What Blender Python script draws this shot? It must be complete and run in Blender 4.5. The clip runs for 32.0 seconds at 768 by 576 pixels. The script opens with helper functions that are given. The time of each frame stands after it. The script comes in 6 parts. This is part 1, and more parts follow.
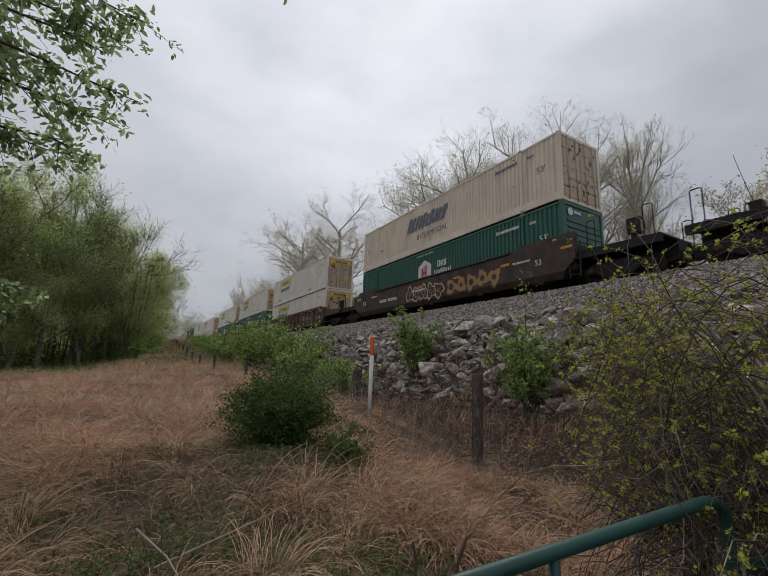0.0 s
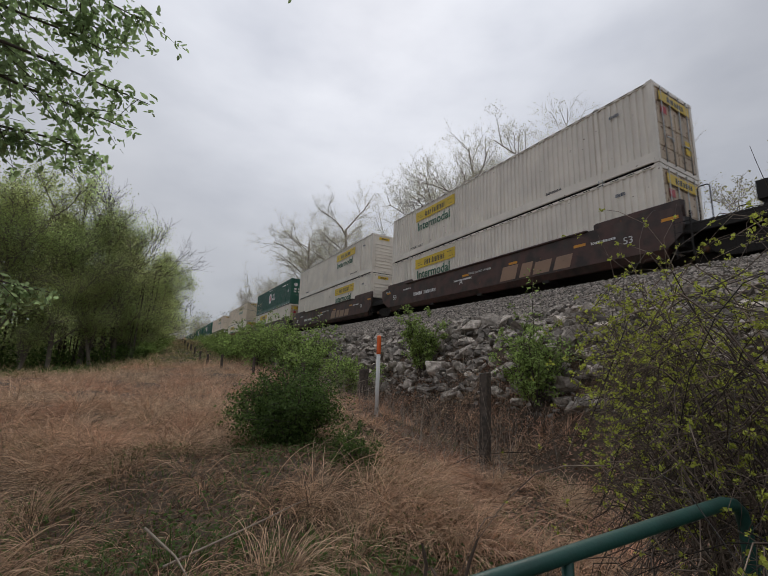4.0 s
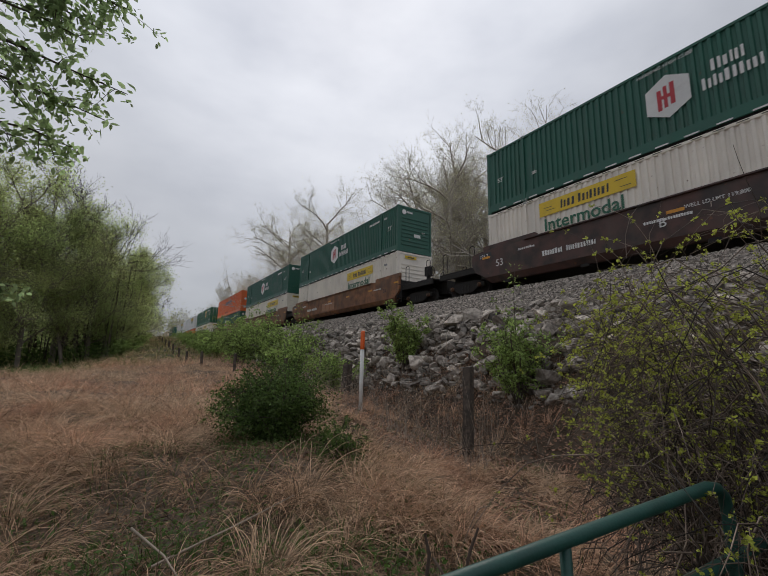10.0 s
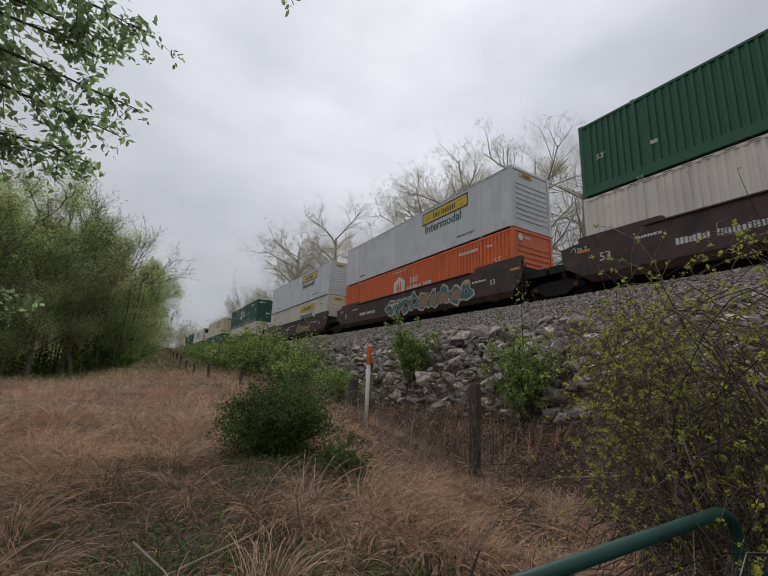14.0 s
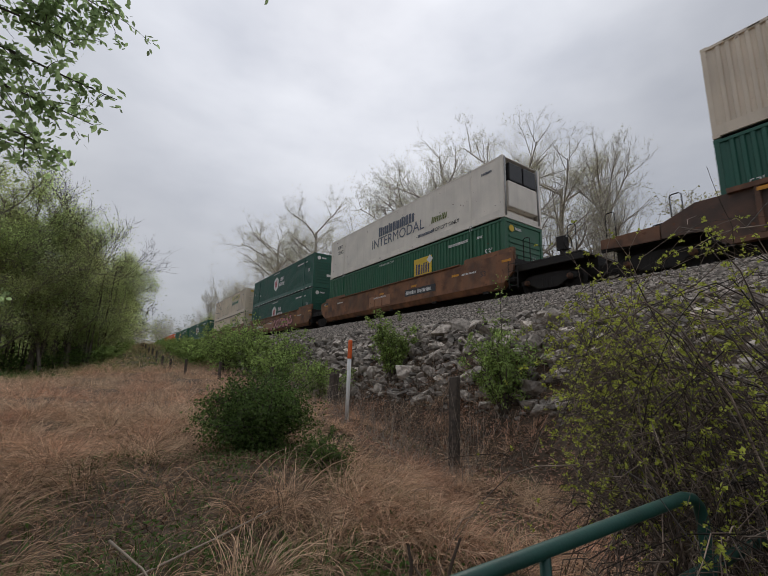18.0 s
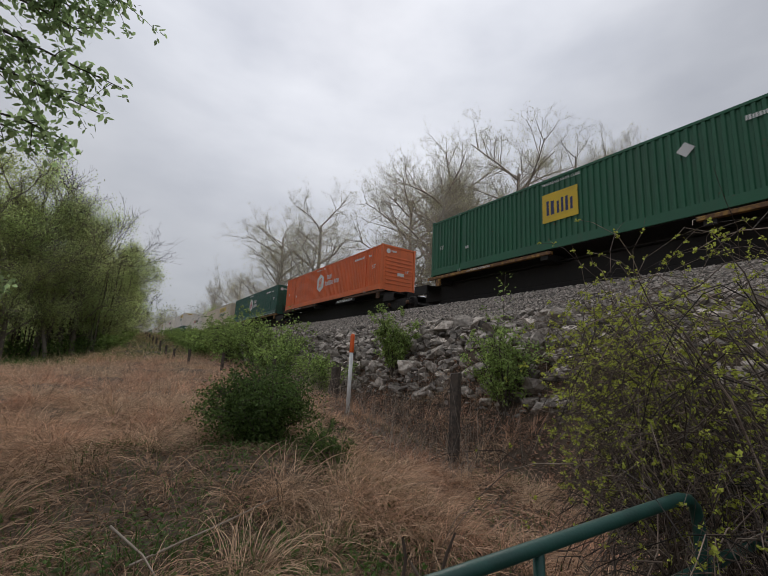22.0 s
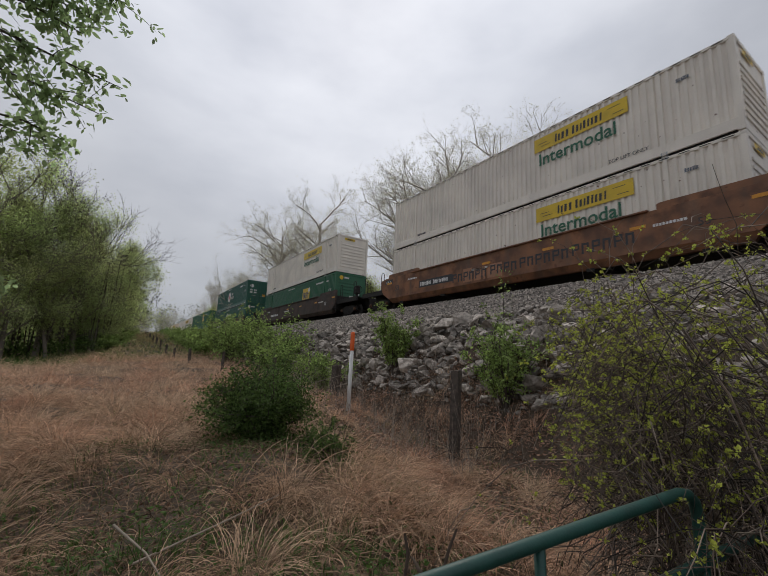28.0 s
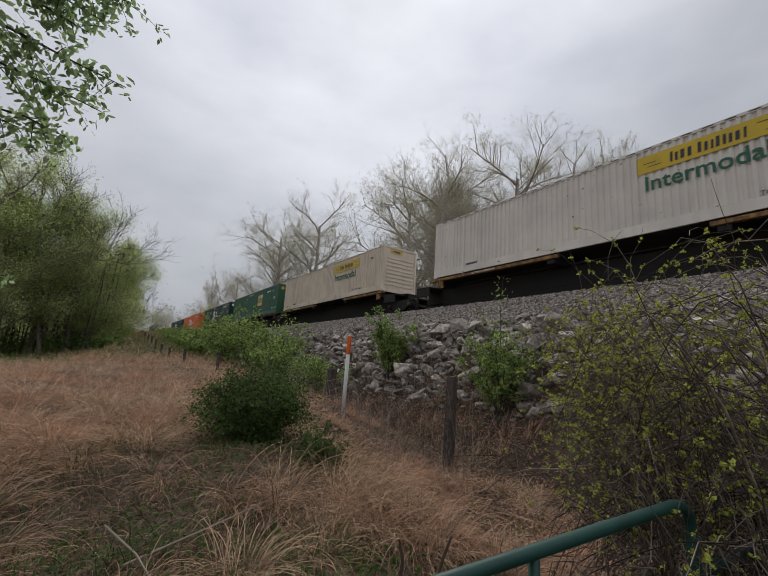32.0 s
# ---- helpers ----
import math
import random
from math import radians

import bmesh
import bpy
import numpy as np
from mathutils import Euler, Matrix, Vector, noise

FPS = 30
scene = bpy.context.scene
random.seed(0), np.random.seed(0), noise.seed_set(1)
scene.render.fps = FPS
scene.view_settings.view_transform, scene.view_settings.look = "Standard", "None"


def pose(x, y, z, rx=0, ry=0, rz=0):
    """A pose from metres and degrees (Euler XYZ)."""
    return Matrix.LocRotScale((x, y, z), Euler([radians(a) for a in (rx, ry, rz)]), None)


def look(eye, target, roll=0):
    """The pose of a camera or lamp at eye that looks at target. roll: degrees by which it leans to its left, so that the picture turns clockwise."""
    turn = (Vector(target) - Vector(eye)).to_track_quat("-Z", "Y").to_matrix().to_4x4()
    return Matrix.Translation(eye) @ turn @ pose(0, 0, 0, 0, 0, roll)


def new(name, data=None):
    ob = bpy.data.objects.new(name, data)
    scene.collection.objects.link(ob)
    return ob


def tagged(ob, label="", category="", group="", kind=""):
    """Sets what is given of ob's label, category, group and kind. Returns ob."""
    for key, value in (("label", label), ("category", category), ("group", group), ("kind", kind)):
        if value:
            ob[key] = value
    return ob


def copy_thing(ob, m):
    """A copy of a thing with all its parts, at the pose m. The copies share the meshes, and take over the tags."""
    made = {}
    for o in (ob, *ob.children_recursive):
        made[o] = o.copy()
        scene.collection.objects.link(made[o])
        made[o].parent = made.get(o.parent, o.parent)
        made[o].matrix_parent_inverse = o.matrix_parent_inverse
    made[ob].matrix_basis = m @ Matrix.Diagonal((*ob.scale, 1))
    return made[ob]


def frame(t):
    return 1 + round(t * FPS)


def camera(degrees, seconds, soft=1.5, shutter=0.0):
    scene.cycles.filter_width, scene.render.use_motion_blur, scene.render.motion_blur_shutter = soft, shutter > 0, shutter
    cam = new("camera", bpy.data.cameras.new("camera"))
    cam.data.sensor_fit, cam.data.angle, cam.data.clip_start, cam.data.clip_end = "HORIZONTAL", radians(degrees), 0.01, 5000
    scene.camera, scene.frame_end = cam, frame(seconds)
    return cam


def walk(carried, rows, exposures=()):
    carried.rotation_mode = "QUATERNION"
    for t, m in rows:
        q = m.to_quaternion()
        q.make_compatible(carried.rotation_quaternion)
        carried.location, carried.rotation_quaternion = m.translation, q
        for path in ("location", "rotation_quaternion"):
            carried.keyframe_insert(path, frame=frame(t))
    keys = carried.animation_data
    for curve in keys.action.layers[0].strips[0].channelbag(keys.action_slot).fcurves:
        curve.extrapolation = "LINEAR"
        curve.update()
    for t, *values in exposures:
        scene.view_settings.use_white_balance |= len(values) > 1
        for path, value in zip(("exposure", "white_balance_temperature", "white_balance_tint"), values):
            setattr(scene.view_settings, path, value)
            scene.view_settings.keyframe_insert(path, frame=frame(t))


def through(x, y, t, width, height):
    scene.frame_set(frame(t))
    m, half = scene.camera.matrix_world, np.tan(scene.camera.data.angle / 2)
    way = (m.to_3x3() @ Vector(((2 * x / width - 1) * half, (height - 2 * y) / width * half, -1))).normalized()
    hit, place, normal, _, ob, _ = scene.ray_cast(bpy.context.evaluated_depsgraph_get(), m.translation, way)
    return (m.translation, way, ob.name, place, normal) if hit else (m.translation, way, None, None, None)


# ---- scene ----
cam = camera(86.69, 32.0, soft=0.5, shutter=0.05)


def view(x, y, z, right, up, roll):
    """The camera at a place, turned right from +y, tilted up and rolled, in degrees."""
    a, b = radians(right), radians(up)
    ahead = Vector((math.sin(a) * math.cos(b), math.cos(a) * math.cos(b), math.sin(b)))
    return look((x, y, z), Vector((x, y, z)) + ahead, roll)


walk(cam, [
    (0, view(0.000, -0.000, 1.600, 30.538, 10.994, 1.936)),
    (0.5, view(0.006, -0.001, 1.600, 30.882, 11.081, 1.703)),
    (1, view(0.006, -0.002, 1.600, 31.090, 11.126, 1.543)),
    (1.5, view(0.011, -0.005, 1.601, 31.075, 11.156, 1.726)),
    (2, view(0.007, 0.002, 1.602, 30.956, 11.223, 1.790)),
    (2.5, view(0.003, 0.004, 1.601, 30.311, 11.421, 2.011)),
    (3, view(0.002, 0.001, 1.602, 30.129, 11.436, 1.922)),
    (3.5, view(0.008, 0.007, 1.599, 30.048, 11.207, 1.755)),
    (5.5, view(0.005, 0.045, 1.597, 28.257, 10.070, 2.241)),
    (6, view(-0.017, 0.030, 1.599, 28.789, 10.191, 2.052)),
    (6.5, view(-0.034, 0.035, 1.595, 30.497, 10.659, 2.264)),
    (7, view(-0.037, 0.037, 1.594, 31.727, 10.803, 2.293)),
    (7.5, view(-0.038, 0.040, 1.591, 32.542, 10.686, 2.160)),
    (8, view(-0.039, 0.038, 1.592, 32.789, 10.472, 1.937)),
    (8.5, view(-0.038, 0.041, 1.590, 32.837, 10.176, 1.639)),
    (9, view(-0.034, 0.037, 1.590, 32.804, 10.011, 1.387)),
    (9.5, view(-0.033, 0.038, 1.591, 32.713, 9.997, 1.202)),
    (10, view(-0.035, 0.042, 1.594, 32.318, 10.234, 1.117)),
    (10.5, view(-0.036, 0.046, 1.592, 31.815, 10.695, 1.202)),
    (11, view(-0.039, 0.042, 1.594, 31.279, 11.221, 1.403)),
    (11.5, view(-0.045, 0.035, 1.597, 30.994, 11.750, 1.758)),
    (12, view(-0.043, 0.031, 1.598, 31.088, 12.091, 2.265)),
    (12.5, view(-0.041, 0.027, 1.600, 31.325, 12.305, 2.348)),
    (13, view(-0.038, 0.020, 1.599, 31.506, 12.455, 2.176)),
    (13.5, view(-0.034, 0.019, 1.599, 31.528, 12.357, 2.055)),
    (14, view(-0.034, 0.023, 1.600, 31.149, 12.282, 2.073)),
    (14.5, view(-0.037, 0.026, 1.600, 30.645, 12.250, 2.329)),
    (16.5, view(-0.030, 0.021, 1.602, 30.908, 12.662, 1.759)),
    (17, view(-0.036, 0.024, 1.602, 31.061, 12.192, 1.453)),
    (17.5, view(-0.044, 0.019, 1.598, 32.280, 11.575, 1.291)),
    (18, view(-0.042, 0.023, 1.597, 33.951, 11.558, 1.589)),
    (18.5, view(-0.047, 0.034, 1.598, 34.750, 11.272, 1.432)),
    (19, view(-0.038, 0.033, 1.596, 34.811, 10.896, 1.435)),
    (19.5, view(-0.038, 0.032, 1.594, 34.555, 10.580, 1.159)),
    (20, view(-0.034, 0.024, 1.594, 34.195, 10.444, 1.155)),
    (20.5, view(-0.040, 0.024, 1.597, 33.613, 10.695, 1.858)),
    (21, view(-0.040, 0.022, 1.599, 33.391, 11.016, 2.632)),
    (21.5, view(-0.040, 0.022, 1.599, 33.385, 10.957, 2.926)),
    (22, view(-0.036, 0.017, 1.598, 33.456, 10.795, 2.872)),
    (22.5, view(-0.030, 0.015, 1.597, 33.390, 10.566, 2.553)),
    (23, view(-0.028, 0.018, 1.595, 32.931, 10.354, 1.977)),
    (23.5, view(-0.029, 0.018, 1.595, 32.986, 10.007, 1.734)),
    (24, view(-0.031, 0.016, 1.596, 33.741, 10.009, 1.913)),
    (24.5, view(-0.035, 0.016, 1.597, 34.163, 10.090, 2.106)),
    (25, view(-0.034, 0.016, 1.596, 34.220, 10.066, 2.245)),
    (25.5, view(-0.032, 0.018, 1.594, 34.052, 9.796, 2.233)),
    (27.5, view(-0.040, 0.014, 1.599, 33.617, 10.295, 2.476)),
    (28, view(-0.042, 0.013, 1.599, 33.503, 10.495, 2.511)),
    (28.5, view(-0.041, 0.018, 1.596, 33.309, 10.333, 2.593)),
    (29, view(-0.041, 0.022, 1.594, 33.204, 10.000, 2.802)),
    (29.5, view(-0.040, 0.022, 1.595, 33.271, 9.785, 2.982)),
    (30, view(-0.043, 0.019, 1.598, 33.412, 9.990, 3.069)),
    (30.5, view(-0.046, 0.015, 1.600, 33.411, 10.418, 3.238)),
    (31, view(-0.046, 0.015, 1.601, 33.543, 10.703, 3.388)),
    (31.5, view(-0.051, 0.013, 1.602, 33.762, 10.920, 3.625)),
    (32, view(-0.052, 0.013, 1.602, 33.841, 11.115, 3.816)),
])

# ---- light ----
world = bpy.data.worlds.new("overcast_sky")
scene.world = world
world.use_nodes = True
wn, wl = world.node_tree.nodes, world.node_tree.links
wn.clear()
SUN_UP, SUN_TURN = radians(50), radians(27)
w_out, w_bg = wn.new("ShaderNodeOutputWorld"), wn.new("ShaderNodeBackground")
w_sky = wn.new("ShaderNodeTexSky")
w_sky.sky_type, w_sky.sun_disc = "NISHITA", False
w_sky.sun_elevation, w_sky.sun_rotation = SUN_UP, SUN_TURN
w_dim = wn.new("ShaderNodeVectorMath")
w_dim.operation = "SCALE"
w_dim.inputs["Scale"].default_value = 0.12
wl.new(w_sky.outputs[0], w_dim.inputs[0])
w_co = wn.new("ShaderNodeTexCoord")
w_map = wn.new("ShaderNodeMapping")
w_map.inputs["Scale"].default_value = (1.0, 1.0, 2.2)
wl.new(w_co.outputs["Generated"], w_map.inputs[0])
w_n1, w_n2 = wn.new("ShaderNodeTexNoise"), wn.new("ShaderNodeTexNoise")
w_n1.inputs["Scale"].default_value, w_n1.inputs["Detail"].default_value = 1.7, 5
w_n2.inputs["Scale"].default_value, w_n2.inputs["Detail"].default_value = 4.2, 4
for n in (w_n1, w_n2):
    wl.new(w_map.outputs[0], n.inputs["Vector"])
w_sum = wn.new("ShaderNodeMix")
w_sum.inputs[0].default_value = 0.3
wl.new(w_n1.outputs[0], w_sum.inputs[2])
wl.new(w_n2.outputs[0], w_sum.inputs[3])
w_ramp = wn.new("ShaderNodeValToRGB")
w_ramp.color_ramp.elements[0].position, w_ramp.color_ramp.elements[0].color = 0.31, (0.462, 0.484, 0.545, 1)
w_ramp.color_ramp.elements[1].position, w_ramp.color_ramp.elements[1].color = 0.70, (0.758, 0.772, 0.818, 1)
wl.new(w_sum.outputs[0], w_ramp.inputs[0])
# the cloud layer is brighter towards the zenith, where it is thinnest
w_sep = wn.new("ShaderNodeSeparateXYZ")
wl.new(w_co.outputs["Generated"], w_sep.inputs[0])
w_up = wn.new("ShaderNodeMapRange")
w_up.inputs[1].default_value, w_up.inputs[2].default_value = 0.0, 0.8
w_up.inputs[3].default_value, w_up.inputs[4].default_value = 0.90, 1.25
wl.new(w_sep.outputs[2], w_up.inputs[0])
w_mul = wn.new("ShaderNodeVectorMath")
w_mul.operation = "SCALE"
wl.new(w_ramp.outputs[0], w_mul.inputs[0])
wl.new(w_up.outputs[0], w_mul.inputs["Scale"])
# the veiled sun brightens the cloud about it
w_dot = wn.new("ShaderNodeVectorMath")
w_dot.operation = "DOT_PRODUCT"
w_dot.inputs[1].default_value = (0.29, 0.575, 0.765)
wl.new(w_co.outputs["Generated"], w_dot.inputs[0])
w_glow = wn.new("ShaderNodeMapRange")
w_glow.interpolation_type = "SMOOTHSTEP"
w_glow.inputs[1].default_value, w_glow.inputs[2].default_value = 0.74, 0.99
w_glow.inputs[3].default_value, w_glow.inputs[4].default_value = 0.72, 1.09
wl.new(w_dot.outputs["Value"], w_glow.inputs[0])
w_mul2 = wn.new("ShaderNodeVectorMath")
w_mul2.operation = "SCALE"
wl.new(w_mul.outputs[0], w_mul2.inputs[0])
wl.new(w_glow.outputs[0], w_mul2.inputs["Scale"])
w_mix = wn.new("ShaderNodeMix")
w_mix.data_type = "RGBA"
w_mix.inputs[0].default_value = 0.94
wl.new(w_dim.outputs[0], w_mix.inputs[6])
wl.new(w_mul2.outputs[0], w_mix.inputs[7])
wl.new(w_mix.outputs[2], w_bg.inputs[0])
w_bg.inputs[1].default_value = 1.0
wl.new(w_bg.outputs[0], w_out.inputs[0])

sun_data = bpy.data.lights.new("sun", "SUN")
sun_data.energy, sun_data.angle, sun_data.color = 1.0, radians(40), (1.0, 0.93, 0.84)
sun = new("sun", sun_data)
sun.matrix_world = look((19, 38, 51), (0, 0, 0))

# ---- materials ----


def mat(name, colour, rough=0.6, metal=0.0, vary=0.25, scale=3.0, fine=40.0, bump=0.15, second=None, amount=0.4, streak=0.0,
        streak_colour=(0.05, 0.04, 0.03), chips=0.0, chip_colour=(0.12, 0.05, 0.025), rand=0.0, space="Object", gloss=0.5, through=0.0):
    """A surface with broad stains, fine grain, downward streaks, chipped spots and a difference from piece to piece."""
    m = bpy.data.materials.new(name)
    m.use_nodes = True
    n, l = m.node_tree.nodes, m.node_tree.links
    b = n["Principled BSDF"]
    b.inputs["Metallic"].default_value = metal
    b.inputs["Specular IOR Level"].default_value = gloss
    co = n.new("ShaderNodeTexCoord")
    info = n.new("ShaderNodeObjectInfo")
    shift = n.new("ShaderNodeVectorMath")
    shift.operation = "MULTIPLY_ADD"
    shift.inputs[1].default_value = (17, 23, 11)
    l.new(info.outputs["Random"], shift.inputs[0])
    if space == "Object":
        l.new(co.outputs["Object"], shift.inputs[2])
    else:
        geo = n.new("ShaderNodeNewGeometry")
        l.new(geo.outputs["Position"], shift.inputs[2])
        shift.inputs[1].default_value = (0, 0, 0)

    def noise_tex(s, detail=3.0, stretch=None):
        t = n.new("ShaderNodeTexNoise")
        t.inputs["Scale"].default_value, t.inputs["Detail"].default_value = s, detail
        src = shift.outputs[0]
        if stretch:
            mp = n.new("ShaderNodeMapping")
            mp.inputs["Scale"].default_value = stretch
            l.new(src, mp.inputs[0])
            src = mp.outputs[0]
        l.new(src, t.inputs["Vector"])
        return t.outputs[0]

    def ramp(src, lo, hi, top=1.0):
        r = n.new("ShaderNodeMapRange")
        r.inputs[1].default_value, r.inputs[2].default_value, r.inputs[4].default_value = lo, hi, top
        l.new(src, r.inputs[0])
        return r.outputs[0]

    def blend(fac, a, c):
        x = n.new("ShaderNodeMix")
        x.data_type = "RGBA"
        l.new(fac, x.inputs[0])
        for k, v in ((6, a), (7, c)):
            if isinstance(v, tuple):
                x.inputs[k].default_value = (*v, 1)
            else:
                l.new(v, x.inputs[k])
        return x.outputs[2]

    dark = tuple(c * (1 - vary) for c in colour)
    light = tuple(min(0.9, c * (1 + vary)) for c in colour)
    broad, grain = noise_tex(scale), noise_tex(fine, 2.0)
    col = blend(ramp(broad, 0.3, 0.7), dark, light)
    if second:
        col = blend(ramp(noise_tex(scale * 2.3, 4.0), 0.5 - amount * 0.25, 0.72 - amount * 0.25), col, second)
    col = blend(ramp(grain, 0.35, 0.8, 0.55 * vary + 0.05), col, tuple(c * 0.45 for c in colour))
    if streak:
        col = blend(ramp(noise_tex(2.6, 4.0, (1.0, 1.0, 0.09)), 0.5, 0.78, streak), col, streak_colour)
    if chips:
        col = blend(ramp(noise_tex(5.0, 6.0), 0.72 - chips * 0.25, 0.76 - chips * 0.22), col, chip_colour)
    if rand:
        hsv = n.new("ShaderNodeHueSaturation")
        geo2 = n.new("ShaderNodeNewGeometry")
        both = n.new("ShaderNodeMath")
        both.operation = "ADD"
        l.new(geo2.outputs["Random Per Island"], both.inputs[0])
        l.new(info.outputs["Random"], both.inputs[1])
        if space == "World":
            both.inputs[1].default_value = 0.0
            l.remove(both.inputs[1].links[0])
        l.new(ramp(both.outputs[0], 0.0, 1.0 if space == "World" else 2.0, 1.0), hsv.inputs["Value"])
        v = hsv.inputs["Value"].links[0].from_node
        v.inputs[3].default_value, v.inputs[4].default_value = 1 - rand, 1 + rand
        l.new(col, hsv.inputs["Color"])
        col = hsv.outputs[0]
    l.new(col, b.inputs["Base Color"])
    r = ramp(broad, 0.2, 0.8)
    rn = r.node
    rn.inputs[3].default_value, rn.inputs[4].default_value = max(0.05, rough - 0.12), min(1.0, rough + 0.1)
    l.new(r, b.inputs["Roughness"])
    if bump:
        bp = n.new("ShaderNodeBump")
        bp.inputs["Strength"].default_value, bp.inputs["Distance"].default_value = bump, 0.02
        l.new(grain, bp.inputs["Height"])
        l.new(bp.outputs[0], b.inputs["Normal"])
    if through:
        tr, mx = n.new("ShaderNodeBsdfTranslucent"), n.new("ShaderNodeMixShader")
        l.new(col, tr.inputs[0])
        mx.inputs[0].default_value = through
        l.new(b.outputs[0], mx.inputs[1])
        l.new(tr.outputs[0], mx.inputs[2])
        l.new(mx.outputs[0], n["Material Output"].inputs[0])
    return m


def paint(name, colour, rust=0.0, dirt=0.3, rough=0.5, worn=None, vary=0.10):
    return mat(name, colour, rough, 0.0, vary, 0.8, 30.0, 0.05, worn, 0.3, dirt, (0.10, 0.085, 0.065), rust, (0.14, 0.06, 0.03))


WHITE = paint("white_paint", (0.82, 0.76, 0.67), 0.10, 0.14)
CREAM = paint("weathered_cream_paint", (0.78, 0.67, 0.53), 0.08, 0.26)
GREY = paint("smooth_pale_grey_panel", (0.66, 0.67, 0.67), 0.0, 0.18, 0.35)
GREEN = paint("deep_green_paint", (0.018, 0.108, 0.074), 0.05, 0.18)
EGREEN = paint("bright_green_paint", (0.022, 0.125, 0.062), 0.05, 0.18)
DARKGREEN = paint("dark_green_paint", (0.010, 0.055, 0.040), 0.05, 0.18)
LIME = paint("faded_olive_green_paint", (0.145, 0.185, 0.030), 0.12, 0.25)
ORANGE = paint("orange_red_paint", (0.78, 0.165, 0.042), 0.05, 0.20)
BLUE = paint("bright_blue_paint", (0.012, 0.045, 0.24), 0.05, 0.15)
YELLOW = paint("yellow_sign_paint", (0.72, 0.50, 0.03), 0.05, 0.25)
SIGNGREEN = paint("green_lettering_paint", (0.02, 0.13, 0.07), 0.0, 0.1)
BLACK = paint("black_lettering_paint", (0.03, 0.03, 0.035), 0.0, 0.1)
SLATE = paint("slate_blue_lettering_paint", (0.10, 0.12, 0.16), 0.0, 0.2)
RED = paint("red_lettering_paint", (0.45, 0.03, 0.04), 0.0, 0.1)
LOGOWHITE = paint("white_lettering_paint", (0.72, 0.72, 0.70), 0.0, 0.15)
STEEL = mat("galvanised_steel", (0.42, 0.42, 0.41), 0.45, 0.7, 0.2, 6.0)
TUSCAN = paint("dark_tuscan_car_paint", (0.084, 0.041, 0.033), 0.15, 0.35, 0.6, (0.035, 0.025, 0.022), 0.2)
BROWN = paint("weathered_brown_car_paint", (0.135, 0.074, 0.050), 0.35, 0.5, 0.7, (0.065, 0.042, 0.032), 0.3)
RUSTY = paint("faded_orange_brown_car_paint", (0.255, 0.112, 0.052), 0.4, 0.5, 0.65, (0.12, 0.055, 0.03), 0.3)
DARKCAR = paint("sooty_dark_brown_car_paint", (0.070, 0.043, 0.034), 0.3, 0.4, 0.7, (0.035, 0.025, 0.02), 0.25)
UNDER = mat("sooty_cast_steel", (0.022, 0.019, 0.017), 0.8, 0.1, 0.35, 5.0, 50.0, 0.3)
DECK = mat("rusted_deck_steel", (0.16, 0.075, 0.035), 0.8, 0.1, 0.4, 4.0, 40.0, 0.3, (0.06, 0.035, 0.025), 0.5)
AMBER = mat("amber_reflector", (0.62, 0.27, 0.02), 0.35, 0.0, 0.15, 9.0)
RAILSTEEL = mat("rusty_rail_steel", (0.10, 0.055, 0.035), 0.6, 0.4, 0.3, 6.0)
TIEWOOD = mat("creosoted_tie_wood", (0.055, 0.045, 0.038), 0.9, 0.0, 0.3, 5.0)
STONE = mat("grey_limestone", (0.46, 0.41, 0.355), 0.85, 0.0, 0.35, 3.0, 26.0, 0.6, (0.20, 0.17, 0.14), 0.4, rand=0.75)
BALLAST = mat("grey_ballast_stone", (0.31, 0.275, 0.24), 0.9, 0.0, 0.25, 6.0, 60.0, 0.4, rand=0.75, space="World")
SOIL = mat("litter_strewn_soil", (0.068, 0.047, 0.031), 0.95, 0.0, 0.35, 0.9, 22.0, 0.8, (0.10, 0.072, 0.048), 0.5, space="World")
PIPEGREEN = mat("dark_green_pipe_paint", (0.008, 0.056, 0.044), 0.46, 0.0, 0.22, 14.0, 120.0, 0.06, None, 0.3, 0.0, chips=0.10, chip_colour=(0.10, 0.05, 0.03))
POSTWOOD = mat("weathered_post_wood", (0.12, 0.095, 0.075), 0.9, 0.0, 0.3, 6.0, 60.0, 0.6, (0.06, 0.05, 0.042), 0.5)
MARKWHITE = mat("white_marker_plastic", (0.68, 0.68, 0.66), 0.45, 0.0, 0.08, 5.0, 30.0, 0.03, None, 0.3, 0.25)
MARKORANGE = mat("orange_marker_plastic", (0.80, 0.13, 0.015), 0.45, 0.0, 0.08, 5.0, 30.0, 0.03)
WIRE = mat("rusty_wire", (0.10, 0.075, 0.06), 0.7, 0.5, 0.3, 20.0)

# ---- helpers of this scene ----


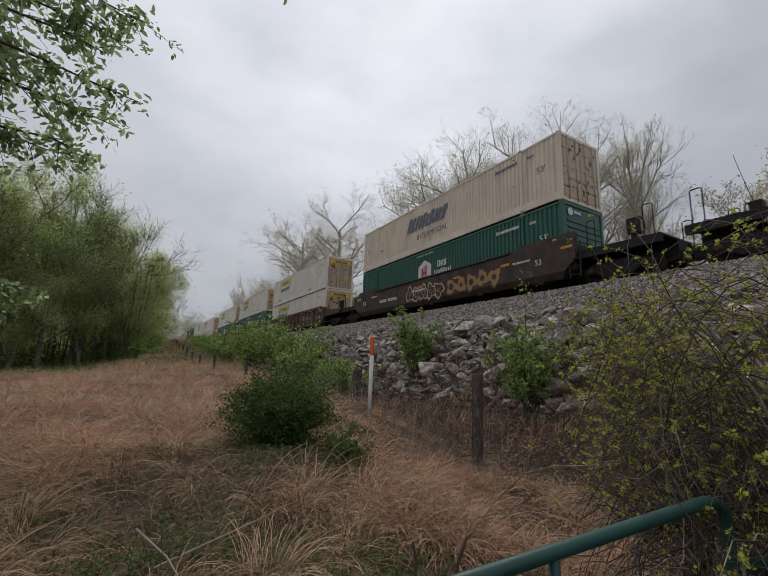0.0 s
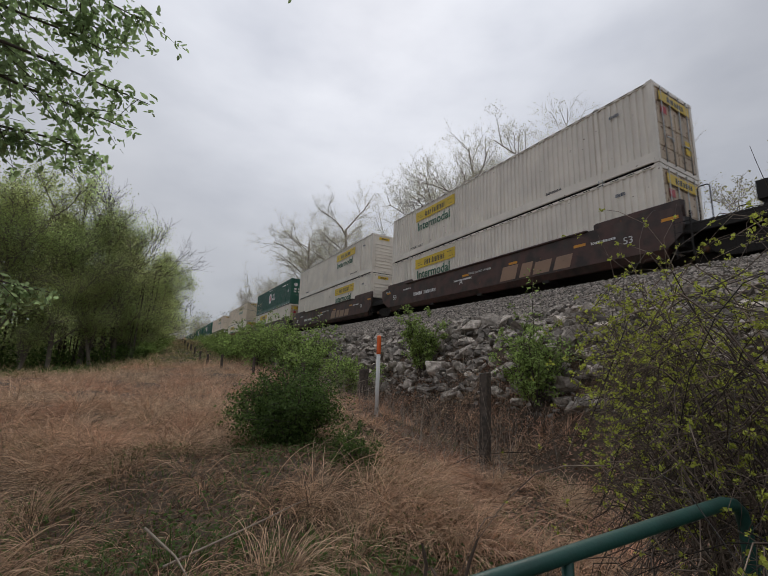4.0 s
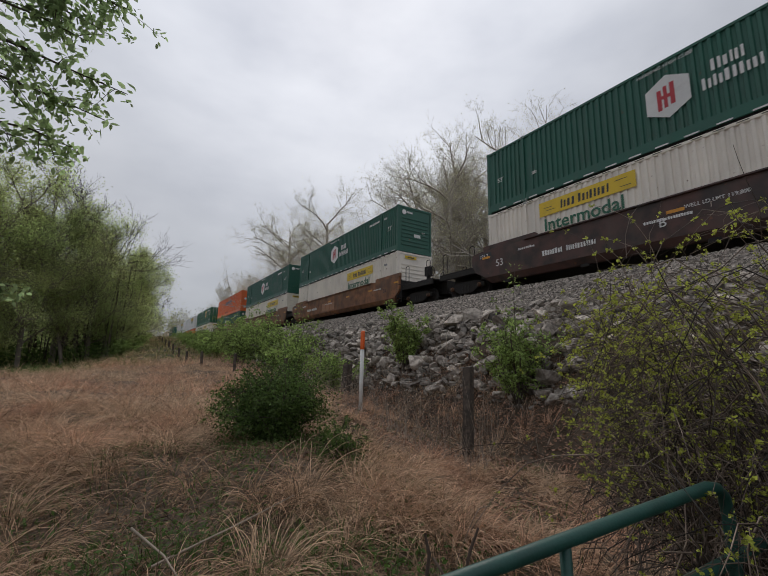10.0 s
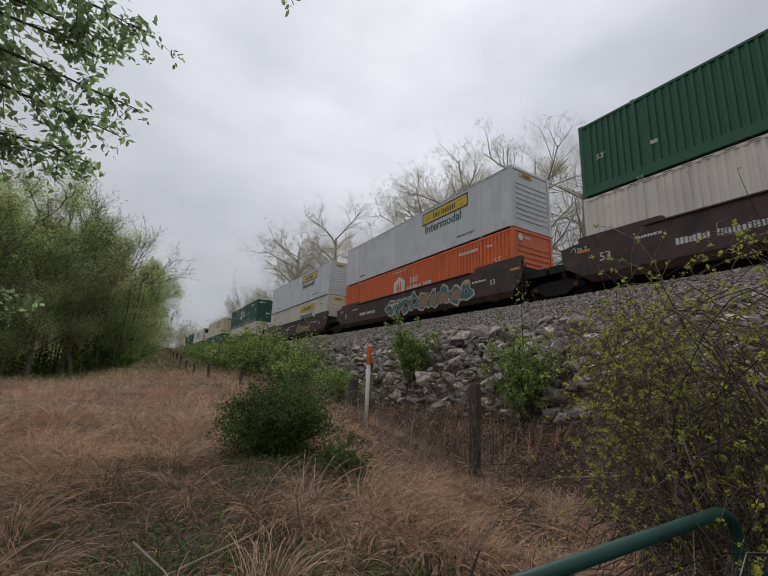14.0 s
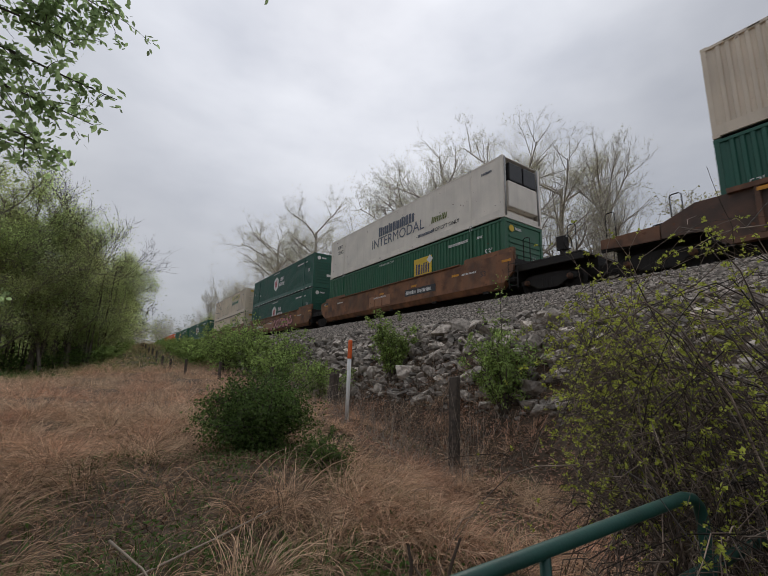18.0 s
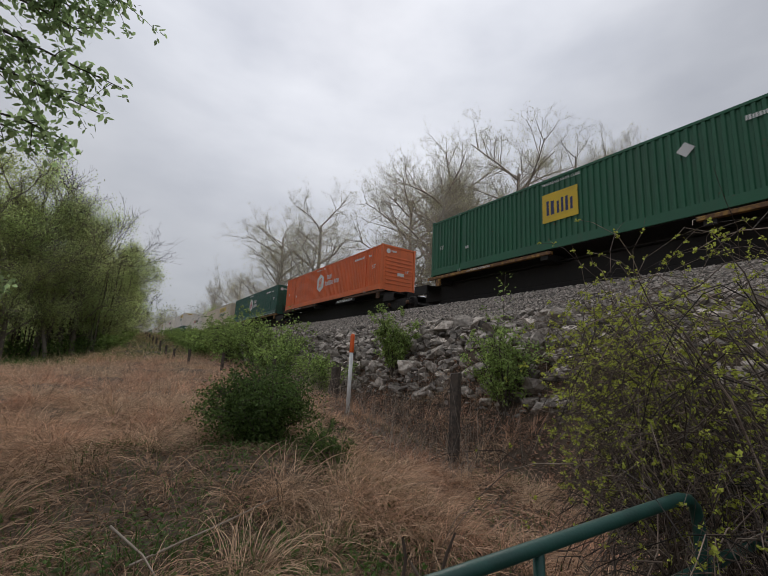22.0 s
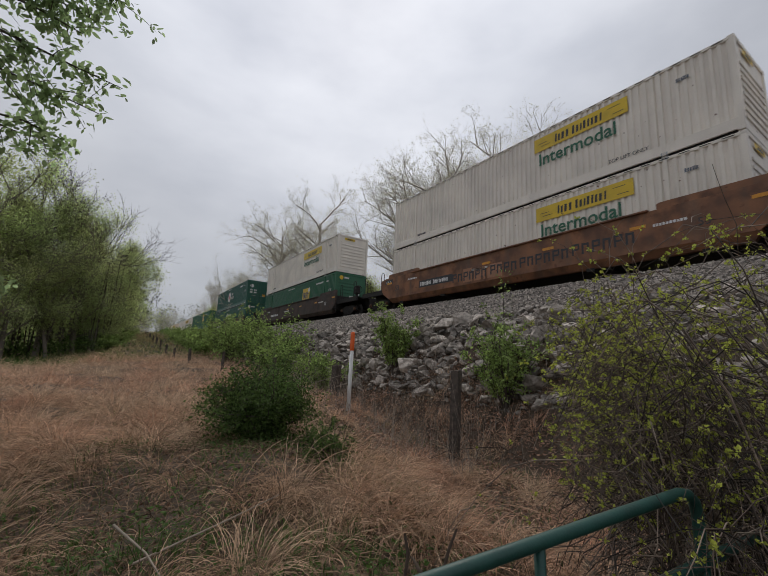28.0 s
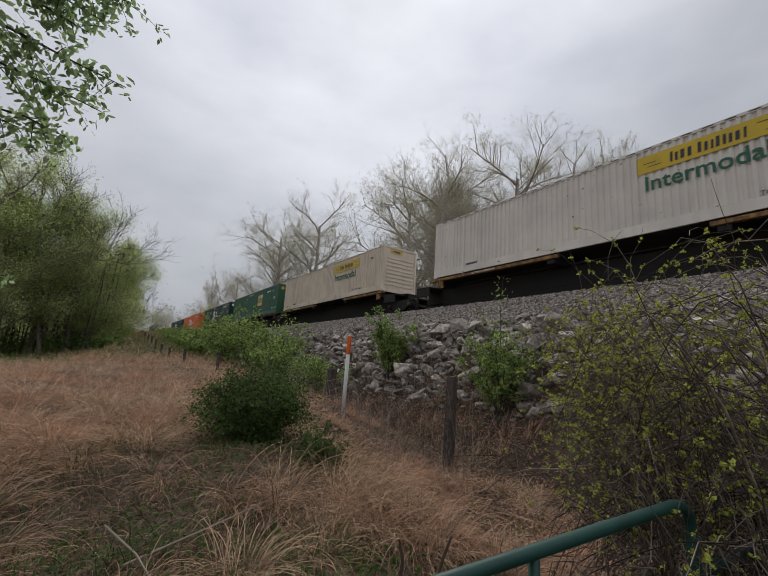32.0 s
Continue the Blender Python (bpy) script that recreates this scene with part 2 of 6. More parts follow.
def mesh_from(name, verts, faces, smooth=False):
    """A mesh from arrays of corners and of faces that all have as many sides."""
    verts, faces = np.asarray(verts, np.float32), np.asarray(faces, np.int32)
    me = bpy.data.meshes.new(name)
    me.vertices.add(len(verts))
    me.vertices.foreach_set("co", verts.ravel())
    k = faces.shape[1]
    me.loops.add(faces.size)
    me.loops.foreach_set("vertex_index", faces.ravel())
    me.polygons.add(len(faces))
    me.polygons.foreach_set("loop_start", np.arange(0, faces.size, k, dtype=np.int32))
    me.polygons.foreach_set("loop_total", np.full(len(faces), k, np.int32))
    me.update(calc_edges=True)
    me.polygons.foreach_set("use_smooth", np.full(len(faces), smooth))
    return me


def put(name, me, material, parent=None, at=(0, 0, 0), label="", turn=None):
    """Links one mesh object, under a thing or part, with its own material."""
    if not me.materials:
        me.materials.append(None)
    ob = new(name, me)
    ob.material_slots[0].link = "OBJECT"
    ob.material_slots[0].material = material
    ob.matrix_basis = Matrix.Translation(at) @ (turn if turn is not None else Matrix())
    if parent is not None:
        ob.parent = parent
    if label:
        ob["label"] = label
    return ob


def part(name, bm, material, parent, label="", at=(0, 0, 0)):
    me = bpy.data.meshes.new(name)
    bm.to_mesh(me)
    bm.free()
    return put(name, me, material, parent, at, label)


# warp of the ground plan, fitted to the camera's view: turned, a little stretched and falling to the left
VIEW_FIT = Matrix(((0.97994, -0.00000, -0.01525, 0.02439),
               (0.05086, 1.00259, 0.01707, -0.02730),
               (0.02648, 0.00000, 0.96573, 0.05484), (0, 0, 0, 1)))


def fit_to_view(m):
    """The pose m of the plan, moved to fit the camera's view; upright things stay upright."""
    m = m.copy()
    m.translation = VIEW_FIT @ m.translation
    return m


def lay_out(ob):
    """Warps the parts of a thing that was drawn in the plan's own axes to fit the camera's view."""
    for child in ob.children:
        child.data.transform(VIEW_FIT.to_3x3().to_4x4())
        child.matrix_basis = Matrix.Translation(VIEW_FIT.to_3x3() @ child.matrix_basis.translation) @ child.matrix_basis.to_3x3().to_4x4()


def thing(name, m, label, category, group="", kind="", view_fitted=True):
    """An Empty at the base of a thing that is fitted to the view, or one with its own place in the world."""
    ob = new(name)
    ob.empty_display_size = 0.2
    ob.matrix_basis = fit_to_view(m) if view_fitted else m
    return tagged(ob, label, category, group, kind)


CUBE = np.array([(x, y, z) for x in (0, 1) for y in (0, 1) for z in (0, 1)], float)
CUBEF = np.array([(0, 1, 3, 2), (4, 6, 7, 5), (0, 4, 5, 1), (2, 3, 7, 6), (0, 2, 6, 4), (1, 5, 7, 3)])
CACHE = {}


def boxes(name, *spans, bevel=0.0):
    """One mesh of boxes, each given by its two ends in x, y and z; its edges are bevelled where asked."""
    if (name, spans, bevel) in CACHE:
        return CACHE[name, spans, bevel]
    v, f = [], []
    for n, (a, b, c, d, e, g) in enumerate(spans):
        v.append(CUBE * (b - a, d - c, g - e) + (a, c, e))
        f.append(CUBEF + 8 * n)
    me = mesh_from(name, np.concatenate(v), np.concatenate(f))
    if bevel:
        bm = bmesh.new()
        bm.from_mesh(me)
        bmesh.ops.bevel(bm, geom=bm.edges[:], offset=bevel, segments=2, affect="EDGES", profile=0.6)
        bm.to_mesh(me)
        bm.free()
    CACHE[name, spans, bevel] = me
    return me


def tubes(paths, radii, sides=5):
    """Corners and faces of tapered tubes along many paths of as many points each: paths (n, k, 3), radii (n, k)."""
    paths, radii = np.asarray(paths, float), np.asarray(radii, float)
    n, k, _ = paths.shape
    d = np.gradient(paths, axis=1)
    d /= np.linalg.norm(d, axis=2, keepdims=True) + 1e-9
    ref = np.where(np.abs(d[..., 2:3]) > 0.9, (1.0, 0, 0), (0, 0, 1.0))
    a = np.cross(d, ref)
    a /= np.linalg.norm(a, axis=2, keepdims=True) + 1e-9
    b = np.cross(d, a)
    ang = np.arange(sides) * 2 * np.pi / sides
    ring = a[:, :, None] * np.cos(ang)[:, None] + b[:, :, None] * np.sin(ang)[:, None]
    v = (paths[:, :, None] + ring * radii[:, :, None, None]).reshape(-1, 3)
    i, j, s = np.meshgrid(np.arange(n), np.arange(k - 1), np.arange(sides), indexing="ij")
    p, q = (i * k + j) * sides, (i * k + j + 1) * sides
    s2 = (s + 1) % sides
    f = np.stack([p + s, p + s2, q + s2, q + s], -1).reshape(-1, 4)
    return v, f


def tube_mesh(name, paths, radii, sides=5, smooth=True):
    return mesh_from(name, *tubes(paths, radii, sides), smooth=smooth)


def rod(name, a, b, r, sides=8):
    a, b = np.array(a, float), np.array(b, float)
    key = (name, tuple(a), tuple(b), r, sides)
    if key not in CACHE:
        p = np.array([a, a, (a + b) / 2, b, b])
        d = (b - a) / np.linalg.norm(b - a) * 1e-3
        p[1] += d
        p[3] -= d
        CACHE[key] = tube_mesh(name, p[None], [[0.001, r, r, r, 0.001]], sides)
    return CACHE[key]


def lathe(name, profile, sides=20):
    """A turned shape about z, from pairs of radius and height."""
    pr = np.array(profile, float)
    ang = np.arange(sides) * 2 * np.pi / sides
    v = np.stack([pr[:, :1] * np.cos(ang), pr[:, :1] * np.sin(ang), np.repeat(pr[:, 1:], sides, 1)], -1).reshape(-1, 3)
    i, s = np.meshgrid(np.arange(len(pr) - 1), np.arange(sides), indexing="ij")
    s2 = (s + 1) % sides
    return mesh_from(name, v, np.stack([i * sides + s, i * sides + s2, (i + 1) * sides + s2, (i + 1) * sides + s], -1).reshape(-1, 4), True)


def lettering(body, height, bold=0.0):
    """A thin raised mesh of written words, its left end at the origin, cap height as given."""
    if ("text", body, height) not in CACHE:
        cu = bpy.data.curves.new("lettering", "FONT")
        cu.body, cu.size, cu.extrude, cu.resolution_u = body, height / 0.72, 0.003, 3
        cu.offset = bold * height
        tmp = bpy.data.objects.new("lettering", cu)
        CACHE["text", body, height] = bpy.data.meshes.new_from_object(tmp)
        bpy.data.objects.remove(tmp)
    return CACHE["text", body, height]


SIDE_TEXT = Matrix(((0, 0, -1, 0), (-1, 0, 0, 0), (0, 1, 0, 0), (0, 0, 0, 1)))
END_TEXT = Matrix(((1, 0, 0, 0), (0, 0, -1, 0), (0, 1, 0, 0), (0, 0, 0, 1)))


def prism(name, outline, depth, key=None):
    """A flat plate from a closed outline in the plane of the picture (right, up), with a thickness."""
    key = ("prism", name, key if key is not None else tuple(map(tuple, outline)), depth)
    if key not in CACHE:
        bm = bmesh.new()
        f = bm.faces.new([bm.verts.new((x, y, 0)) for x, y in outline])
        r = bmesh.ops.extrude_face_region(bm, geom=[f])
        bmesh.ops.translate(bm, verts=[g for g in r["geom"] if isinstance(g, bmesh.types.BMVert)], vec=(0, 0, depth))
        bmesh.ops.recalc_face_normals(bm, faces=bm.faces[:])
        me = bpy.data.meshes.new(name)
        bm.to_mesh(me)
        bm.free()
        CACHE[key] = me
    return CACHE[key]


def rect(w, h):
    return ((0, 0), (w, 0), (w, h), (0, h))


# ---- the lie of the land ----
TRACK_X, RAIL_Z = 14.495, 4.645


def smooth(a, b, v):
    t = np.clip((v - a) / (b - a), 0, 1)
    return t * t * (3 - 2 * t)


def land(x, y):
    """Height of the ground: a field that climbs to the line in the distance, a ditch, and the railway embankment."""
    x, y = np.asarray(x, float), np.asarray(y, float)
    climb = np.interp(y, [-20, 4, 9, 15, 25, 45, 66, 90, 3000], [0.05, 0.40, 0.45, 0.60, 1.25, 2.95, 4.25, 4.4, 4.4])
    left = np.interp(y, [-20, 4, 9, 30, 60, 100, 3000], [0.05, 0.40, 0.45, 0.60, 1.4, 2.6, 3.0])
    z = left + (climb - left) * smooth(-4.5, 3.5, x)
    near = 1 - smooth(11, 24, y)
    z -= 0.90 * near * smooth(2.2 + 0.5 * np.clip(y - 4, 0, 6), 5.0 + 0.4 * np.clip(y - 4, 0, 6), x) * (1 - smooth(6.6, 9, x) * 0.3)
    z -= 0.25 * (1 - smooth(2.5, 5, y)) * smooth(0.9, 2.4, x)
    z += 0.13 * np.sin(x * 1.3 + 0.7 * y) * np.sin(y * 0.9 + 1.1) * smooth(-1, 3, y) + 0.05 * np.sin(3.1 * x + 1) * np.cos(2.3 * y)
    bank = np.interp(x, [6.4, 7.2, 8.6, 10.2, 12.5, 12.9, 13.3, 16.5, 17.1, 21, 30, 60], [-0.5, 0.3, 2.0, 2.95, 4.10, 4.25, 4.17, 4.10, 3.9, 2.2, 1.2, 1.0])
    return np.where(x < 12.5, np.maximum(z, bank), bank)


def spread(*pieces):
    return np.unique(np.concatenate([np.arange(a, b, s) for a, b, s in pieces]).round(4))


gx = spread((-1500, -200, 130), (-200, -30, 17), (-30, -6, 1.2), (-6, 13, 0.2), (13, 20, 0.6), (20, 60, 4), (60, 1600, 140))
gy = spread((-300, -20, 40), (-20, 0, 2), (0, 16, 0.2), (16, 40, 0.6), (40, 110, 2.5), (110, 400, 30), (400, 2600, 200))
GX, GY = np.meshgrid(gx, gy, indexing="ij")
idx = np.arange(GX.size).reshape(GX.shape)
ground_me = mesh_from("ground", np.stack([GX, GY, land(GX, GY)], -1).reshape(-1, 3),
                      np.stack([idx[:-1, :-1], idx[1:, :-1], idx[1:, 1:], idx[:-1, 1:]], -1).reshape(-1, 4), True)
ground_me.transform(VIEW_FIT)
ground = tagged(put("ground", ground_me, SOIL), "brown litter-strewn earth under dry grass, rising to the railway", "ground", "", "structure")


# ---- the railway line ----
track = thing("track", pose(TRACK_X, 0, RAIL_Z), "rusty steel rails on dark wooden ties along the embankment", "track", "", "structure", False)
rail_me = boxes("rail", (-0.035, 0.035, -40, 320, -0.04, 0.0), (-0.01, 0.01, -40, 320, -0.15, -0.04), (-0.07, 0.07, -40, 320, -0.18, -0.15))
for side in (-0.75, 0.75):
    put("rail", rail_me, RAILSTEEL, track, (side, 0, 0))
tie_me = boxes("tie", (-1.3, 1.3, -0.115, 0.115, -0.36, -0.19), bevel=0.01)
for n in range(150):
    put("tie", tie_me, TIEWOOD, track, (random.uniform(-0.03, 0.03), -5 + n * 0.56, random.uniform(-0.012, 0)))

# ---- the train ----
LONG, WIDE, HIGH = 16.15, 2.59, 2.896


def corrugated():
    """The pressed side sheet, its ribs running upright."""
    ys, xs, y = [], [], 0.1
    while y < LONG - 0.3:
        if min(abs(y + 0.10 - 1.93), abs(y + 0.10 - LONG + 1.98)) < 0.16:  # flat beside the lifting posts
            ys += [y, y + 0.195]
            xs += [0.060, 0.060]
            y += 0.22
            continue
        for dy, dx in ((0.0, 0.010), (0.085, 0.010), (0.11, 0.060), (0.195, 0.060)):
            ys.append(y + dy)
            xs.append(dx)
        y += 0.22
    ys.append(LONG - 0.1)
    xs.append(0.012)
    n = len(ys)
    low = np.stack([xs, ys, np.full(n, 0.13)], -1)
    high = np.stack([xs, ys, np.full(n, HIGH - 0.09)], -1)
    i = np.arange(n - 1)
    return mesh_from("side_wall", np.concatenate([low, high]), np.stack([i, i + n, i + n + 1, i + 1], -1))


def plain_side():
    """A smooth riveted side sheet with narrow upright seams."""
    spans = [(0.010, 0.045, 0.1, LONG - 0.1, 0.13, HIGH - 0.09)]
    spans += [(0.006, 0.012, y, y + 0.05, 0.13, HIGH - 0.09) for y in np.arange(1.2, LONG - 1, 1.22).round(3).tolist()]
    return boxes("side_wall", *spans)


SIDE, PLAINSIDE = corrugated(), plain_side()
MIRROR = Matrix.Diagonal((-1, 1, 1, 1))
ROOF = boxes("roof", (0.03, WIDE - 0.03, 0.05, LONG - 0.05, HIGH - 0.035, HIGH - 0.012),
             *[(0.1, WIDE - 0.1, y, y + 0.14, HIGH - 0.012, HIGH) for y in np.arange(0.5, LONG - 0.5, 0.45).round(3).tolist()])
FLOOR = boxes("floor", (0.06, WIDE - 0.06, 0.12, LONG - 0.12, 0.02, 0.14))
TOPRAIL = boxes("top_rail", (-0.003, 0.06, 0.1, LONG - 0.1, HIGH - 0.12, HIGH - 0.03), bevel=0.008)
LOWRAIL = boxes("bottom_rail", (-0.004, 0.06, 0.1, LONG - 0.1, 0.045, 0.17), (0.002, 0.05, 0.1, LONG - 0.1, 0.17, 0.36), (0.008, 0.05, 0.1, LONG - 0.1, 0.36, 0.375), bevel=0.006)
POST = boxes("corner_post", (-0.005, 0.15, 0.0, 0.13, 0.10, HIGH - 0.10), bevel=0.012)
LIFT = boxes("lift_post", (-0.012, 0.08, -0.06, 0.06, 0.0, HIGH), bevel=0.008)
CASTING = boxes("corner_casting", (-0.008, 0.155, -0.006, 0.17, 0, 0.118), bevel=0.012)
REAR = boxes("rear_wall", (0.12, WIDE - 0.12, LONG - 0.05, LONG - 0.02, 0.1, HIGH - 0.1))
NOSE = boxes("front_wall", (0.12, WIDE - 0.12, 0.035, 0.06, 0.1, HIGH - 0.1))
SILLBAR = boxes("end_sill", (0.12, WIDE - 0.12, -0.004, 0.06, 0.0, 0.2), bevel=0.006)
HEADBAR = boxes("end_header", (0.12, WIDE - 0.12, -0.004, 0.06, HIGH - 0.14, HIGH - 0.01), bevel=0.006)
NOSERIB = boxes("end_rib", (0.30, WIDE - 0.24, 0.0, 0.04, 0.0, 0.10), bevel=0.012)
DOOR = boxes("door", (0.0, 1.13, 0.01, 0.06, 0.16, HIGH - 0.14), (0.03, 1.10, -0.008, 0.012, 0.2, 0.5), (0.03, 1.10, -0.008, 0.012, 0.66, 1.3),
             (0.03, 1.10, -0.008, 0.012, 1.46, 2.1), (0.03, 1.10, -0.008, 0.012, 2.26, 2.7), bevel=0.006)
ROD = rod("lock_rod", (0, -0.045, 0.08), (0, -0.045, HIGH - 0.08), 0.02)
HANDLE = boxes("handle", (0, 0.42, -0.075, -0.05, 0, 0.035), (0.38, 0.46, -0.06, 0.0, -0.05, 0.08), bevel=0.005)
HEADER = boxes("door_frame", (0.12, WIDE - 0.12, 0.0, 0.1, HIGH - 0.14, HIGH - 0.01), (0.12, WIDE - 0.12, 0.0, 0.1, 0.0, 0.15), bevel=0.006)


def bars(count, width, height, slant=0.0, fill=0.72, seed=1):
    """A row of plain upright bars, in place of a trade name."""
    key = ("bars", count, width, height, slant, seed)
    if key not in CACHE:
        rng = np.random.default_rng(seed)
        w = rng.uniform(0.75, 1.25, count)
        w *= width / w.sum()
        x = np.r_[0, np.cumsum(w)[:-1]]
        v, f = [], []
        for k in range(count):
            c = CUBE * (w[k] * fill, height * (1 if k == 0 else rng.uniform(0.8, 1.0)), 0.004) + (x[k], 0, 0)
            c[:, 0] += c[:, 1] * slant
            v.append(c)
            f.append(CUBEF[:, ::-1] + 8 * k)
        CACHE[key] = mesh_from("name_bars", np.concatenate(v), np.concatenate(f))
    return CACHE[key]


def on_side(name, me, material, box, y, z, lift=0.006, label=""):
    """Puts a flat mesh on the container's long side: it starts at y and runs towards the front end."""
    return put(name, me, material, box, (-lift, y, z), label, SIDE_TEXT)


def on_end(name, me, material, box, x, z, lift=0.012, label=""):
    return put(name, me, material, box, (x, -lift, z), label, END_TEXT)


HEXAGON = tuple((0.6 * s, 0.72 * c) for s, c in ((0, 1), (1, 0.55), (1, -0.55), (0, -1), (-1, -0.55), (-1, 0.55)))
MARK = [(-0.26, -0.14, -0.38, 0.30), (-0.08, 0.02, -0.34, 0.38), (0.10, 0.22, -0.30, 0.42), (-0.26, 0.22, -0.03, 0.08)]
MARK_ME = boxes("logo_mark", *[(a, b, c, d, 0.0, 0.004 + 0.001 * k) for k, (a, b, c, d) in enumerate(MARK)])


TAPE = boxes("tape_strip", *[(0.25 + 0.78 * k, 0.62 + 0.78 * k, 0.0, 0.05, 0.0, 0.004) for k in range(20)])


# a row of short near-black dashes along the top rail
DASHES = boxes("vent_slots", *[(0.25 + 0.52 * k, 0.52 + 0.52 * k, 0.0, 0.022, 0.0, 0.004) for k in range(30)])


def small_writing(box, material, y, z, count, width, height, seed):
    on_side("writing_bars", bars(count * 2, width, height, 0.0, 0.7, seed), material, box, y, z)


def sign_group(box, nose, worn=False, border=False):
    """The yellow name sign with the word under it, near the closed end."""
    left = 6.45 if nose else LONG - 2.66
    if border:
        on_side("sign_border", prism("sign_border", rect(3.76, 0.73), 0.004), BLACK, box, left + 0.08, 1.92, 0.004)
    sign = on_side("sign", prism("sign", rect(3.6, 0.57), 0.004), WORNYELLOW if worn else YELLOW, box, left, 2.0, 0.010, "yellow name sign")
    put("name_bars", bars(4, 0.62, 0.32, 0.06, 0.55, 3), BLACK, sign, (0.92, 0.12, 0.004))
    put("name_bars", bars(8, 1.15, 0.32, 0.06, 0.55, 37), BLACK, sign, (1.62, 0.12, 0.004))
    put("emblem", boxes("emblem_end", (2.95, 3.35, 0.40, 0.42, 0, 0.004), (3.1, 3.45, 0.14, 0.16, 0, 0.004)), BLACK, sign, (0, 0, 0.004))
    put("emblem", boxes("emblem", (0.18, 0.55, 0.30, 0.32, 0, 0.004), (0.30, 0.70, 0.18, 0.20, 0, 0.004)), BLACK, sign, (0, 0, 0.004))
    on_side("lettering", lettering("Intermodal", 0.495, 0.02), TEALLETTER if worn else SIGNGREEN, box, left - 0.16, 1.40)
    on_side("lettering", lettering("TOP LIFT ONLY", 0.13), BLACK, box, (3.6 if nose else LONG - 2.1), 0.40)
    small_writing(box, BLACK, LONG - 2.2 if nose else 4.2, 0.35, 6, 0.7, 0.10, 5)


def hexagon_group(box, inc=False, mark=None):
    on_side("logo", prism("logo", HEXAGON, 0.004), LOGOWHITE, box, 8.78, 1.6, 0.008, "white hexagon emblem")
    on_side("logo_mark", MARK_ME, mark or RED, box, 8.80, 1.58, 0.013)
    on_side("name_bars", bars(6, 0.80, 0.36, 0.0, 0.56, 4), LOGOWHITE, box, 7.65, 1.72)
    on_side("name_bars", bars(10, 1.40, 0.36, 0.0, 0.56, 6), LOGOWHITE, box, 7.90, 1.24)
    if box["label"].startswith(("deep", "dark")):
        on_side("tape_strip", TAPE, LOGOWHITE, box, LONG - 0.4, 0.05, 0.012)["kind"] = "stuff"
    if inc:
        on_side("name_bars", bars(6, 0.74, 0.34, 0.0, 0.55, 7), LOGOWHITE, box, 6.35, 1.26)


def numbers_group(box, material, top=True):
    on_side("lettering", lettering("53'", 0.27), material, box, 1.12, 1.45)
    small_writing(box, material, 3.4, 2.32, 10, 1.3, 0.15, 8)
    small_writing(box, material, 1.55, 2.30, 3, 0.34, 0.12, 9)
    on_side("lettering", lettering("53'", 0.2), material, box, LONG - 0.6, 1.30)
    small_writing(box, material, LONG - 2.4, 1.0, 2, 0.22, 0.14, 11)
    if top:
        on_side("lettering", lettering("WARNING HIGH CUBE", 0.11), material, box, 9.6, HIGH - 0.30)


def square_group(box, y=9.85, z=0.68):
    sq = on_side("logo", prism("logo", rect(1.45, 1.15), 0.004), YELLOW, box, y - 0.1, z + 0.14, 0.008, "yellow emblem square")
    put("name_bars", bars(6, 1.15, 0.58, 0.0, 0.55, 12), BLUELET, sq, (0.18, 0.28, 0.004))
    on_side("placard", prism("placard", ((0, -0.24), (0.24, 0), (0, 0.24), (-0.24, 0)), 0.004), LOGOWHITE, box, 4.8, 2.1, 0.01)


TEALLETTER = paint("faded_teal_lettering_paint", (0.09, 0.27, 0.18), 0.0, 0.25)
TANLETTER = paint("faded_tan_lettering_paint", (0.32, 0.20, 0.13), 0.1, 0.2)
TANSHAPE = paint("pale_brown_lettering_paint", (0.36, 0.17, 0.09), 0.3, 0.4)
WORNYELLOW = paint("worn_yellow_sign_paint", (0.58, 0.50, 0.20), 0.2, 0.4)
BLUELET = paint("navy_lettering_paint", (0.02, 0.03, 0.12), 0.0, 0.1)
RUSTYDOOR = paint("rust_streaked_white_paint", (0.55, 0.43, 0.30), 0.55, 0.8)
REEFERBLACK = mat("black_cooling_unit_plastic", (0.02, 0.02, 0.022), 0.4, 0.0, 0.2, 6.0)

KINDS = {  # body, rails, side mesh, label
    "jw": (WHITE, WHITE, SIDE, "white corrugated container with a yellow name sign"),
    "jc": (CREAM, CREAM, SIDE, "weathered cream container with a yellow name sign"),
    "jg": (GREY, GREY, PLAINSIDE, "smooth pale grey container with black-edged yellow sign"),
    "hg": (GREEN, GREEN, SIDE, "deep green container with a white hexagon emblem"),
    "hd": (DARKGREEN, DARKGREEN, SIDE, "dark green container with a white hexagon emblem"),
    "hl": (LIME, LIME, SIDE, "faded olive container with a white hexagon emblem"),
    "ho": (ORANGE, ORANGE, SIDE, "orange corrugated container with a white hexagon emblem"),
    "eg": (EGREEN, EGREEN, SIDE, "green corrugated container with a yellow emblem square"),
    "eb": (BLUE, BLUE, SIDE, "bright blue container with a yellow emblem square"),
    "so": (ORANGE, ORANGE, SIDE, "bright orange container with dark slanted name"),
    "sw": (CREAM, CREAM, SIDE, "off-white container with slate name and rusty doors"),
    "pr": (WHITE, WHITE, PLAINSIDE, "pale grey refrigerated container with black cooling unit"),
    "xw": (WHITE, WHITE, SIDE, "white container with red and black name"),
}
MOVERS = []


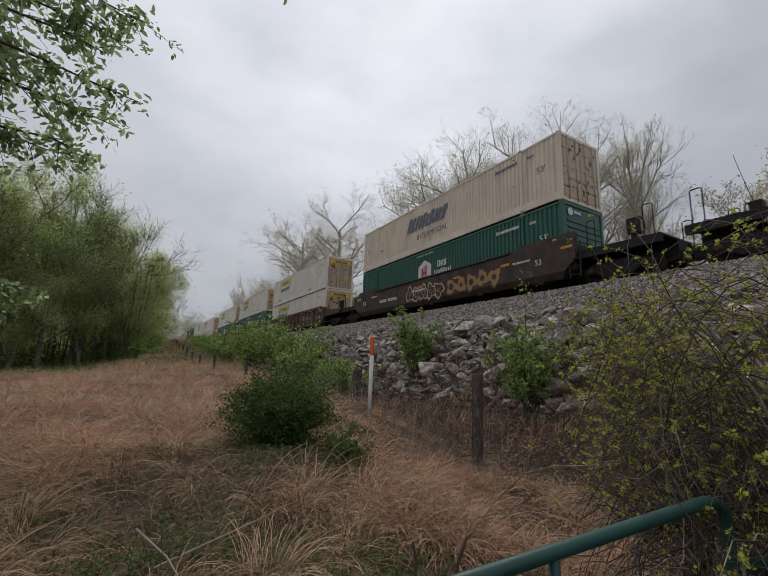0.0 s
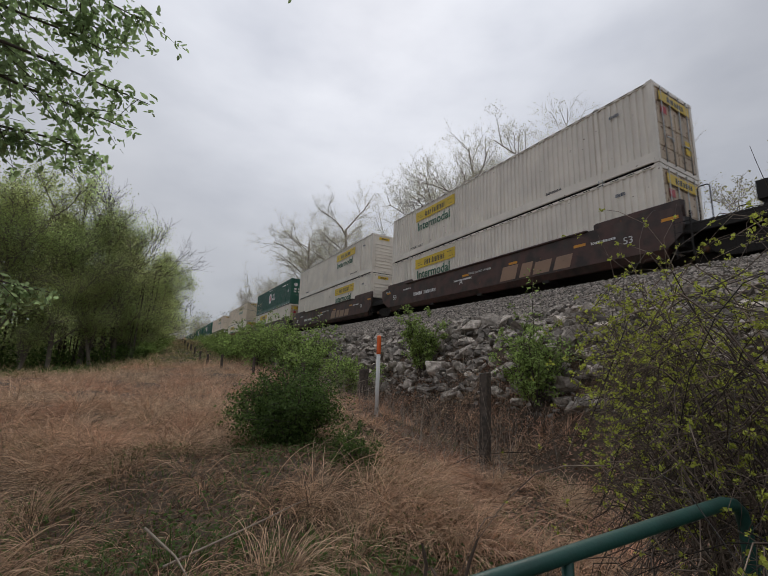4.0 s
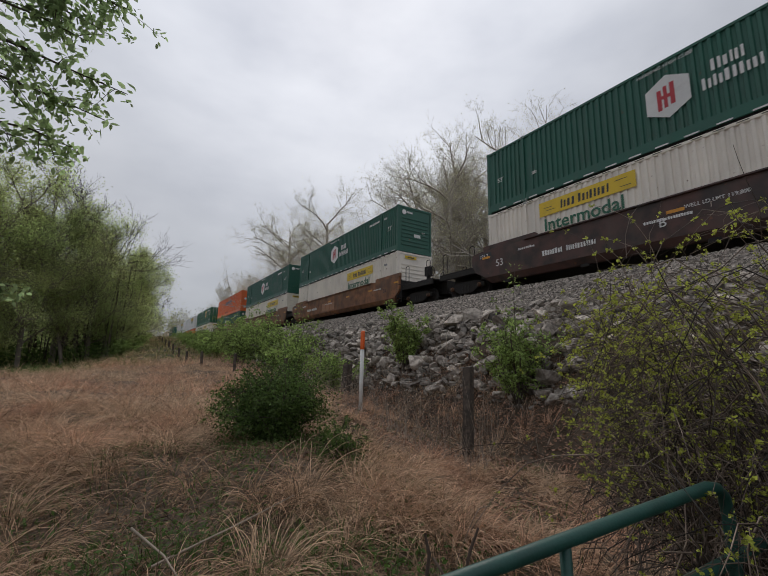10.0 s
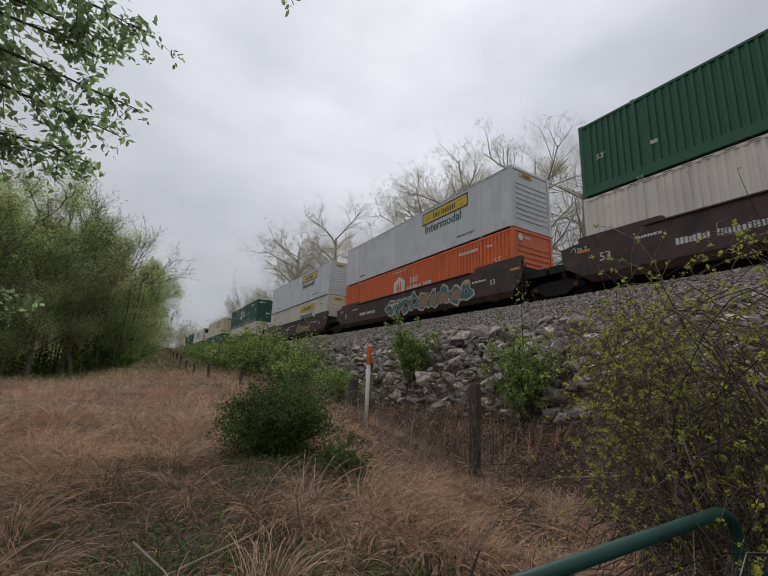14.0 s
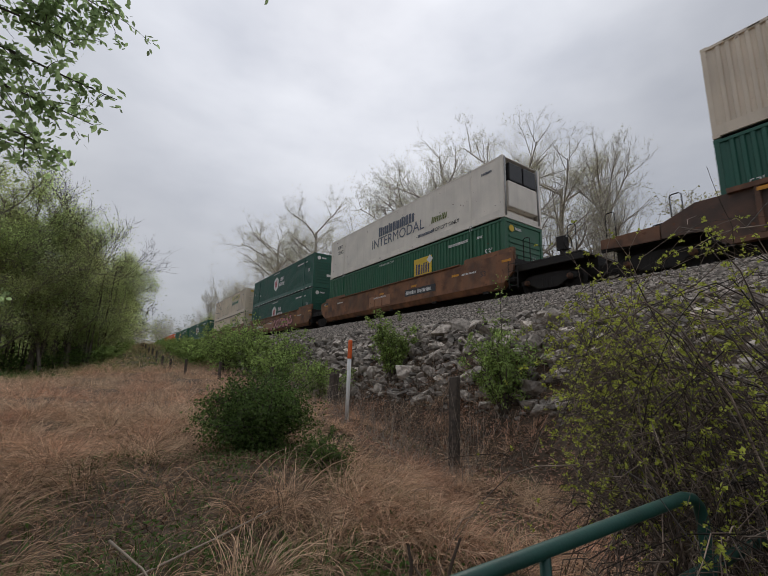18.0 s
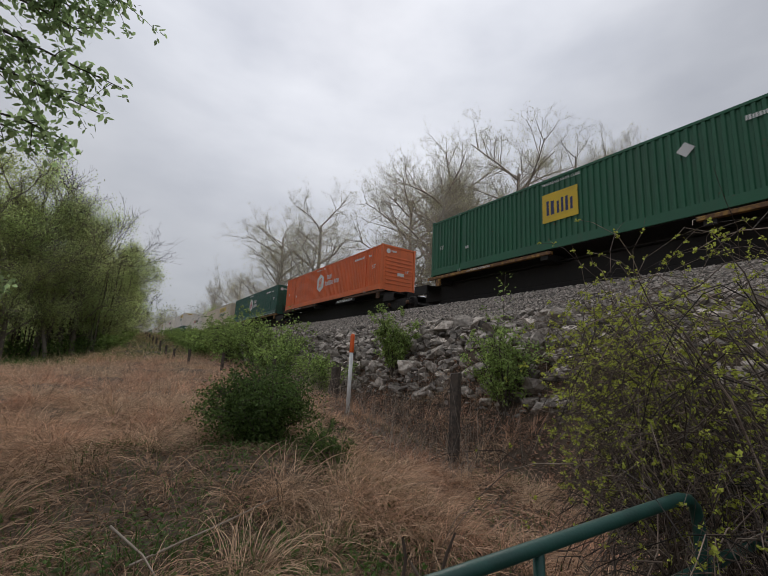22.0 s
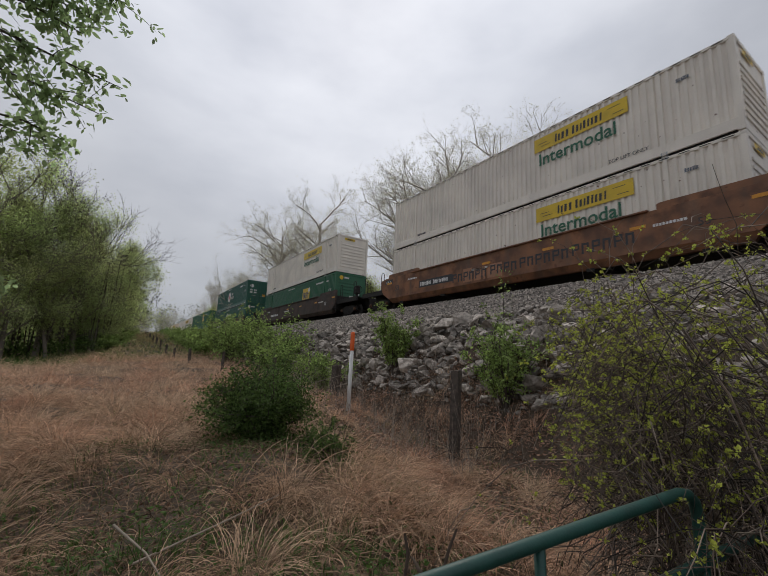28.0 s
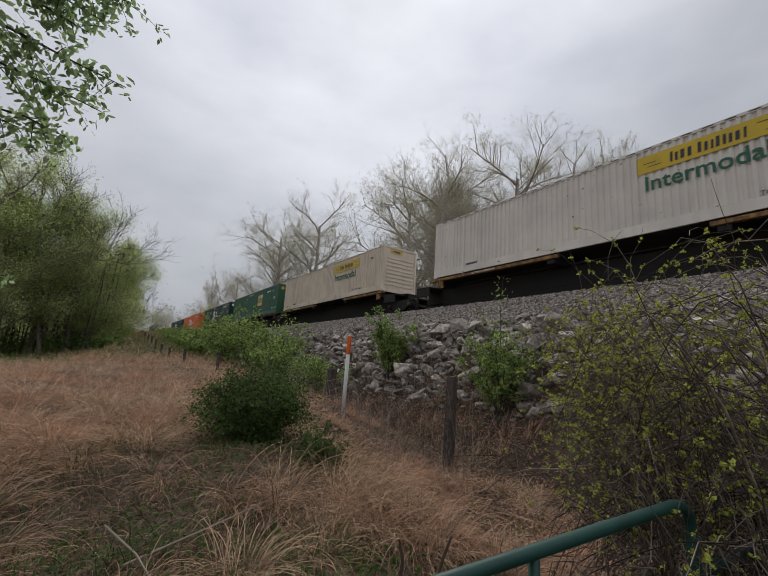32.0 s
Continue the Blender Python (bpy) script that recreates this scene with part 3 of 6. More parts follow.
def container(code, y, base, seat):
    kind, doors = code[:2], code.endswith("d")
    body, rails, side, label = KINDS[kind]
    box = thing("shipping_container", pose(TRACK_X - WIDE / 2, y, base), label + seat, "container", "containers of the train", "", False)
    MOVERS.append(box)
    put("side_wall", side, body, box)
    put("side_wall", side, body, box, (WIDE, 0, 0), "", MIRROR)
    put("roof", ROOF, body, box)
    put("floor", FLOOR, UNDER, box)
    put("rear_wall", REAR, body, box)
    for m, x in ((None, 0), (MIRROR, WIDE)):
        put("top_rail", TOPRAIL, rails, box, (x, 0, 0), "", m)
        put("bottom_rail", LOWRAIL, rails, box, (x, 0, 0), "", m)
        for yy in (0.0, LONG - 0.13):
            put("corner_post", POST, rails, box, (x, yy, 0), "", m)
        for yy in (1.93, LONG - 1.98):
            put("lift_post", LIFT, rails, box, (x, yy, 0), "", m)
        for yy in (0.0, LONG - 0.164):
            for zz in (0.0, HIGH - 0.118):
                put("corner_casting", CASTING, rails, box, (x, yy, zz), "", m)
    for yy in (1.93, LONG - 1.98):
        for zz in (0.0, HIGH - 0.118):
            put("lift_casting", CASTING, STEEL, box, (-0.004, yy - 0.08, zz))
    if doors:
        put("door_frame", HEADER, rails, box)
        leaf_paint = RUSTYDOOR if kind in ("sw", "jw") else body
        for k, x in enumerate((0.16, 1.30)):
            leaf = put("door", DOOR, leaf_paint, box, (x, 0.02, 0))
            for xx in (0.30, 0.83):
                put("lock_rod", ROD, STEEL if kind != "hg" else body, leaf, (xx, 0, 0))
            put("handle", HANDLE, STEEL, leaf, (0.30 if k else 0.42, 0, 1.0))
        if kind[0] == "j":
            s = on_end("sign", prism("sign", rect(1.95, 0.34), 0.004), YELLOW, box, 0.32, 2.28, 0.03, "yellow name sign")
            put("name_bars", bars(7, 1.1, 0.2, 0, 0.7, 3), BLACK, s, (0.5, 0.07, 0.004))
            on_end("placard", prism("placard", rect(0.34, 0.26), 0.004), RED, box, 0.4, 1.85, 0.02)
            on_end("label_plate", prism("label_plate", rect(0.4, 0.5), 0.004), YELLOW, box, 1.8, 0.75, 0.02)
        if kind[0] == "h":
            on_end("logo", prism("end_logo", [(0.22 * math.cos(a), 0.22 * math.sin(a)) for a in np.arange(12) * math.pi / 6], 0.004, 1), LOGOWHITE, box, 0.55, 2.2, 0.02)
            on_end("label_plate", prism("label_plate", rect(0.34, 0.3), 0.004), AMBER, box, 1.9, 0.95, 0.02)
            for k in range(4):
                on_end("label_plate", prism("label_plate", rect(0.3, 0.18), 0.004), LOGOWHITE, box, 0.35 + 0.5 * (k % 2), 1.3 + 0.3 * (k // 2), 0.02)
    else:
        if kind == "pr":
            put("front_wall", boxes("front_wall", (0.12, WIDE - 0.12, 0.3, 0.34, 0.1, HIGH - 0.1), (0.12, WIDE - 0.12, 0.0, 0.3, 0.0, 0.3), bevel=0.01), body, box)
            unit = put("cooling_unit", boxes("cooling_unit", (0.30, WIDE - 0.30, -0.05, 0.3, 0.55, 1.75), bevel=0.05), body, box)
            put("grille", boxes("grille", (0.36, 1.24, -0.07, 0.2, 1.78, 2.62), (1.32, WIDE - 0.36, -0.07, 0.2, 1.78, 2.62), bevel=0.05), REEFERBLACK, unit)
            for x in (0.12, WIDE - 0.2):
                put("guard_post", rod("guard_post", (0, -0.02, 0.1), (0, -0.02, HIGH - 0.05), 0.04), STEEL, box, (x, 0, 0))
        else:
            put("front_wall", NOSE, body, box)
            put("end_sill", SILLBAR, rails, box)
            put("end_header", HEADBAR, rails, box)
            for k in range(8):
                put("end_rib", NOSERIB, body, box, (0, 0, 0.42 + 0.24 * k))
        if kind[0] == "j":
            s = on_end("sign", prism("sign", rect(0.86, 0.18), 0.004), YELLOW, box, 0.55, 2.50, 0.006, "small yellow name sign")
            put("name_bars", bars(12, 0.5, 0.1, 0, 0.7, 3), BLACK, s, (0.2, 0.04, 0.004))
        if kind[0] in "he":
            on_end("logo", prism("end_logo", [(0.16 * math.cos(a), 0.16 * math.sin(a)) for a in np.arange(12) * math.pi / 6], 0.004, 2), LOGOWHITE if kind[0] == "h" else YELLOW, box, 0.45, 2.5, 0.008)
            on_end("name_bars", bars(8, 0.42, 0.13, 0, 0.7, 4), LOGOWHITE, box, 0.68, 2.46, 0.008)
            on_end("label_plate", prism("label_plate", rect(0.5, 0.2), 0.004), LOGOWHITE, box, 1.2, 1.0, 0.006)
            on_end("lettering", lettering("53'", 0.16), LOGOWHITE, box, 1.8, 1.28, 0.006)
        if kind == "so":
            for z in (0.6, 1.75):
                on_end("placard", prism("placard", ((0, -0.2), (0.2, 0), (0, 0.2), (-0.2, 0)), 0.004), LOGOWHITE, box, 0.6, z, 0.008)
    if kind[0] == "j":
        sign_group(box, not doors, kind == "jc" and (y < 200 or y == 450.95), kind == "jg")
        on_side("vent_slots", DASHES, UNDER, box, LONG - 0.3, HIGH - 0.085, 0.012)["kind"] = "stuff"
        if kind != "jg":
            small_writing(box, SLATE, 1.45, 2.2, 3, 0.35, 0.12, 13)
    elif kind[0] == "h":
        hexagon_group(box, kind == "ho", ORANGE if kind == "ho" else LIME if kind == "hl" else RED)
        numbers_group(box, LOGOWHITE)
    elif kind[0] == "e":
        square_group(box, *((9.85, 0.68) if kind == "eb" else (9.7, 0.95) if y == 491.47 else (6.0, 1.22) if doors else (6.2, 1.0)))
        numbers_group(box, LOGOWHITE)
        on_side("lettering", lettering("TOP LIFT ONLY", 0.15), LOGOWHITE, box, 1.5, 0.5)
    elif kind == "so":
        on_side("name_bars", bars(18, 4.2, 0.5, 0.25, 0.72, 14), SLATE, box, 10.2, 1.75)
        on_side("underline", prism("underline", rect(4.4, 0.06), 0.004), SLATE, box, 10.2, 1.6)
        on_side("lettering", lettering("TOP LIFT ONLY", 0.2), DECK, box, 10.1, 0.45)
    elif kind == "sw":
        on_side("name_bars", bars(10, 3.7, 0.85, 0.45, 0.74, 15), SLATE, box, 10.7, 1.4)
        on_side("lettering", lettering("INTERMODAL", 0.32), SLATE, box, 9.6, 0.78)
        numbers_group(box, SLATE, False)
    elif kind == "pr":
        on_side("name_bars", bars(16, 3.6, 0.62, 0.0, 0.78, 16), SLATE, box, 9.7, 1.62)
        on_side("lettering", lettering("INTERMODAL", 0.60), SLATE, box, 10.5, 0.98)
        on_side("lettering", lettering("TOP LIFT ONLY", 0.20), BLACK, box, 4.6, 0.55)
        on_side("name_bars", bars(8, 1.2, 0.34, 0.2, 0.6, 38), LIME, box, 4.7, 1.05)
        on_side("lettering", lettering("53FT", 0.26), BLACK, box, 15.2, 2.05)
        on_side("lettering", lettering("XHC", 0.26), BLACK, box, 15.1, 1.66)
        small_writing(box, SLATE, 1.2, 2.3, 5, 0.6, 0.12, 17)
        small_writing(box, SLATE, 5.8, 0.55, 6, 1.3, 0.16, 18)
    elif kind == "xw":
        on_side("name_bars", bars(6, 1.45, 0.52, 0.12, 0.8, 19), RED, box, 7.35, 1.66)
        on_side("name_bars", bars(18, 2.8, 0.52, 0.0, 0.74, 20), BLACK, box, 5.85, 1.66)
        numbers_group(box, SLATE)
    return box


def yz_plate(name, outline, x0, x1, bevel=0.0):
    """A plate in the car's long upright plane, from pairs of length and height."""
    key = (name, tuple(outline), x0, x1)
    if key not in CACHE:
        bm = bmesh.new()
        f = bm.faces.new([bm.verts.new((x0, y, z)) for y, z in outline])
        r = bmesh.ops.extrude_face_region(bm, geom=[f])
        bmesh.ops.translate(bm, verts=[g for g in r["geom"] if isinstance(g, bmesh.types.BMVert)], vec=(x1 - x0, 0, 0))
        bmesh.ops.recalc_face_normals(bm, faces=bm.faces[:])
        if bevel:
            bmesh.ops.bevel(bm, geom=bm.edges[:], offset=bevel, segments=2, affect="EDGES")
        me = bpy.data.meshes.new(name)
        bm.to_mesh(me)
        bm.free()
        CACHE[key] = me
    return CACHE[key]


WHEEL = lathe("wheel", [(0.0, -0.07), (0.42, -0.07), (0.455, -0.05), (0.455, -0.03), (0.425, -0.02), (0.42, 0.07), (0.36, 0.07), (0.33, 0.02), (0.14, 0.0), (0.12, 0.08), (0.0, 0.08)], 20)
FRAME = yz_plate("side_frame", [(-1.2, 0.42), (-1.2, 0.60), (-0.55, 0.78), (0.55, 0.78), (1.2, 0.60), (1.2, 0.42), (0.75, 0.40), (0.42, 0.20), (-0.42, 0.20), (-0.75, 0.40)], -0.06, 0.06, 0.02)
SPRING = tube_mesh("spring", [[(0, 0, z) for z in (0.28, 0.44, 0.60)]], [[0.08, 0.09, 0.08]], 8)
BEARING = rod("bearing", (-0.12, 0, 0), (0.12, 0, 0), 0.11, 10)
AXLE = rod("axle", (-0.75, 0, 0), (0.75, 0, 0), 0.08, 8)
BOLSTER = boxes("bolster", (-1.0, 1.0, -0.2, 0.2, 0.5, 0.72), bevel=0.02)
AROUND = pose(0, 0, 0, 0, 90, 0)


def truck(car, y):
    tr = new("truck")
    tr.parent, tr.matrix_basis = car, Matrix.Translation((0, y, 0))
    for x in (-1.0, 1.0):
        put("side_frame", FRAME, UNDER, tr, (x, 0, 0))
        for yy in (-0.2, 0, 0.2):
            put("spring", SPRING, UNDER, tr, (x, yy, 0))
        for yy in (-0.9, 0.9):
            put("bearing", BEARING, DECK, tr, (x * 1.02, yy, 0.5))
    for yy in (-0.9, 0.9):
        put("axle", AXLE, UNDER, tr, (0, yy, 0.43))
        for x, m in ((-0.75, pose(0, 0, 0, 0, -90, 0)), (0.75, AROUND)):
            put("wheel", WHEEL, UNDER, tr, (x, yy, 0.43), "", m)
    put("bolster", BOLSTER, UNDER, tr)


SILL = yz_plate("side_sill", ((-0.55, 1.30), (-0.5, 0.98), (-0.08, 0.62), (16.2, 0.62), (16.8, 0.94), (17.0, 1.30), (17.0, 1.72), (16.5, 1.82), (-0.55, 1.82)), -1.52, -1.40)
GUSSET = yz_plate("end_gusset", ((-0.6, 1.50), (2.2, 1.50), (2.2, 2.00), (2.1, 2.04), (-0.5, 2.04), (-0.6, 1.98)), -1.46, -1.40)
SKIRT = mesh_from("lower_chord", [(-1.52, -0.12, 0.63), (-1.52, 16.25, 0.63), (-1.36, 16.0, 0.38), (-1.36, 0.1, 0.38), (-1.2, -0.12, 0.63), (-1.2, 16.25, 0.63), (-1.2, 16.0, 0.38), (-1.2, 0.1, 0.38)],
                  [(0, 1, 2, 3), (7, 6, 5, 4), (3, 2, 6, 7), (0, 3, 7, 4), (1, 5, 6, 2)])
FLANGE = boxes("top_flange", (-1.60, -1.38, 2.4, 14.1, 1.81, 1.86), bevel=0.01)
CHORD = boxes("top_chord", (-1.62, -1.40, 0.2, 15.95, 1.76, 1.90), bevel=0.012)
BOTTOM = boxes("bottom_chord", (-1.58, -1.36, 0.1, 16.05, 0.40, 0.56), bevel=0.012)
PANEL = yz_plate("side_sill", ((-1.5, 0.98), (-0.6, 0.96), (-0.22, 0.84), (-0.05, 0.48), (16.2, 0.48), (16.37, 0.84), (16.75, 0.96), (17.6, 0.98), (17.6, 1.42), (16.7, 1.80), (-0.5, 1.80), (-1.5, 1.42)), -1.48, -1.42)
ENDPLATE = yz_plate("end_side_plate", ((-3.25, 1.08), (-2.4, 1.00), (-1.50, 0.98), (-1.50, 1.42), (-3.25, 1.38)), -1.44, -1.37)
RIB = boxes("rib", (-1.60, -1.47, -0.055, 0.055, 0.56, 1.77), bevel=0.01)
BEAM = boxes("floor_beam", (-1.38, 1.38, 0, 0.3, 0.30, 0.52))
DECKS = {}
for tail in (1.55, 3.3):
    DECKS[tail] = boxes("end_platform", (-1.36, 1.36, -tail, -0.4, 1.20, 1.27), (-0.32, 0.32, -tail, 0.2, 0.55, 1.20), (-1.36, 1.36, -0.45, 0.0, 0.62, 1.62),
                        (-1.36, -1.24, -tail, -0.4, 0.98, 1.20), (1.24, 1.36, -tail, -0.4, 0.98, 1.20), bevel=0.015)
GRATE = boxes("grating", *[(-1.3, 1.3, -y - 0.05, -y, 1.27, 1.30) for y in np.arange(0.6, 3.2, 0.13).round(3).tolist()])
HANDRAIL = tube_mesh("grab_rail", [[(-1.3, 0, 1.2), (-1.3, 0, 1.6), (-1.3, 0, 2.25), (-1.3, 0.06, 2.3), (-1.3, 0.24, 2.3), (-1.3, 0.3, 2.25), (-1.3, 0.3, 1.6), (-1.3, 0.3, 1.2)]], [[0.018] * 8], 6)
LADDER = boxes("ladder", (-1.56, -1.52, 0, 0.04, 0.6, 1.9), (-1.56, -1.52, 0.42, 0.46, 0.6, 1.9), *[(-1.56, -1.53, 0, 0.46, z, z + 0.03) for z in (0.7, 1.0, 1.3, 1.6)])
BRAKE = boxes("brake_stand", (-0.07, 0.07, -0.08, 0.08, 1.2, 2.0), (-0.16, 0.16, -0.16, 0.16, 1.62, 2.15), bevel=0.02)
BRAKEWHEEL = tube_mesh("brake_wheel", [[(0.27 * math.cos(a), 0, 0.27 * math.sin(a)) for a in np.linspace(0, 2 * math.pi, 15)]], [[0.022] * 15], 6)
COUPLER = boxes("coupler", (-0.12, 0.12, -1.0, 0.4, -0.12, 0.12), (-0.2, 0.2, -1.0, -0.62, -0.18, 0.18), bevel=0.03)
HOSE = tube_mesh("air_hose", [[(0.35, 0.2, 0.75), (0.36, -0.1, 0.6), (0.33, -0.4, 0.42), (0.28, -0.7, 0.5), (0.2, -0.95, 0.62)]], [[0.03] * 5], 6)
REFLECT = boxes("reflector", (-0.008, 0.0, 0, 0.46, 0, 0.10))


def graffiti(car, y, z, wide, high, fill, line, seed):
    """Painted scrawl: fat rounded letter bodies with an outline, as thin raised paint."""
    rng = np.random.default_rng(seed)
    n = max(3, int(wide / (high * 0.8)))
    step = wide / n
    for col, grow, lift, name in ((line, 1.0, 0.004, "scrawl_outline"), (fill, 0.80, 0.007, "scrawl")):
        rr = np.random.default_rng(seed)
        v, f = [], []
        for k in range(n):
            a = np.arange(16) * 2 * np.pi / 16
            r = 1 + 0.22 * np.sin(3 * a + rr.uniform(0, 6)) + 0.14 * np.sin(5 * a + rr.uniform(0, 6))
            hole = 0.34 * rr.uniform(0.5, 1.1) / grow
            cx, cz = y - step * (k + 0.5), z + high / 2 + rr.uniform(-0.08, 0.08) * high
            for rad in (r * grow, np.full(16, hole)):
                v.append(np.stack([np.full(16, -1.52 - lift), cx - 0.60 * step * rad * np.cos(a), cz + 0.52 * high * rad * np.sin(a)], -1))
            b = np.arange(16)
            b2 = (b + 1) % 16
            f.append(np.stack([b, b2, b2 + 16, b + 16], -1) + 32 * k)
        put(name, mesh_from(name, np.concatenate(v), np.concatenate(f)), col, car)


RIBPAINT = paint("rust_brown_car_paint", (0.20, 0.095, 0.052), 0.4, 0.5, 0.7, (0.09, 0.05, 0.033), 0.3)
CARS = {  # paint, ribbed, label
    "dark": (DARKCAR, False, "sooty dark brown railway well car carrying stacked containers"),
    "tuscan": (TUSCAN, False, "dark tuscan red railway well car carrying stacked containers"),
    "rusty": (RUSTY, False, "faded orange-brown railway well car carrying stacked containers"),
    "ribbed": (BROWN, True, "weathered brown railway well car with ribbed sides"),
    "ribrust": (RIBPAINT, True, "rust-streaked orange-brown railway well car with ribbed sides"),
}


def free_end(car, y, m):
    """What stands on a coupled end: coupler, hose, brake stand and grab rails."""
    end = new("car_end")
    end.parent, end.matrix_basis = car, Matrix.Translation((0, y, 0)) @ m
    put("coupler", COUPLER, UNDER, end, (0, -3.0, 0.72))
    put("air_hose", HOSE, UNDER, end, (0, -3.0, 0))
    put("brake_stand", BRAKE, UNDER, end, (-0.7, -2.2, 0))
    put("brake_wheel", BRAKEWHEEL, UNDER, end, (-0.7, -2.42, 1.9))
    put("grating", GRATE, UNDER, end)["kind"] = "stuff"
    for x in (0, 2.6):
        put("grab_rail", HANDRAIL, UNDER, end, (x, -3.1, 0))
        put("grab_rail", HANDRAIL, UNDER, end, (x, -1.2, 0))


BACK = pose(0, 0, 0, 0, 0, 180)


def well_car(style, y, front, rear):
    body, ribbed, label = CARS[style]
    car = thing("well_car", pose(TRACK_X, y, RAIL_Z), label, "railway car", "cars of the train", "", False)
    MOVERS.append(car)
    for m in (None, MIRROR):
        if ribbed:
            put("side_sill", PANEL, BROWN if style == "ribrust" else body, car, (0, 0, 0), "", m)
            put("top_chord", CHORD, RIBPAINT, car, (0, 0, 0), "", m)
            put("bottom_chord", BOTTOM, RIBPAINT, car, (0, 0, 0), "", m)
            for end, turn in ((front, None), (rear, BACK)):
                if end:
                    put("end_side_plate", ENDPLATE, body, car, (0, LONG if turn else 0, 0), "", (turn or Matrix()) @ (m or Matrix()))
            for k in range(15):
                put("rib", RIB, RIBPAINT, car, (0, 0.8 + k * 1.04, 0), "", m)
        else:
            put("side_sill", SILL, body, car, (0, 0, 0), "", m)
            put("lower_chord", SKIRT, body, car, (0, 0, 0), "", m)
            put("top_flange", FLANGE, body, car, (0, 0, 0), "", m)
            put("end_gusset", GUSSET, body, car, (0, 0, 0), "", m)
            put("end_gusset", GUSSET, body, car, (0, 14.15, 0), "", m)
        put("ladder", LADDER, UNDER, car, (0.04, -0.75, -0.3), "", m)
    for yy in (0.9, 4.2, 7.9, 11.6, 15.0):
        put("floor_beam", BEAM, UNDER, car, (0, yy, 0))
    put("end_platform", DECKS[3.3 if front else 1.55], UNDER, car)
    put("end_platform", DECKS[3.3 if rear else 1.55], UNDER, car, (0, LONG, 0), "", BACK)
    truck(car, -1.75)
    if front:
        free_end(car, 0, Matrix())
    if rear:
        truck(car, LONG + 1.75)
        free_end(car, LONG, BACK)
    out = -1.605 if ribbed else -1.525
    for yy in (0.1, 4.6, 7.6, 10.9, 14.9) if ribbed else (-0.45, 15.9):
        put("reflector", REFLECT, AMBER, car, (out, yy, 1.62 if ribbed else 1.45))
    if not ribbed:
        put("lettering", lettering("53", 0.30), LOGOWHITE if style != "rusty" else BLACK, car, (out, 15.6, 1.02), "", SIDE_TEXT)
        put("lettering", lettering("53", 0.24), LOGOWHITE if style != "rusty" else BLACK, car, (out, 1.2, 1.05), "", SIDE_TEXT)
        for yy in (2.5, 5.6, 8.6):
            put("yellow_patch", REFLECT, AMBER, car, (out, yy, 1.34))
        plate = put("load_plate", prism("load_plate", rect(0.72, 0.26), 0.002), BLACK, car, (out - 0.001, 16.55, 1.46), "", SIDE_TEXT)
        put("lettering", lettering("125 T", 0.15), LOGOWHITE, plate, (0.06, 0.05, 0.003))
        if style == "rusty":
            put("name_shapes", bars(3, 2.4, 0.62, 0.0, 0.82, 36), TANSHAPE, car, (out, 10.2, 0.72), "", SIDE_TEXT)
            if y in (412.17, 450.95, 631.46):
                put("number_board", prism("number_board", rect(2.5, 0.36), 0.002), BLACK, car, (out - 0.001, 6.6 if y == 412.17 else 13.4, 0.90), "", SIDE_TEXT)
        if style == "tuscan":
            put("name_shapes", bars(4, 3.6, 0.60, 0.35, 0.8, 31), TANLETTER, car, (out, 6.6, 0.70), "", SIDE_TEXT)
            put("lettering", lettering("WELL LD LMT 119,800", 0.11), LOGOWHITE, car, (out, 8.6, 1.38), "", SIDE_TEXT)
            put("lettering", lettering({198.61: "C", 217.83: "B"}.get(y, "A"), 0.28), LOGOWHITE, car, (out, 9.3, 1.0), "", SIDE_TEXT)
        low = 6.5 if y == 412.17 else 13.3
        put("name_bars", bars(8, 0.85, 0.20, 0, 0.7, 21), LOGOWHITE, car, (out, low, 0.98), "", SIDE_TEXT)
        put("number_bars", bars(12, 1.1, 0.20, 0, 0.6, 22), LOGOWHITE, car, (out, low - 1.0, 0.98), "", SIDE_TEXT)
        put("writing_bars", bars(18, 1.3, 0.09, 0, 0.7, 23), LOGOWHITE, car, (out, 9.7, 1.18), "", SIDE_TEXT)
        put("writing_bars", bars(10, 0.9, 0.09, 0, 0.7, 24), LOGOWHITE, car, (out, 2.3, 1.30), "", SIDE_TEXT)
        put("writing_bars", bars(8, 0.8, 0.09, 0, 0.7, 25), LOGOWHITE, car, (out, 14.4, 1.45), "", SIDE_TEXT)
    else:
        put("number_board", prism("number_board", rect(1.15, 1.0), 0.002), BLACK, car, (-1.484, 1.4, 0.66), "", SIDE_TEXT)
        put("lettering", lettering("48", 0.14), LOGOWHITE, car, (-1.488, 1.3, 1.42), "", SIDE_TEXT)
        put("lettering", lettering("53", 0.14), LOGOWHITE, car, (-1.488, 0.6, 1.44), "", SIDE_TEXT)
        put("writing_bars", bars(9, 0.9, 0.08, 0, 0.7, 33), LOGOWHITE, car, (-1.488, 1.3, 1.05), "", SIDE_TEXT)
        put("writing_bars", bars(9, 0.9, 0.08, 0, 0.7, 34), LOGOWHITE, car, (-1.488, 1.3, 0.90), "", SIDE_TEXT)
        put("lettering", lettering("53", 0.28), DECK, car, (-1.484, 2.3, 0.92), "", SIDE_TEXT)
        put("number_bars", bars(16, 1.5, 0.16, 0, 0.6, 26), LOGOWHITE, car, (-1.485, 13.9, 1.15), "", SIDE_TEXT)
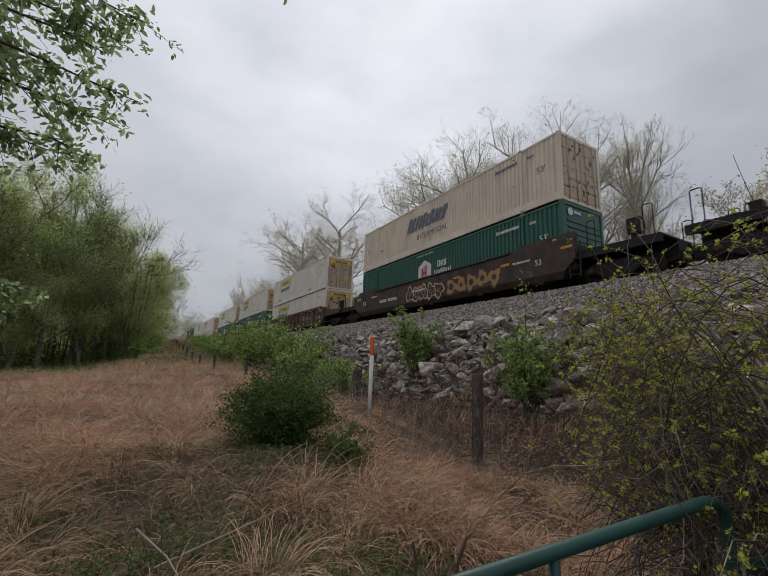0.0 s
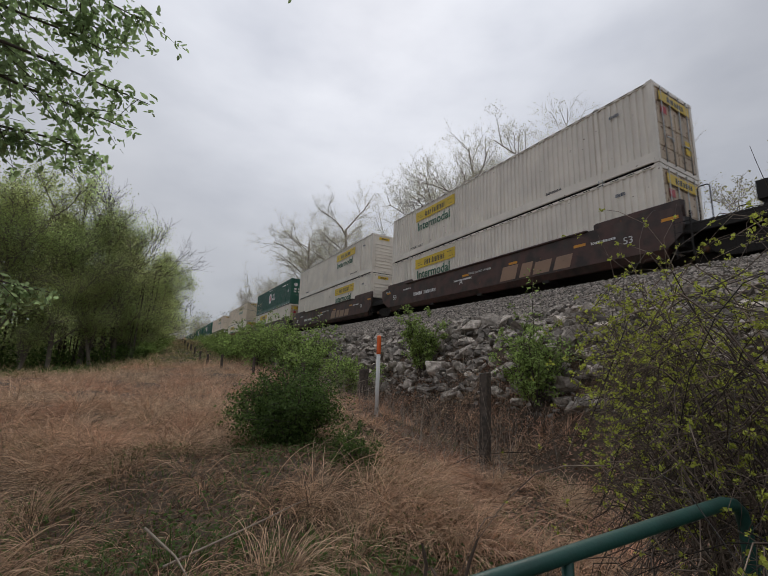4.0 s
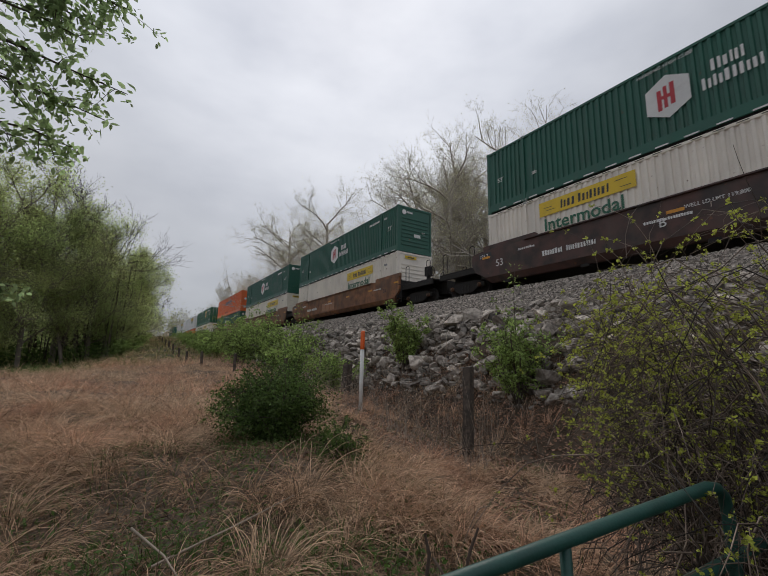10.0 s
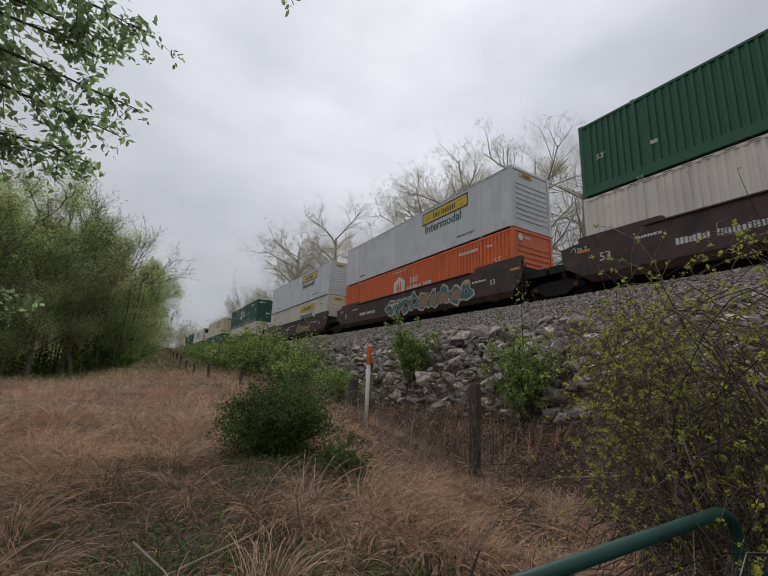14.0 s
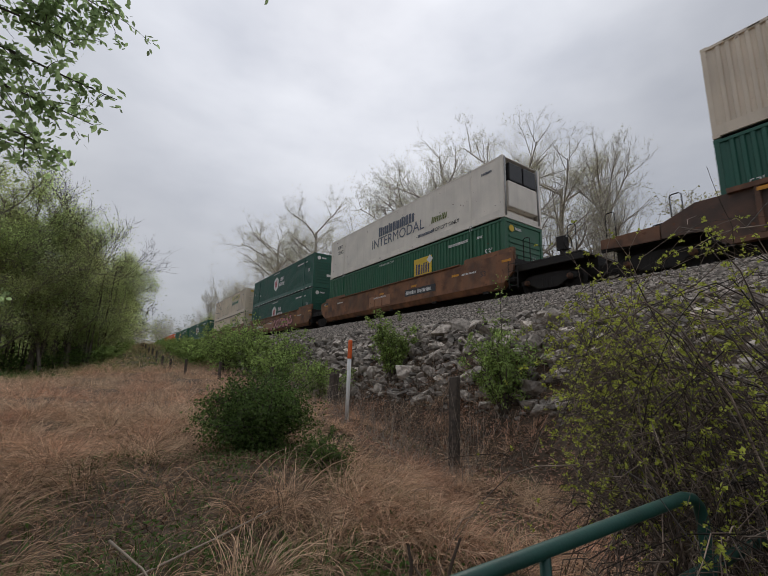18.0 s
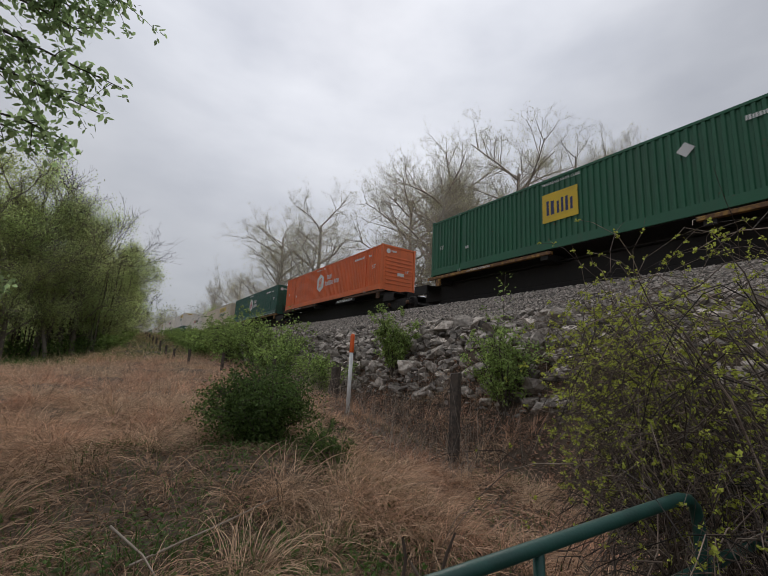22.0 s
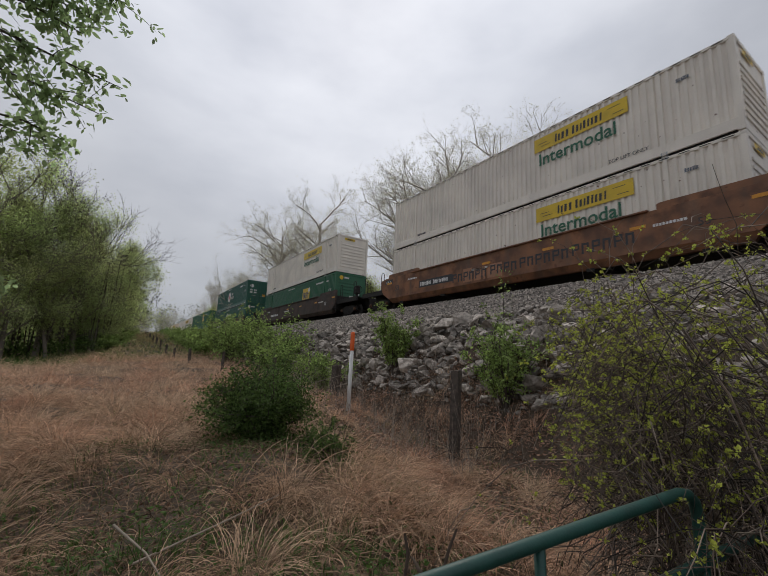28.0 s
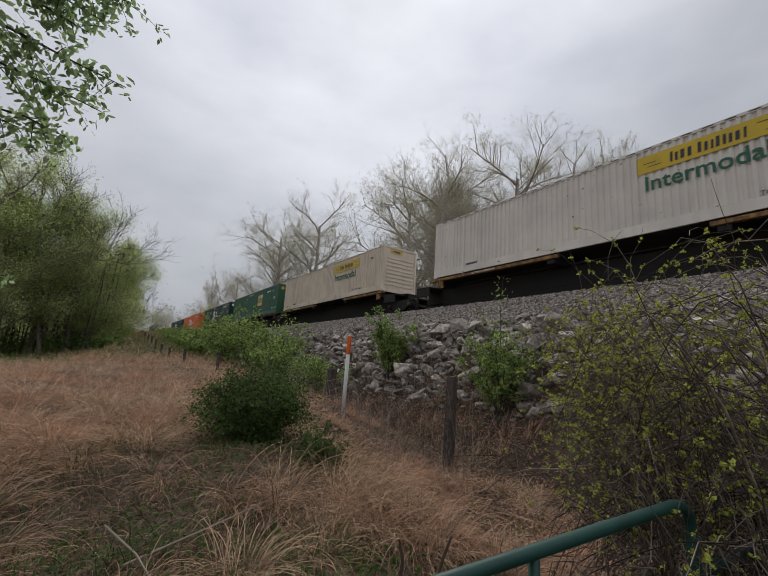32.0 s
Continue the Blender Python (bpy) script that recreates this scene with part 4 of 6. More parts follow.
        put("writing_bars", bars(10, 0.7, 0.1, 0, 0.7, 27), LOGOWHITE, car, (-1.485, 0.75, 1.5), "", SIDE_TEXT)
        put("name_shapes", bars(4, 1.5, 0.5, 0.0, 0.85, 35), TANLETTER, car, (-1.487, 5.0, 1.0), "", SIDE_TEXT)
    return car


SPINE = (boxes("lower_sill", (-0.34, 0.34, -0.4, 16.5, 0.10, 0.46), bevel=0.02), boxes("center_sill", (-0.34, 0.34, -1.5, 17.65, 0.46, 1.24), bevel=0.02),
         boxes("sill_cap", (-0.5, 0.5, -1.5, 17.65, 1.24, 1.30), bevel=0.02))
ARM = boxes("cross_arm", (-1.28, 1.28, -0.16, 0.16, 1.18, 1.46), bevel=0.015)
EDGE1 = boxes("side_platform", (-1.34, -1.16, -0.25, 4.7, 1.36, 1.49), (-1.30, -1.20, 0.2, 0.5, 1.0, 1.36), bevel=0.012)
EDGE2 = boxes("side_platform", (-1.34, -1.16, 9.3, 16.4, 1.36, 1.49), (-1.30, -1.20, 15.5, 15.8, 1.0, 1.36), bevel=0.012)
STEP = boxes("end_step", (-1.3, 1.3, -1.35, -0.35, 1.12, 1.18), (-1.3, -1.2, -1.35, -0.35, 0.7, 1.12), (1.2, 1.3, -1.35, -0.35, 0.7, 1.12), bevel=0.012)
YELLOWEDGE = mat("faded_yellow_deck_paint", (0.40, 0.22, 0.05), 0.7, 0.0, 0.3, 3.0, 30.0, 0.2, (0.14, 0.07, 0.035), 0.6)


def spine_car(y, front, tone):
    car = thing("spine_car", pose(TRACK_X, y, RAIL_Z), "low dark railway spine car with rusted deck edges under one container", "railway car", "cars of the train", "", False)
    MOVERS.append(car)
    for me in SPINE:
        put(me.name.split(".")[0], me, UNDER, car)
    for yy in (0.4, 4.4, 9.6, 15.7):
        put("cross_arm", ARM, UNDER, car, (0, yy, 0))
    for m in (None, MIRROR):
        put("side_platform", EDGE1, tone, car, (0, 0, 0), "", m)
        put("side_platform", EDGE2, tone, car, (0, 0, 0), "", m)
    put("end_step", STEP, UNDER, car)
    put("end_step", STEP, UNDER, car, (0, LONG, 0), "", BACK)
    truck(car, -1.6)
    put("lettering", lettering("ALL PURPOSE SPINE CAR", 0.09), LOGOWHITE, car, (-1.345, 13.6, 1.385), "", SIDE_TEXT)
    if y in (472.10, 512.34):
        put("number_bars", bars(22, 2.3, 0.17, 0.1, 0.5, 28), LOGOWHITE, car, (-1.30, 5.7, 1.20), "", SIDE_TEXT)
        put("number_board", boxes("number_board", (-1.298, -1.25, 3.1, 5.9, 1.14, 1.36), bevel=0.01), UNDER, car)
    if front:
        free_end(car, 0.9, Matrix())
    return car


TRAIN = [  # place at the start, car, coupled in front, coupled behind, lower, upper
    (-14.90, "dark", 1, 1, "hgn", "jwn"), (8.47, "dark", 1, 1, "hgn", "swd"),
    (31.59, "ribbed", 1, 0, "jwd", "jwd"), (50.97, "ribbed", 0, 0, "hgd", "jwd"), (70.39, "ribbed", 0, 1, "hgd", "jwd"),
    (94.03, "tuscan", 1, 0, "jwd", "jwd"), (113.10, "tuscan", 0, 0, "jwn", "jwn"), (132.42, "tuscan", 0, 1, "jwd", "hgd"),
    (155.81, "ribbed", 1, 1, "jwd", "jcn"),
    (179.45, "tuscan", 1, 0, "hln", "jcn"), (198.61, "tuscan", 0, 0, "jwn", "hgn"), (217.83, "tuscan", 0, 1, "jwd", "hgn"),
    (241.21, "rusty", 1, 0, "jwn", "hgn"), (260.58, "rusty", 0, 0, "jwn", "hgn"), (279.93, "rusty", 0, 1, "hgn", "son"),
    (303.32, "tuscan", 1, 0, "jwn", "egd"), (322.72, "tuscan", 0, 0, "hon", "jgn"), (342.24, "tuscan", 0, 1, "jwn", "jgn"),
    (365.39, "ribrust", 1, 1, "jwn", "hgn"), (388.76, "ribrust", 1, 1, "hgn", "jcn"),
    (412.17, "rusty", 1, 0, "egn", "prn"), (431.52, "rusty", 0, 0, "hgn", "hgn"), (450.95, "rusty", 0, 1, "jcn", "jcn"),
    (472.10, "spine", 1, 0, "", "hgn"), (491.47, "spine", 0, 0, "", "egd"), (512.34, "spine", 0, 0, "", "hon"),
    (531.17, "spine", 1, 0, "", "hgn"), (549.99, "spine", 0, 0, "", "jcn"), (570.73, "spine", 0, 0, "", "xwn"),
    (591.96, "rusty", 1, 0, "hgn", "jwn"), (611.79, "rusty", 0, 0, "ebn", "xwn"), (631.46, "rusty", 0, 1, "jwn", "jwn"),
    (654.98, "dark", 1, 1, "egn", "jwn"), (678.95, "dark", 1, 1, "hgn", "hgd"),
    (700.55, "spine", 1, 0, "", "egd"), (719.08, "spine", 0, 0, "", "jwn"), (739.98, "spine", 0, 0, "", "jcn"),
    (758.17, "spine", 0, 0, "", "egn"), (776.74, "spine", 0, 0, "", "hdn"), (797.6, "spine", 0, 0, "", "hon"),
    (816.3, "spine", 0, 0, "", "hdn"), (835.0, "spine", 0, 0, "", "jwn"), (856.0, "spine", 0, 0, "", "jcn"),
    (877.0, "tuscan", 1, 0, "jwn", "hgn"), (896.4, "tuscan", 0, 1, "hgn", "jwn"),
]
made = {}
for at, style, front, rear, lower, upper in TRAIN:
    if style == "spine":
        made[at] = spine_car(at, front, YELLOWEDGE if int(at) % 2 else DECK)
        container(upper, at, RAIL_Z + 1.52, " on a spine car")
    else:
        made[at] = well_car(style, at, front, rear)
        container(lower, at, RAIL_Z + 0.60, " in a well car")
        container(upper, at, RAIL_Z + 0.60 + HIGH + 0.03, " atop another container")
PINK = paint("pink_spray_paint", (0.55, 0.22, 0.24), 0.0, 0.1)
TEAL = paint("teal_spray_paint", (0.06, 0.17, 0.19), 0.0, 0.1)
GOLD = paint("golden_spray_paint", (0.36, 0.21, 0.08), 0.0, 0.1)
CREAMSPRAY = paint("cream_spray_paint", (0.48, 0.44, 0.34), 0.0, 0.1)
for at, y, z, wide, high, fill, line, seed in (
        (8.47, 10.2, 0.62, 3.3, 0.80, DECK, CREAMSPRAY, 1), (8.47, 6.6, 0.62, 3.6, 0.85, GOLD, DECK, 2), (431.52, 14.6, 0.55, 5.2, 0.92, GOLD, DECK, 3),
        (431.52, 9.0, 0.55, 5.6, 0.98, PINK, DECK, 4), (322.72, 9.8, 0.55, 7.5, 0.98, TEAL, CREAMSPRAY, 5), (179.45, 6.6, 0.60, 3.2, 0.85, CREAMSPRAY, DECK, 6),
        (591.96, 13.0, 0.55, 4.2, 0.85, CREAMSPRAY, DECK, 7)):
    graffiti(made[at], y, z, wide, high, fill, line, seed)


SCRAWL = [(0, 0, 0.07, 0.4), (0.05, 0.33, 0.28, 0.4), (0.05, 0.16, 0.26, 0.22), (0.22, 0.2, 0.28, 0.36), (0.36, 0, 0.43, 0.38), (0.4, 0.3, 0.6, 0.37), (0.55, 0.02, 0.62, 0.36)]
for k, (y, w) in enumerate(((10.9, 3), (8.6, 2), (7.1, 3), (4.9, 3))):
    put("scrawl", boxes("scrawl", *[(a + 0.72 * j, c + 0.72 * j, b, d, 0, 0.003 + 0.0004 * i) for j in range(w) for i, (a, b, c, d) in enumerate(SCRAWL)]), BLACK, made[631.46], (-1.527, y, 0.80 + 0.04 * k), "", SIDE_TEXT)


def motions():
    for ob in MOVERS:
        x, y, z = ob.matrix_basis.translation
        walk(ob, [(t, pose(x, y + 0.70 - 22.1132 * t - 0.0127 * t * t, z)) for t in (0, 8, 16, 24, 32)])


# ---- vegetation materials ----
STRAW = mat("dry_straw_grass", (0.41, 0.27, 0.175), 0.85, 0.0, 0.25, 0.7, 30.0, 0.0, (0.50, 0.36, 0.245), 0.45, rand=0.85, space="World", through=0.25, gloss=0.2)
FIELD = mat("pinkish_dry_field_grass", (0.56, 0.33, 0.22), 0.85, 0.0, 0.25, 0.25, 30.0, 0.0, (0.56, 0.41, 0.28), 0.5, rand=0.55, space="World", through=0.25, gloss=0.2)
HILLGRASS = mat("tan_hillside_grass", (0.46, 0.31, 0.20), 0.85, 0.0, 0.3, 0.2, 30.0, 0.0, (0.33, 0.31, 0.14), 0.6, rand=0.5, space="World", through=0.25, gloss=0.2)
THATCH = mat("matted_brown_thatch", (0.17, 0.115, 0.072), 0.9, 0.0, 0.3, 1.2, 30.0, 0.0, (0.25, 0.17, 0.11), 0.4, rand=0.85, space="World", through=0.1, gloss=0.2)
GRASSGREEN = mat("fresh_green_grass", (0.085, 0.15, 0.035), 0.75, 0.0, 0.25, 0.8, 30.0, 0.0, rand=0.4, space="World", through=0.3, gloss=0.3)
LITTER = mat("dead_brown_leaves", (0.29, 0.175, 0.12), 0.85, 0.0, 0.25, 3.0, 40.0, 0.0, rand=0.6, space="World", through=0.1, gloss=0.2)
# evergreen bushes; also the wood's inner brush, where it paints in canopy shade
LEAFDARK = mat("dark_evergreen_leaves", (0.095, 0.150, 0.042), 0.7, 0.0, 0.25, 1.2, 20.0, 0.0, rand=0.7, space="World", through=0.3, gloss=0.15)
LEAFMID = mat("mid_green_leaves", (0.28, 0.38, 0.12), 0.7, 0.0, 0.25, 0.8, 20.0, 0.0, rand=0.6, space="World", through=0.5, gloss=0.15)
LEAFWOOD = mat("woodland_spring_leaves", (0.50, 0.60, 0.26), 0.75, 0.0, 0.30, 0.16, 20.0, 0.0, (0.46, 0.50, 0.22), 0.5, rand=0.42, space="World", through=0.82, gloss=0.1)
LEAFNEAR = mat("young_box_elder_leaves", (0.34, 0.45, 0.22), 0.7, 0.0, 0.25, 0.8, 20.0, 0.0, rand=0.5, space="World", through=0.75, gloss=0.1)
LEAFFAR = mat("greyish_distant_leaves", (0.20, 0.21, 0.125), 0.8, 0.0, 0.3, 0.08, 20.0, 0.0, rand=0.5, space="World", through=0.4, gloss=0.1)
LEAFBUD = mat("yellow_green_leaf_buds", (0.42, 0.46, 0.085), 0.5, 0.0, 0.2, 2.0, 20.0, 0.0, rand=0.45, space="World", through=0.45, gloss=0.15)
BUDPALE = mat("pale_opening_buds", (0.62, 0.60, 0.37), 0.6, 0.0, 0.2, 0.3, 20.0, 0.0, rand=0.4, space="World", through=0.4)
BARKPALE = mat("pale_sycamore_bark", (0.56, 0.51, 0.44), 0.85, 0.0, 0.25, 1.2, 12.0, 0.3, (0.36, 0.32, 0.27), 0.4)
BARKDARK = mat("dark_furrowed_bark", (0.075, 0.060, 0.048), 0.9, 0.0, 0.3, 2.0, 20.0, 0.5)
BARKWOOD = mat("grey_brown_bark", (0.19, 0.16, 0.13), 0.9, 0.0, 0.3, 2.0, 20.0, 0.4)
CANE = mat("brown_bramble_stems", (0.075, 0.054, 0.041), 0.75, 0.0, 0.3, 4.0, 40.0, 0.2, (0.22, 0.17, 0.13), 0.16, rand=0.9, space="World")
DEADWOOD = mat("bleached_dead_stems", (0.30, 0.25, 0.20), 0.85, 0.0, 0.25, 6.0, 40.0, 0.2, rand=0.4, space="World")


def rng_of(seed):
    return np.random.default_rng(seed)


def leaf_quads(points, size, rng, narrow=0.5, flat=0.0, droop=0.0):
    """Small four-sided leaves, each folded out of a point in a direction of its own."""
    n = len(points)
    d = rng.normal(size=(n, 3))
    d[:, 2] = d[:, 2] * (1 - flat) - droop
    d /= np.linalg.norm(d, axis=1, keepdims=True) + 1e-9
    s = np.cross(d, rng.normal(size=(n, 3)) * (1 - 0.7 * flat) + (0, 0, 1.5 * flat))
    s /= np.linalg.norm(s, axis=1, keepdims=True) + 1e-9
    ln = size * rng.uniform(0.6, 1.3, (n, 1))
    w = ln * narrow * 0.5
    a, tip = points, points + d * ln
    mid = points + d * ln * 0.45
    up = np.cross(d, s) * w * 0.35
    v = np.stack([a, mid + s * w + up, tip, mid - s * w + up], 1).reshape(-1, 3)
    return v, np.arange(4 * n).reshape(n, 4)


def ovate_leaves(points, size, rng, narrow=0.5, droop=0.0):
    """Larger leaves with a rounded blade and a pointed tip."""
    n = len(points)
    d = rng.normal(size=(n, 3)) - (0, 0, droop)
    d /= np.linalg.norm(d, axis=1, keepdims=True) + 1e-9
    s = np.cross(d, rng.normal(size=(n, 3)) * 0.6 + (0, 0, 1.0))
    s /= np.linalg.norm(s, axis=1, keepdims=True) + 1e-9
    ln = size * rng.uniform(0.55, 1.3, (n, 1))
    w = ln * narrow * 0.5
    sag = np.cross(d, s) * ln * 0.10
    v = np.stack([points, points + d * ln * 0.28 + s * w * 0.85, points + d * ln * 0.62 + s * w * 0.8 + sag, points + d * ln + sag * 1.5,
                  points + d * ln * 0.62 - s * w * 0.8 + sag, points + d * ln * 0.28 - s * w * 0.85], 1).reshape(-1, 3)
    return v, np.arange(6 * n).reshape(n, 6)


def blades(roots, lean, height, width, rng, k=5, sag=0.55, wild=0.35):
    """Grass blades as bent tapering strips. roots (n, 3), lean (n,) directions in radians."""
    n = len(roots)
    a = lean + rng.normal(0, wild, n)
    dirs = np.stack([np.cos(a), np.sin(a), np.zeros(n)], -1)
    h = height * rng.uniform(0.55, 1.25, n)
    out = rng.uniform(0.15, 0.95, n) * sag / 0.55
    t = np.linspace(0, 1, k)
    bend = rng.uniform(0.25, 0.95, n) * sag / 0.55
    up = h[:, None] * (t - 0.55 * bend[:, None] * t**2.2)
    fwd = h[:, None] * (out[:, None] * (0.25 * t + 0.75 * t**2))
    p = roots[:, None] + dirs[:, None] * fwd[..., None]
    p[..., 2] += up
    side = np.stack([-np.sin(a), np.cos(a), np.zeros(n)], -1)
    tw = rng.normal(0, 0.6, (n, 1))
    side = side * np.cos(tw) + dirs * np.sin(tw)
    w = width * rng.uniform(0.6, 1.3, (n, 1)) * np.interp(t, [0, 0.5, 1], [0.8, 1.0, 0.12])
    v = np.stack([p - side[:, None] * w[..., None] / 2, p + side[:, None] * w[..., None] / 2], 2).reshape(-1, 3)
    i, j = np.meshgrid(np.arange(n), np.arange(k - 1), indexing="ij")
    b = (i * k + j) * 2
    return v, np.stack([b, b + 1, b + 3, b + 2], -1).reshape(-1, 4)


def stuff(name, vf, material, label, category):
    me = mesh_from(name, *vf)
    me.transform(VIEW_FIT)
    return tagged(put(name, me, material), label, category, "", "stuff")


def joined(pieces):
    v, f, n = [], [], 0
    for a, b in pieces:
        v.append(a)
        f.append(b + n)
        n += len(a)
    return np.concatenate(v), np.concatenate(f)


def on_land(x, y, lift=0.0):
    return np.stack([x, y, land(x, y) + lift], -1)


# ---- stones of the embankment ----
rng = rng_of(5)
ROCKS, HULLS = [], []


def hull_rock(points, bevel):
    bm = bmesh.new()
    for p in points:
        bm.verts.new(p)
    bmesh.ops.convex_hull(bm, input=bm.verts[:])
    bmesh.ops.delete(bm, geom=[v for v in bm.verts if not v.link_faces], context="VERTS")
    if bevel:
        bmesh.ops.bevel(bm, geom=bm.edges[:], offset=bevel, segments=1, affect="EDGES")
    me = bpy.data.meshes.new("rock")
    bm.to_mesh(me)
    bm.free()
    return me


for n in range(16):
    count = 13
    pts = rng.normal(size=(count, 3))
    pts /= np.linalg.norm(pts, axis=1, keepdims=True)
    pts *= rng.uniform(0.8, 1.0, (count, 1)) * np.array([rng.uniform(0.85, 1.2), rng.uniform(0.7, 1.0), rng.uniform(0.5, 0.8)]) * 0.5
    ROCKS.append(hull_rock(pts, 0.012))
    me = hull_rock(pts[:11], 0)
    tri = [(v[0], v[k], v[k + 1]) for v in (tuple(q.vertices) for q in me.polygons) for k in range(1, len(v) - 1)]
    HULLS.append((np.array([v.co[:] for v in me.vertices]), np.array(tri)))
riprap = thing("rock_embankment", pose(0, 0, 0), "grey limestone boulders and rubble piled on the railway embankment", "embankment", "", "structure", False)
placed = []
tries = 0
while len(placed) < 300 and tries < 20000:
    tries += 1
    x, y = rng.uniform(7.4, 10.3), rng.uniform(1.5, 16.5)
    size = float(np.clip(rng.lognormal(-0.74, 0.40), 0.22, 0.95)) * np.interp(x, [6.9, 8.2, 9.4, 10.3], [0.85, 1.1, 0.95, 0.55])
    if any((x - a) ** 2 + (y - b) ** 2 < (0.34 * (size + c)) ** 2 for a, b, c in placed):
        continue
    placed.append((x, y, size))
    z = float(land(x, y)) + size * rng.uniform(0.14, 0.36)
    turn = Euler(rng.uniform(-0.6, 0.6, 3) + (0, 0, rng.uniform(0, 6.28))).to_matrix().to_4x4() @ Matrix.Diagonal((size * 1.25, size * 1.25, size * 1.25, 1))
    put("rock", ROCKS[len(placed) % 16], STONE, riprap, VIEW_FIT @ Vector((x, y, z)), "", turn)


def stones(xs, ys, size, rng, sink=0.2):
    """Small broken stones as lopsided blocks."""
    n = len(xs)
    c = (CUBE - 0.5)[None] * rng.uniform(0.55, 1.15, (n, 1, 3)) + rng.uniform(-0.16, 0.16, (n, 8, 3))
    a, b = rng.uniform(0, 6.28, n), rng.uniform(-0.9, 0.9, n)
    ca, sa, cb, sb = np.cos(a), np.sin(a), np.cos(b), np.sin(b)
    y1, z1 = c[..., 1] * cb[:, None] - c[..., 2] * sb[:, None], c[..., 1] * sb[:, None] + c[..., 2] * cb[:, None]
    x2, y2 = c[..., 0] * ca[:, None] - y1 * sa[:, None], c[..., 0] * sa[:, None] + y1 * ca[:, None]
    v = np.stack([x2, y2, z1], -1) * size[:, None, None] + np.stack([xs, ys, land(xs, ys) + size * sink], -1)[:, None]
    f = (CUBEF[None] + 8 * np.arange(n)[:, None, None]).reshape(-1, 4)
    return v.reshape(-1, 3), f


def hull_stones(xs, ys, size, rng, sink=0.25):
    """Broken boulders of many shapes and turns."""
    out = []
    which = rng.integers(0, 16, len(xs))
    for k, (v, f) in enumerate(HULLS):
        sel = which == k
        m = int(sel.sum())
        a, b = rng.uniform(0, 6.28, m), rng.uniform(-0.8, 0.8, m)
        y1 = v[:, 1] * np.cos(b)[:, None] - v[:, 2] * np.sin(b)[:, None]
        z1 = v[:, 1] * np.sin(b)[:, None] + v[:, 2] * np.cos(b)[:, None]
        x2 = v[:, 0] * np.cos(a)[:, None] - y1 * np.sin(a)[:, None]
        y2 = v[:, 0] * np.sin(a)[:, None] + y1 * np.cos(a)[:, None]
        c = np.stack([xs[sel], ys[sel], land(xs[sel], ys[sel]) + size[sel] * sink], -1)
        w = np.stack([x2, y2, z1], -1) * (size[sel] * 1.25)[:, None, None] + c[:, None]
        out.append((w.reshape(-1, 3), (f[None] + len(v) * np.arange(m)[:, None, None]).reshape(-1, 3)))
    return joined(out)


n = 50000
bx, by = rng.uniform(9.6, 12.85, n), 1.0 + 29 * rng.uniform(0, 1, n) ** 1.5
keep = rng.uniform(0, 1, n) < np.interp(bx, [9.2, 10.3, 10.8], [0.3, 0.9, 1])
bs = np.interp(bx, [9.2, 10.4, 12.9], [0.11, 0.062, 0.055]) * rng.uniform(0.7, 1.5, n)
fx, fy = rng.uniform(9.5, 12.95, 9000), rng.uniform(28, 75, 9000)
stuff_ob = put("ballast_stones", mesh_from("ballast_stones", *joined([stones(bx[keep], by[keep], bs[keep], rng, 0.4), stones(fx, fy, rng.uniform(0.10, 0.2, 9000), rng)])), BALLAST, riprap)
stuff_ob.data.transform(VIEW_FIT)
stuff_ob["kind"] = "stuff"
rx, ry = rng.uniform(7.3, 10.2, 3600), rng.uniform(0.5, 26, 3600)
rx3, ry3 = rng.uniform(7.5, 10.3, 1100), rng.uniform(0.3, 19, 1100)
rx2, ry2 = rng.uniform(7.0, 10.3, 1500), rng.uniform(16, 48, 1500)
rubble = put("rubble", mesh_from("rubble", *joined([hull_stones(rx, ry, rng.uniform(0.08, 0.2, 3600), rng, 0.3), hull_stones(rx3, ry3, rng.uniform(0.2, 0.42, 1100), rng, 0.3), hull_stones(rx2, ry2, rng.uniform(0.22, 0.6, 1500), rng, 0.3)])), STONE, riprap)
rubble.data.transform(VIEW_FIT)
rubble["kind"] = "stuff"

# ---- grass ----
rng = rng_of(11)


def grass_weight(x, y):
    """How thick the dry grass stands."""
    w = np.where(x < 2.6, 1.0, np.interp(x, [2.6, 3.4, 6.2, 7.6], [0.9, 0.75, 0.45, 0.2]))
    w = np.where((y > 4.8) & (y < 12), np.interp(x, [2.4, 3.6, 6.0, 8.2], [1.0, 0.7, 0.6, 0.35]), w)
    bare = ((x - 5.0) / 1.3) ** 2 + ((y - 7.0) / 1.6) ** 2 < 1
    w = np.where(y > 12, np.interp(x, [3.5, 7.5], [1, 0.35]), w)
    w = np.where(((x - 1.5) / 0.95) ** 2 + ((y - 4.75) / 1.1) ** 2 < 1, 0.0, w)
    w = np.where(((x - 2.0) / 0.35) ** 2 + ((y - 4.0) / 0.35) ** 2 < 1, 0.1, w)
    w = np.where(y < 2.8 + 0.3 * np.sin(2.2 * x), w * 0.55, w)
    w = w * np.where((y < 6.2) & (np.sin(2.1 * x + 1.0) * np.sin(2.2 * y + 0.6 * x) > 0.22), 0.08, 1.0)
    return np.where(bare, 0.08, w)


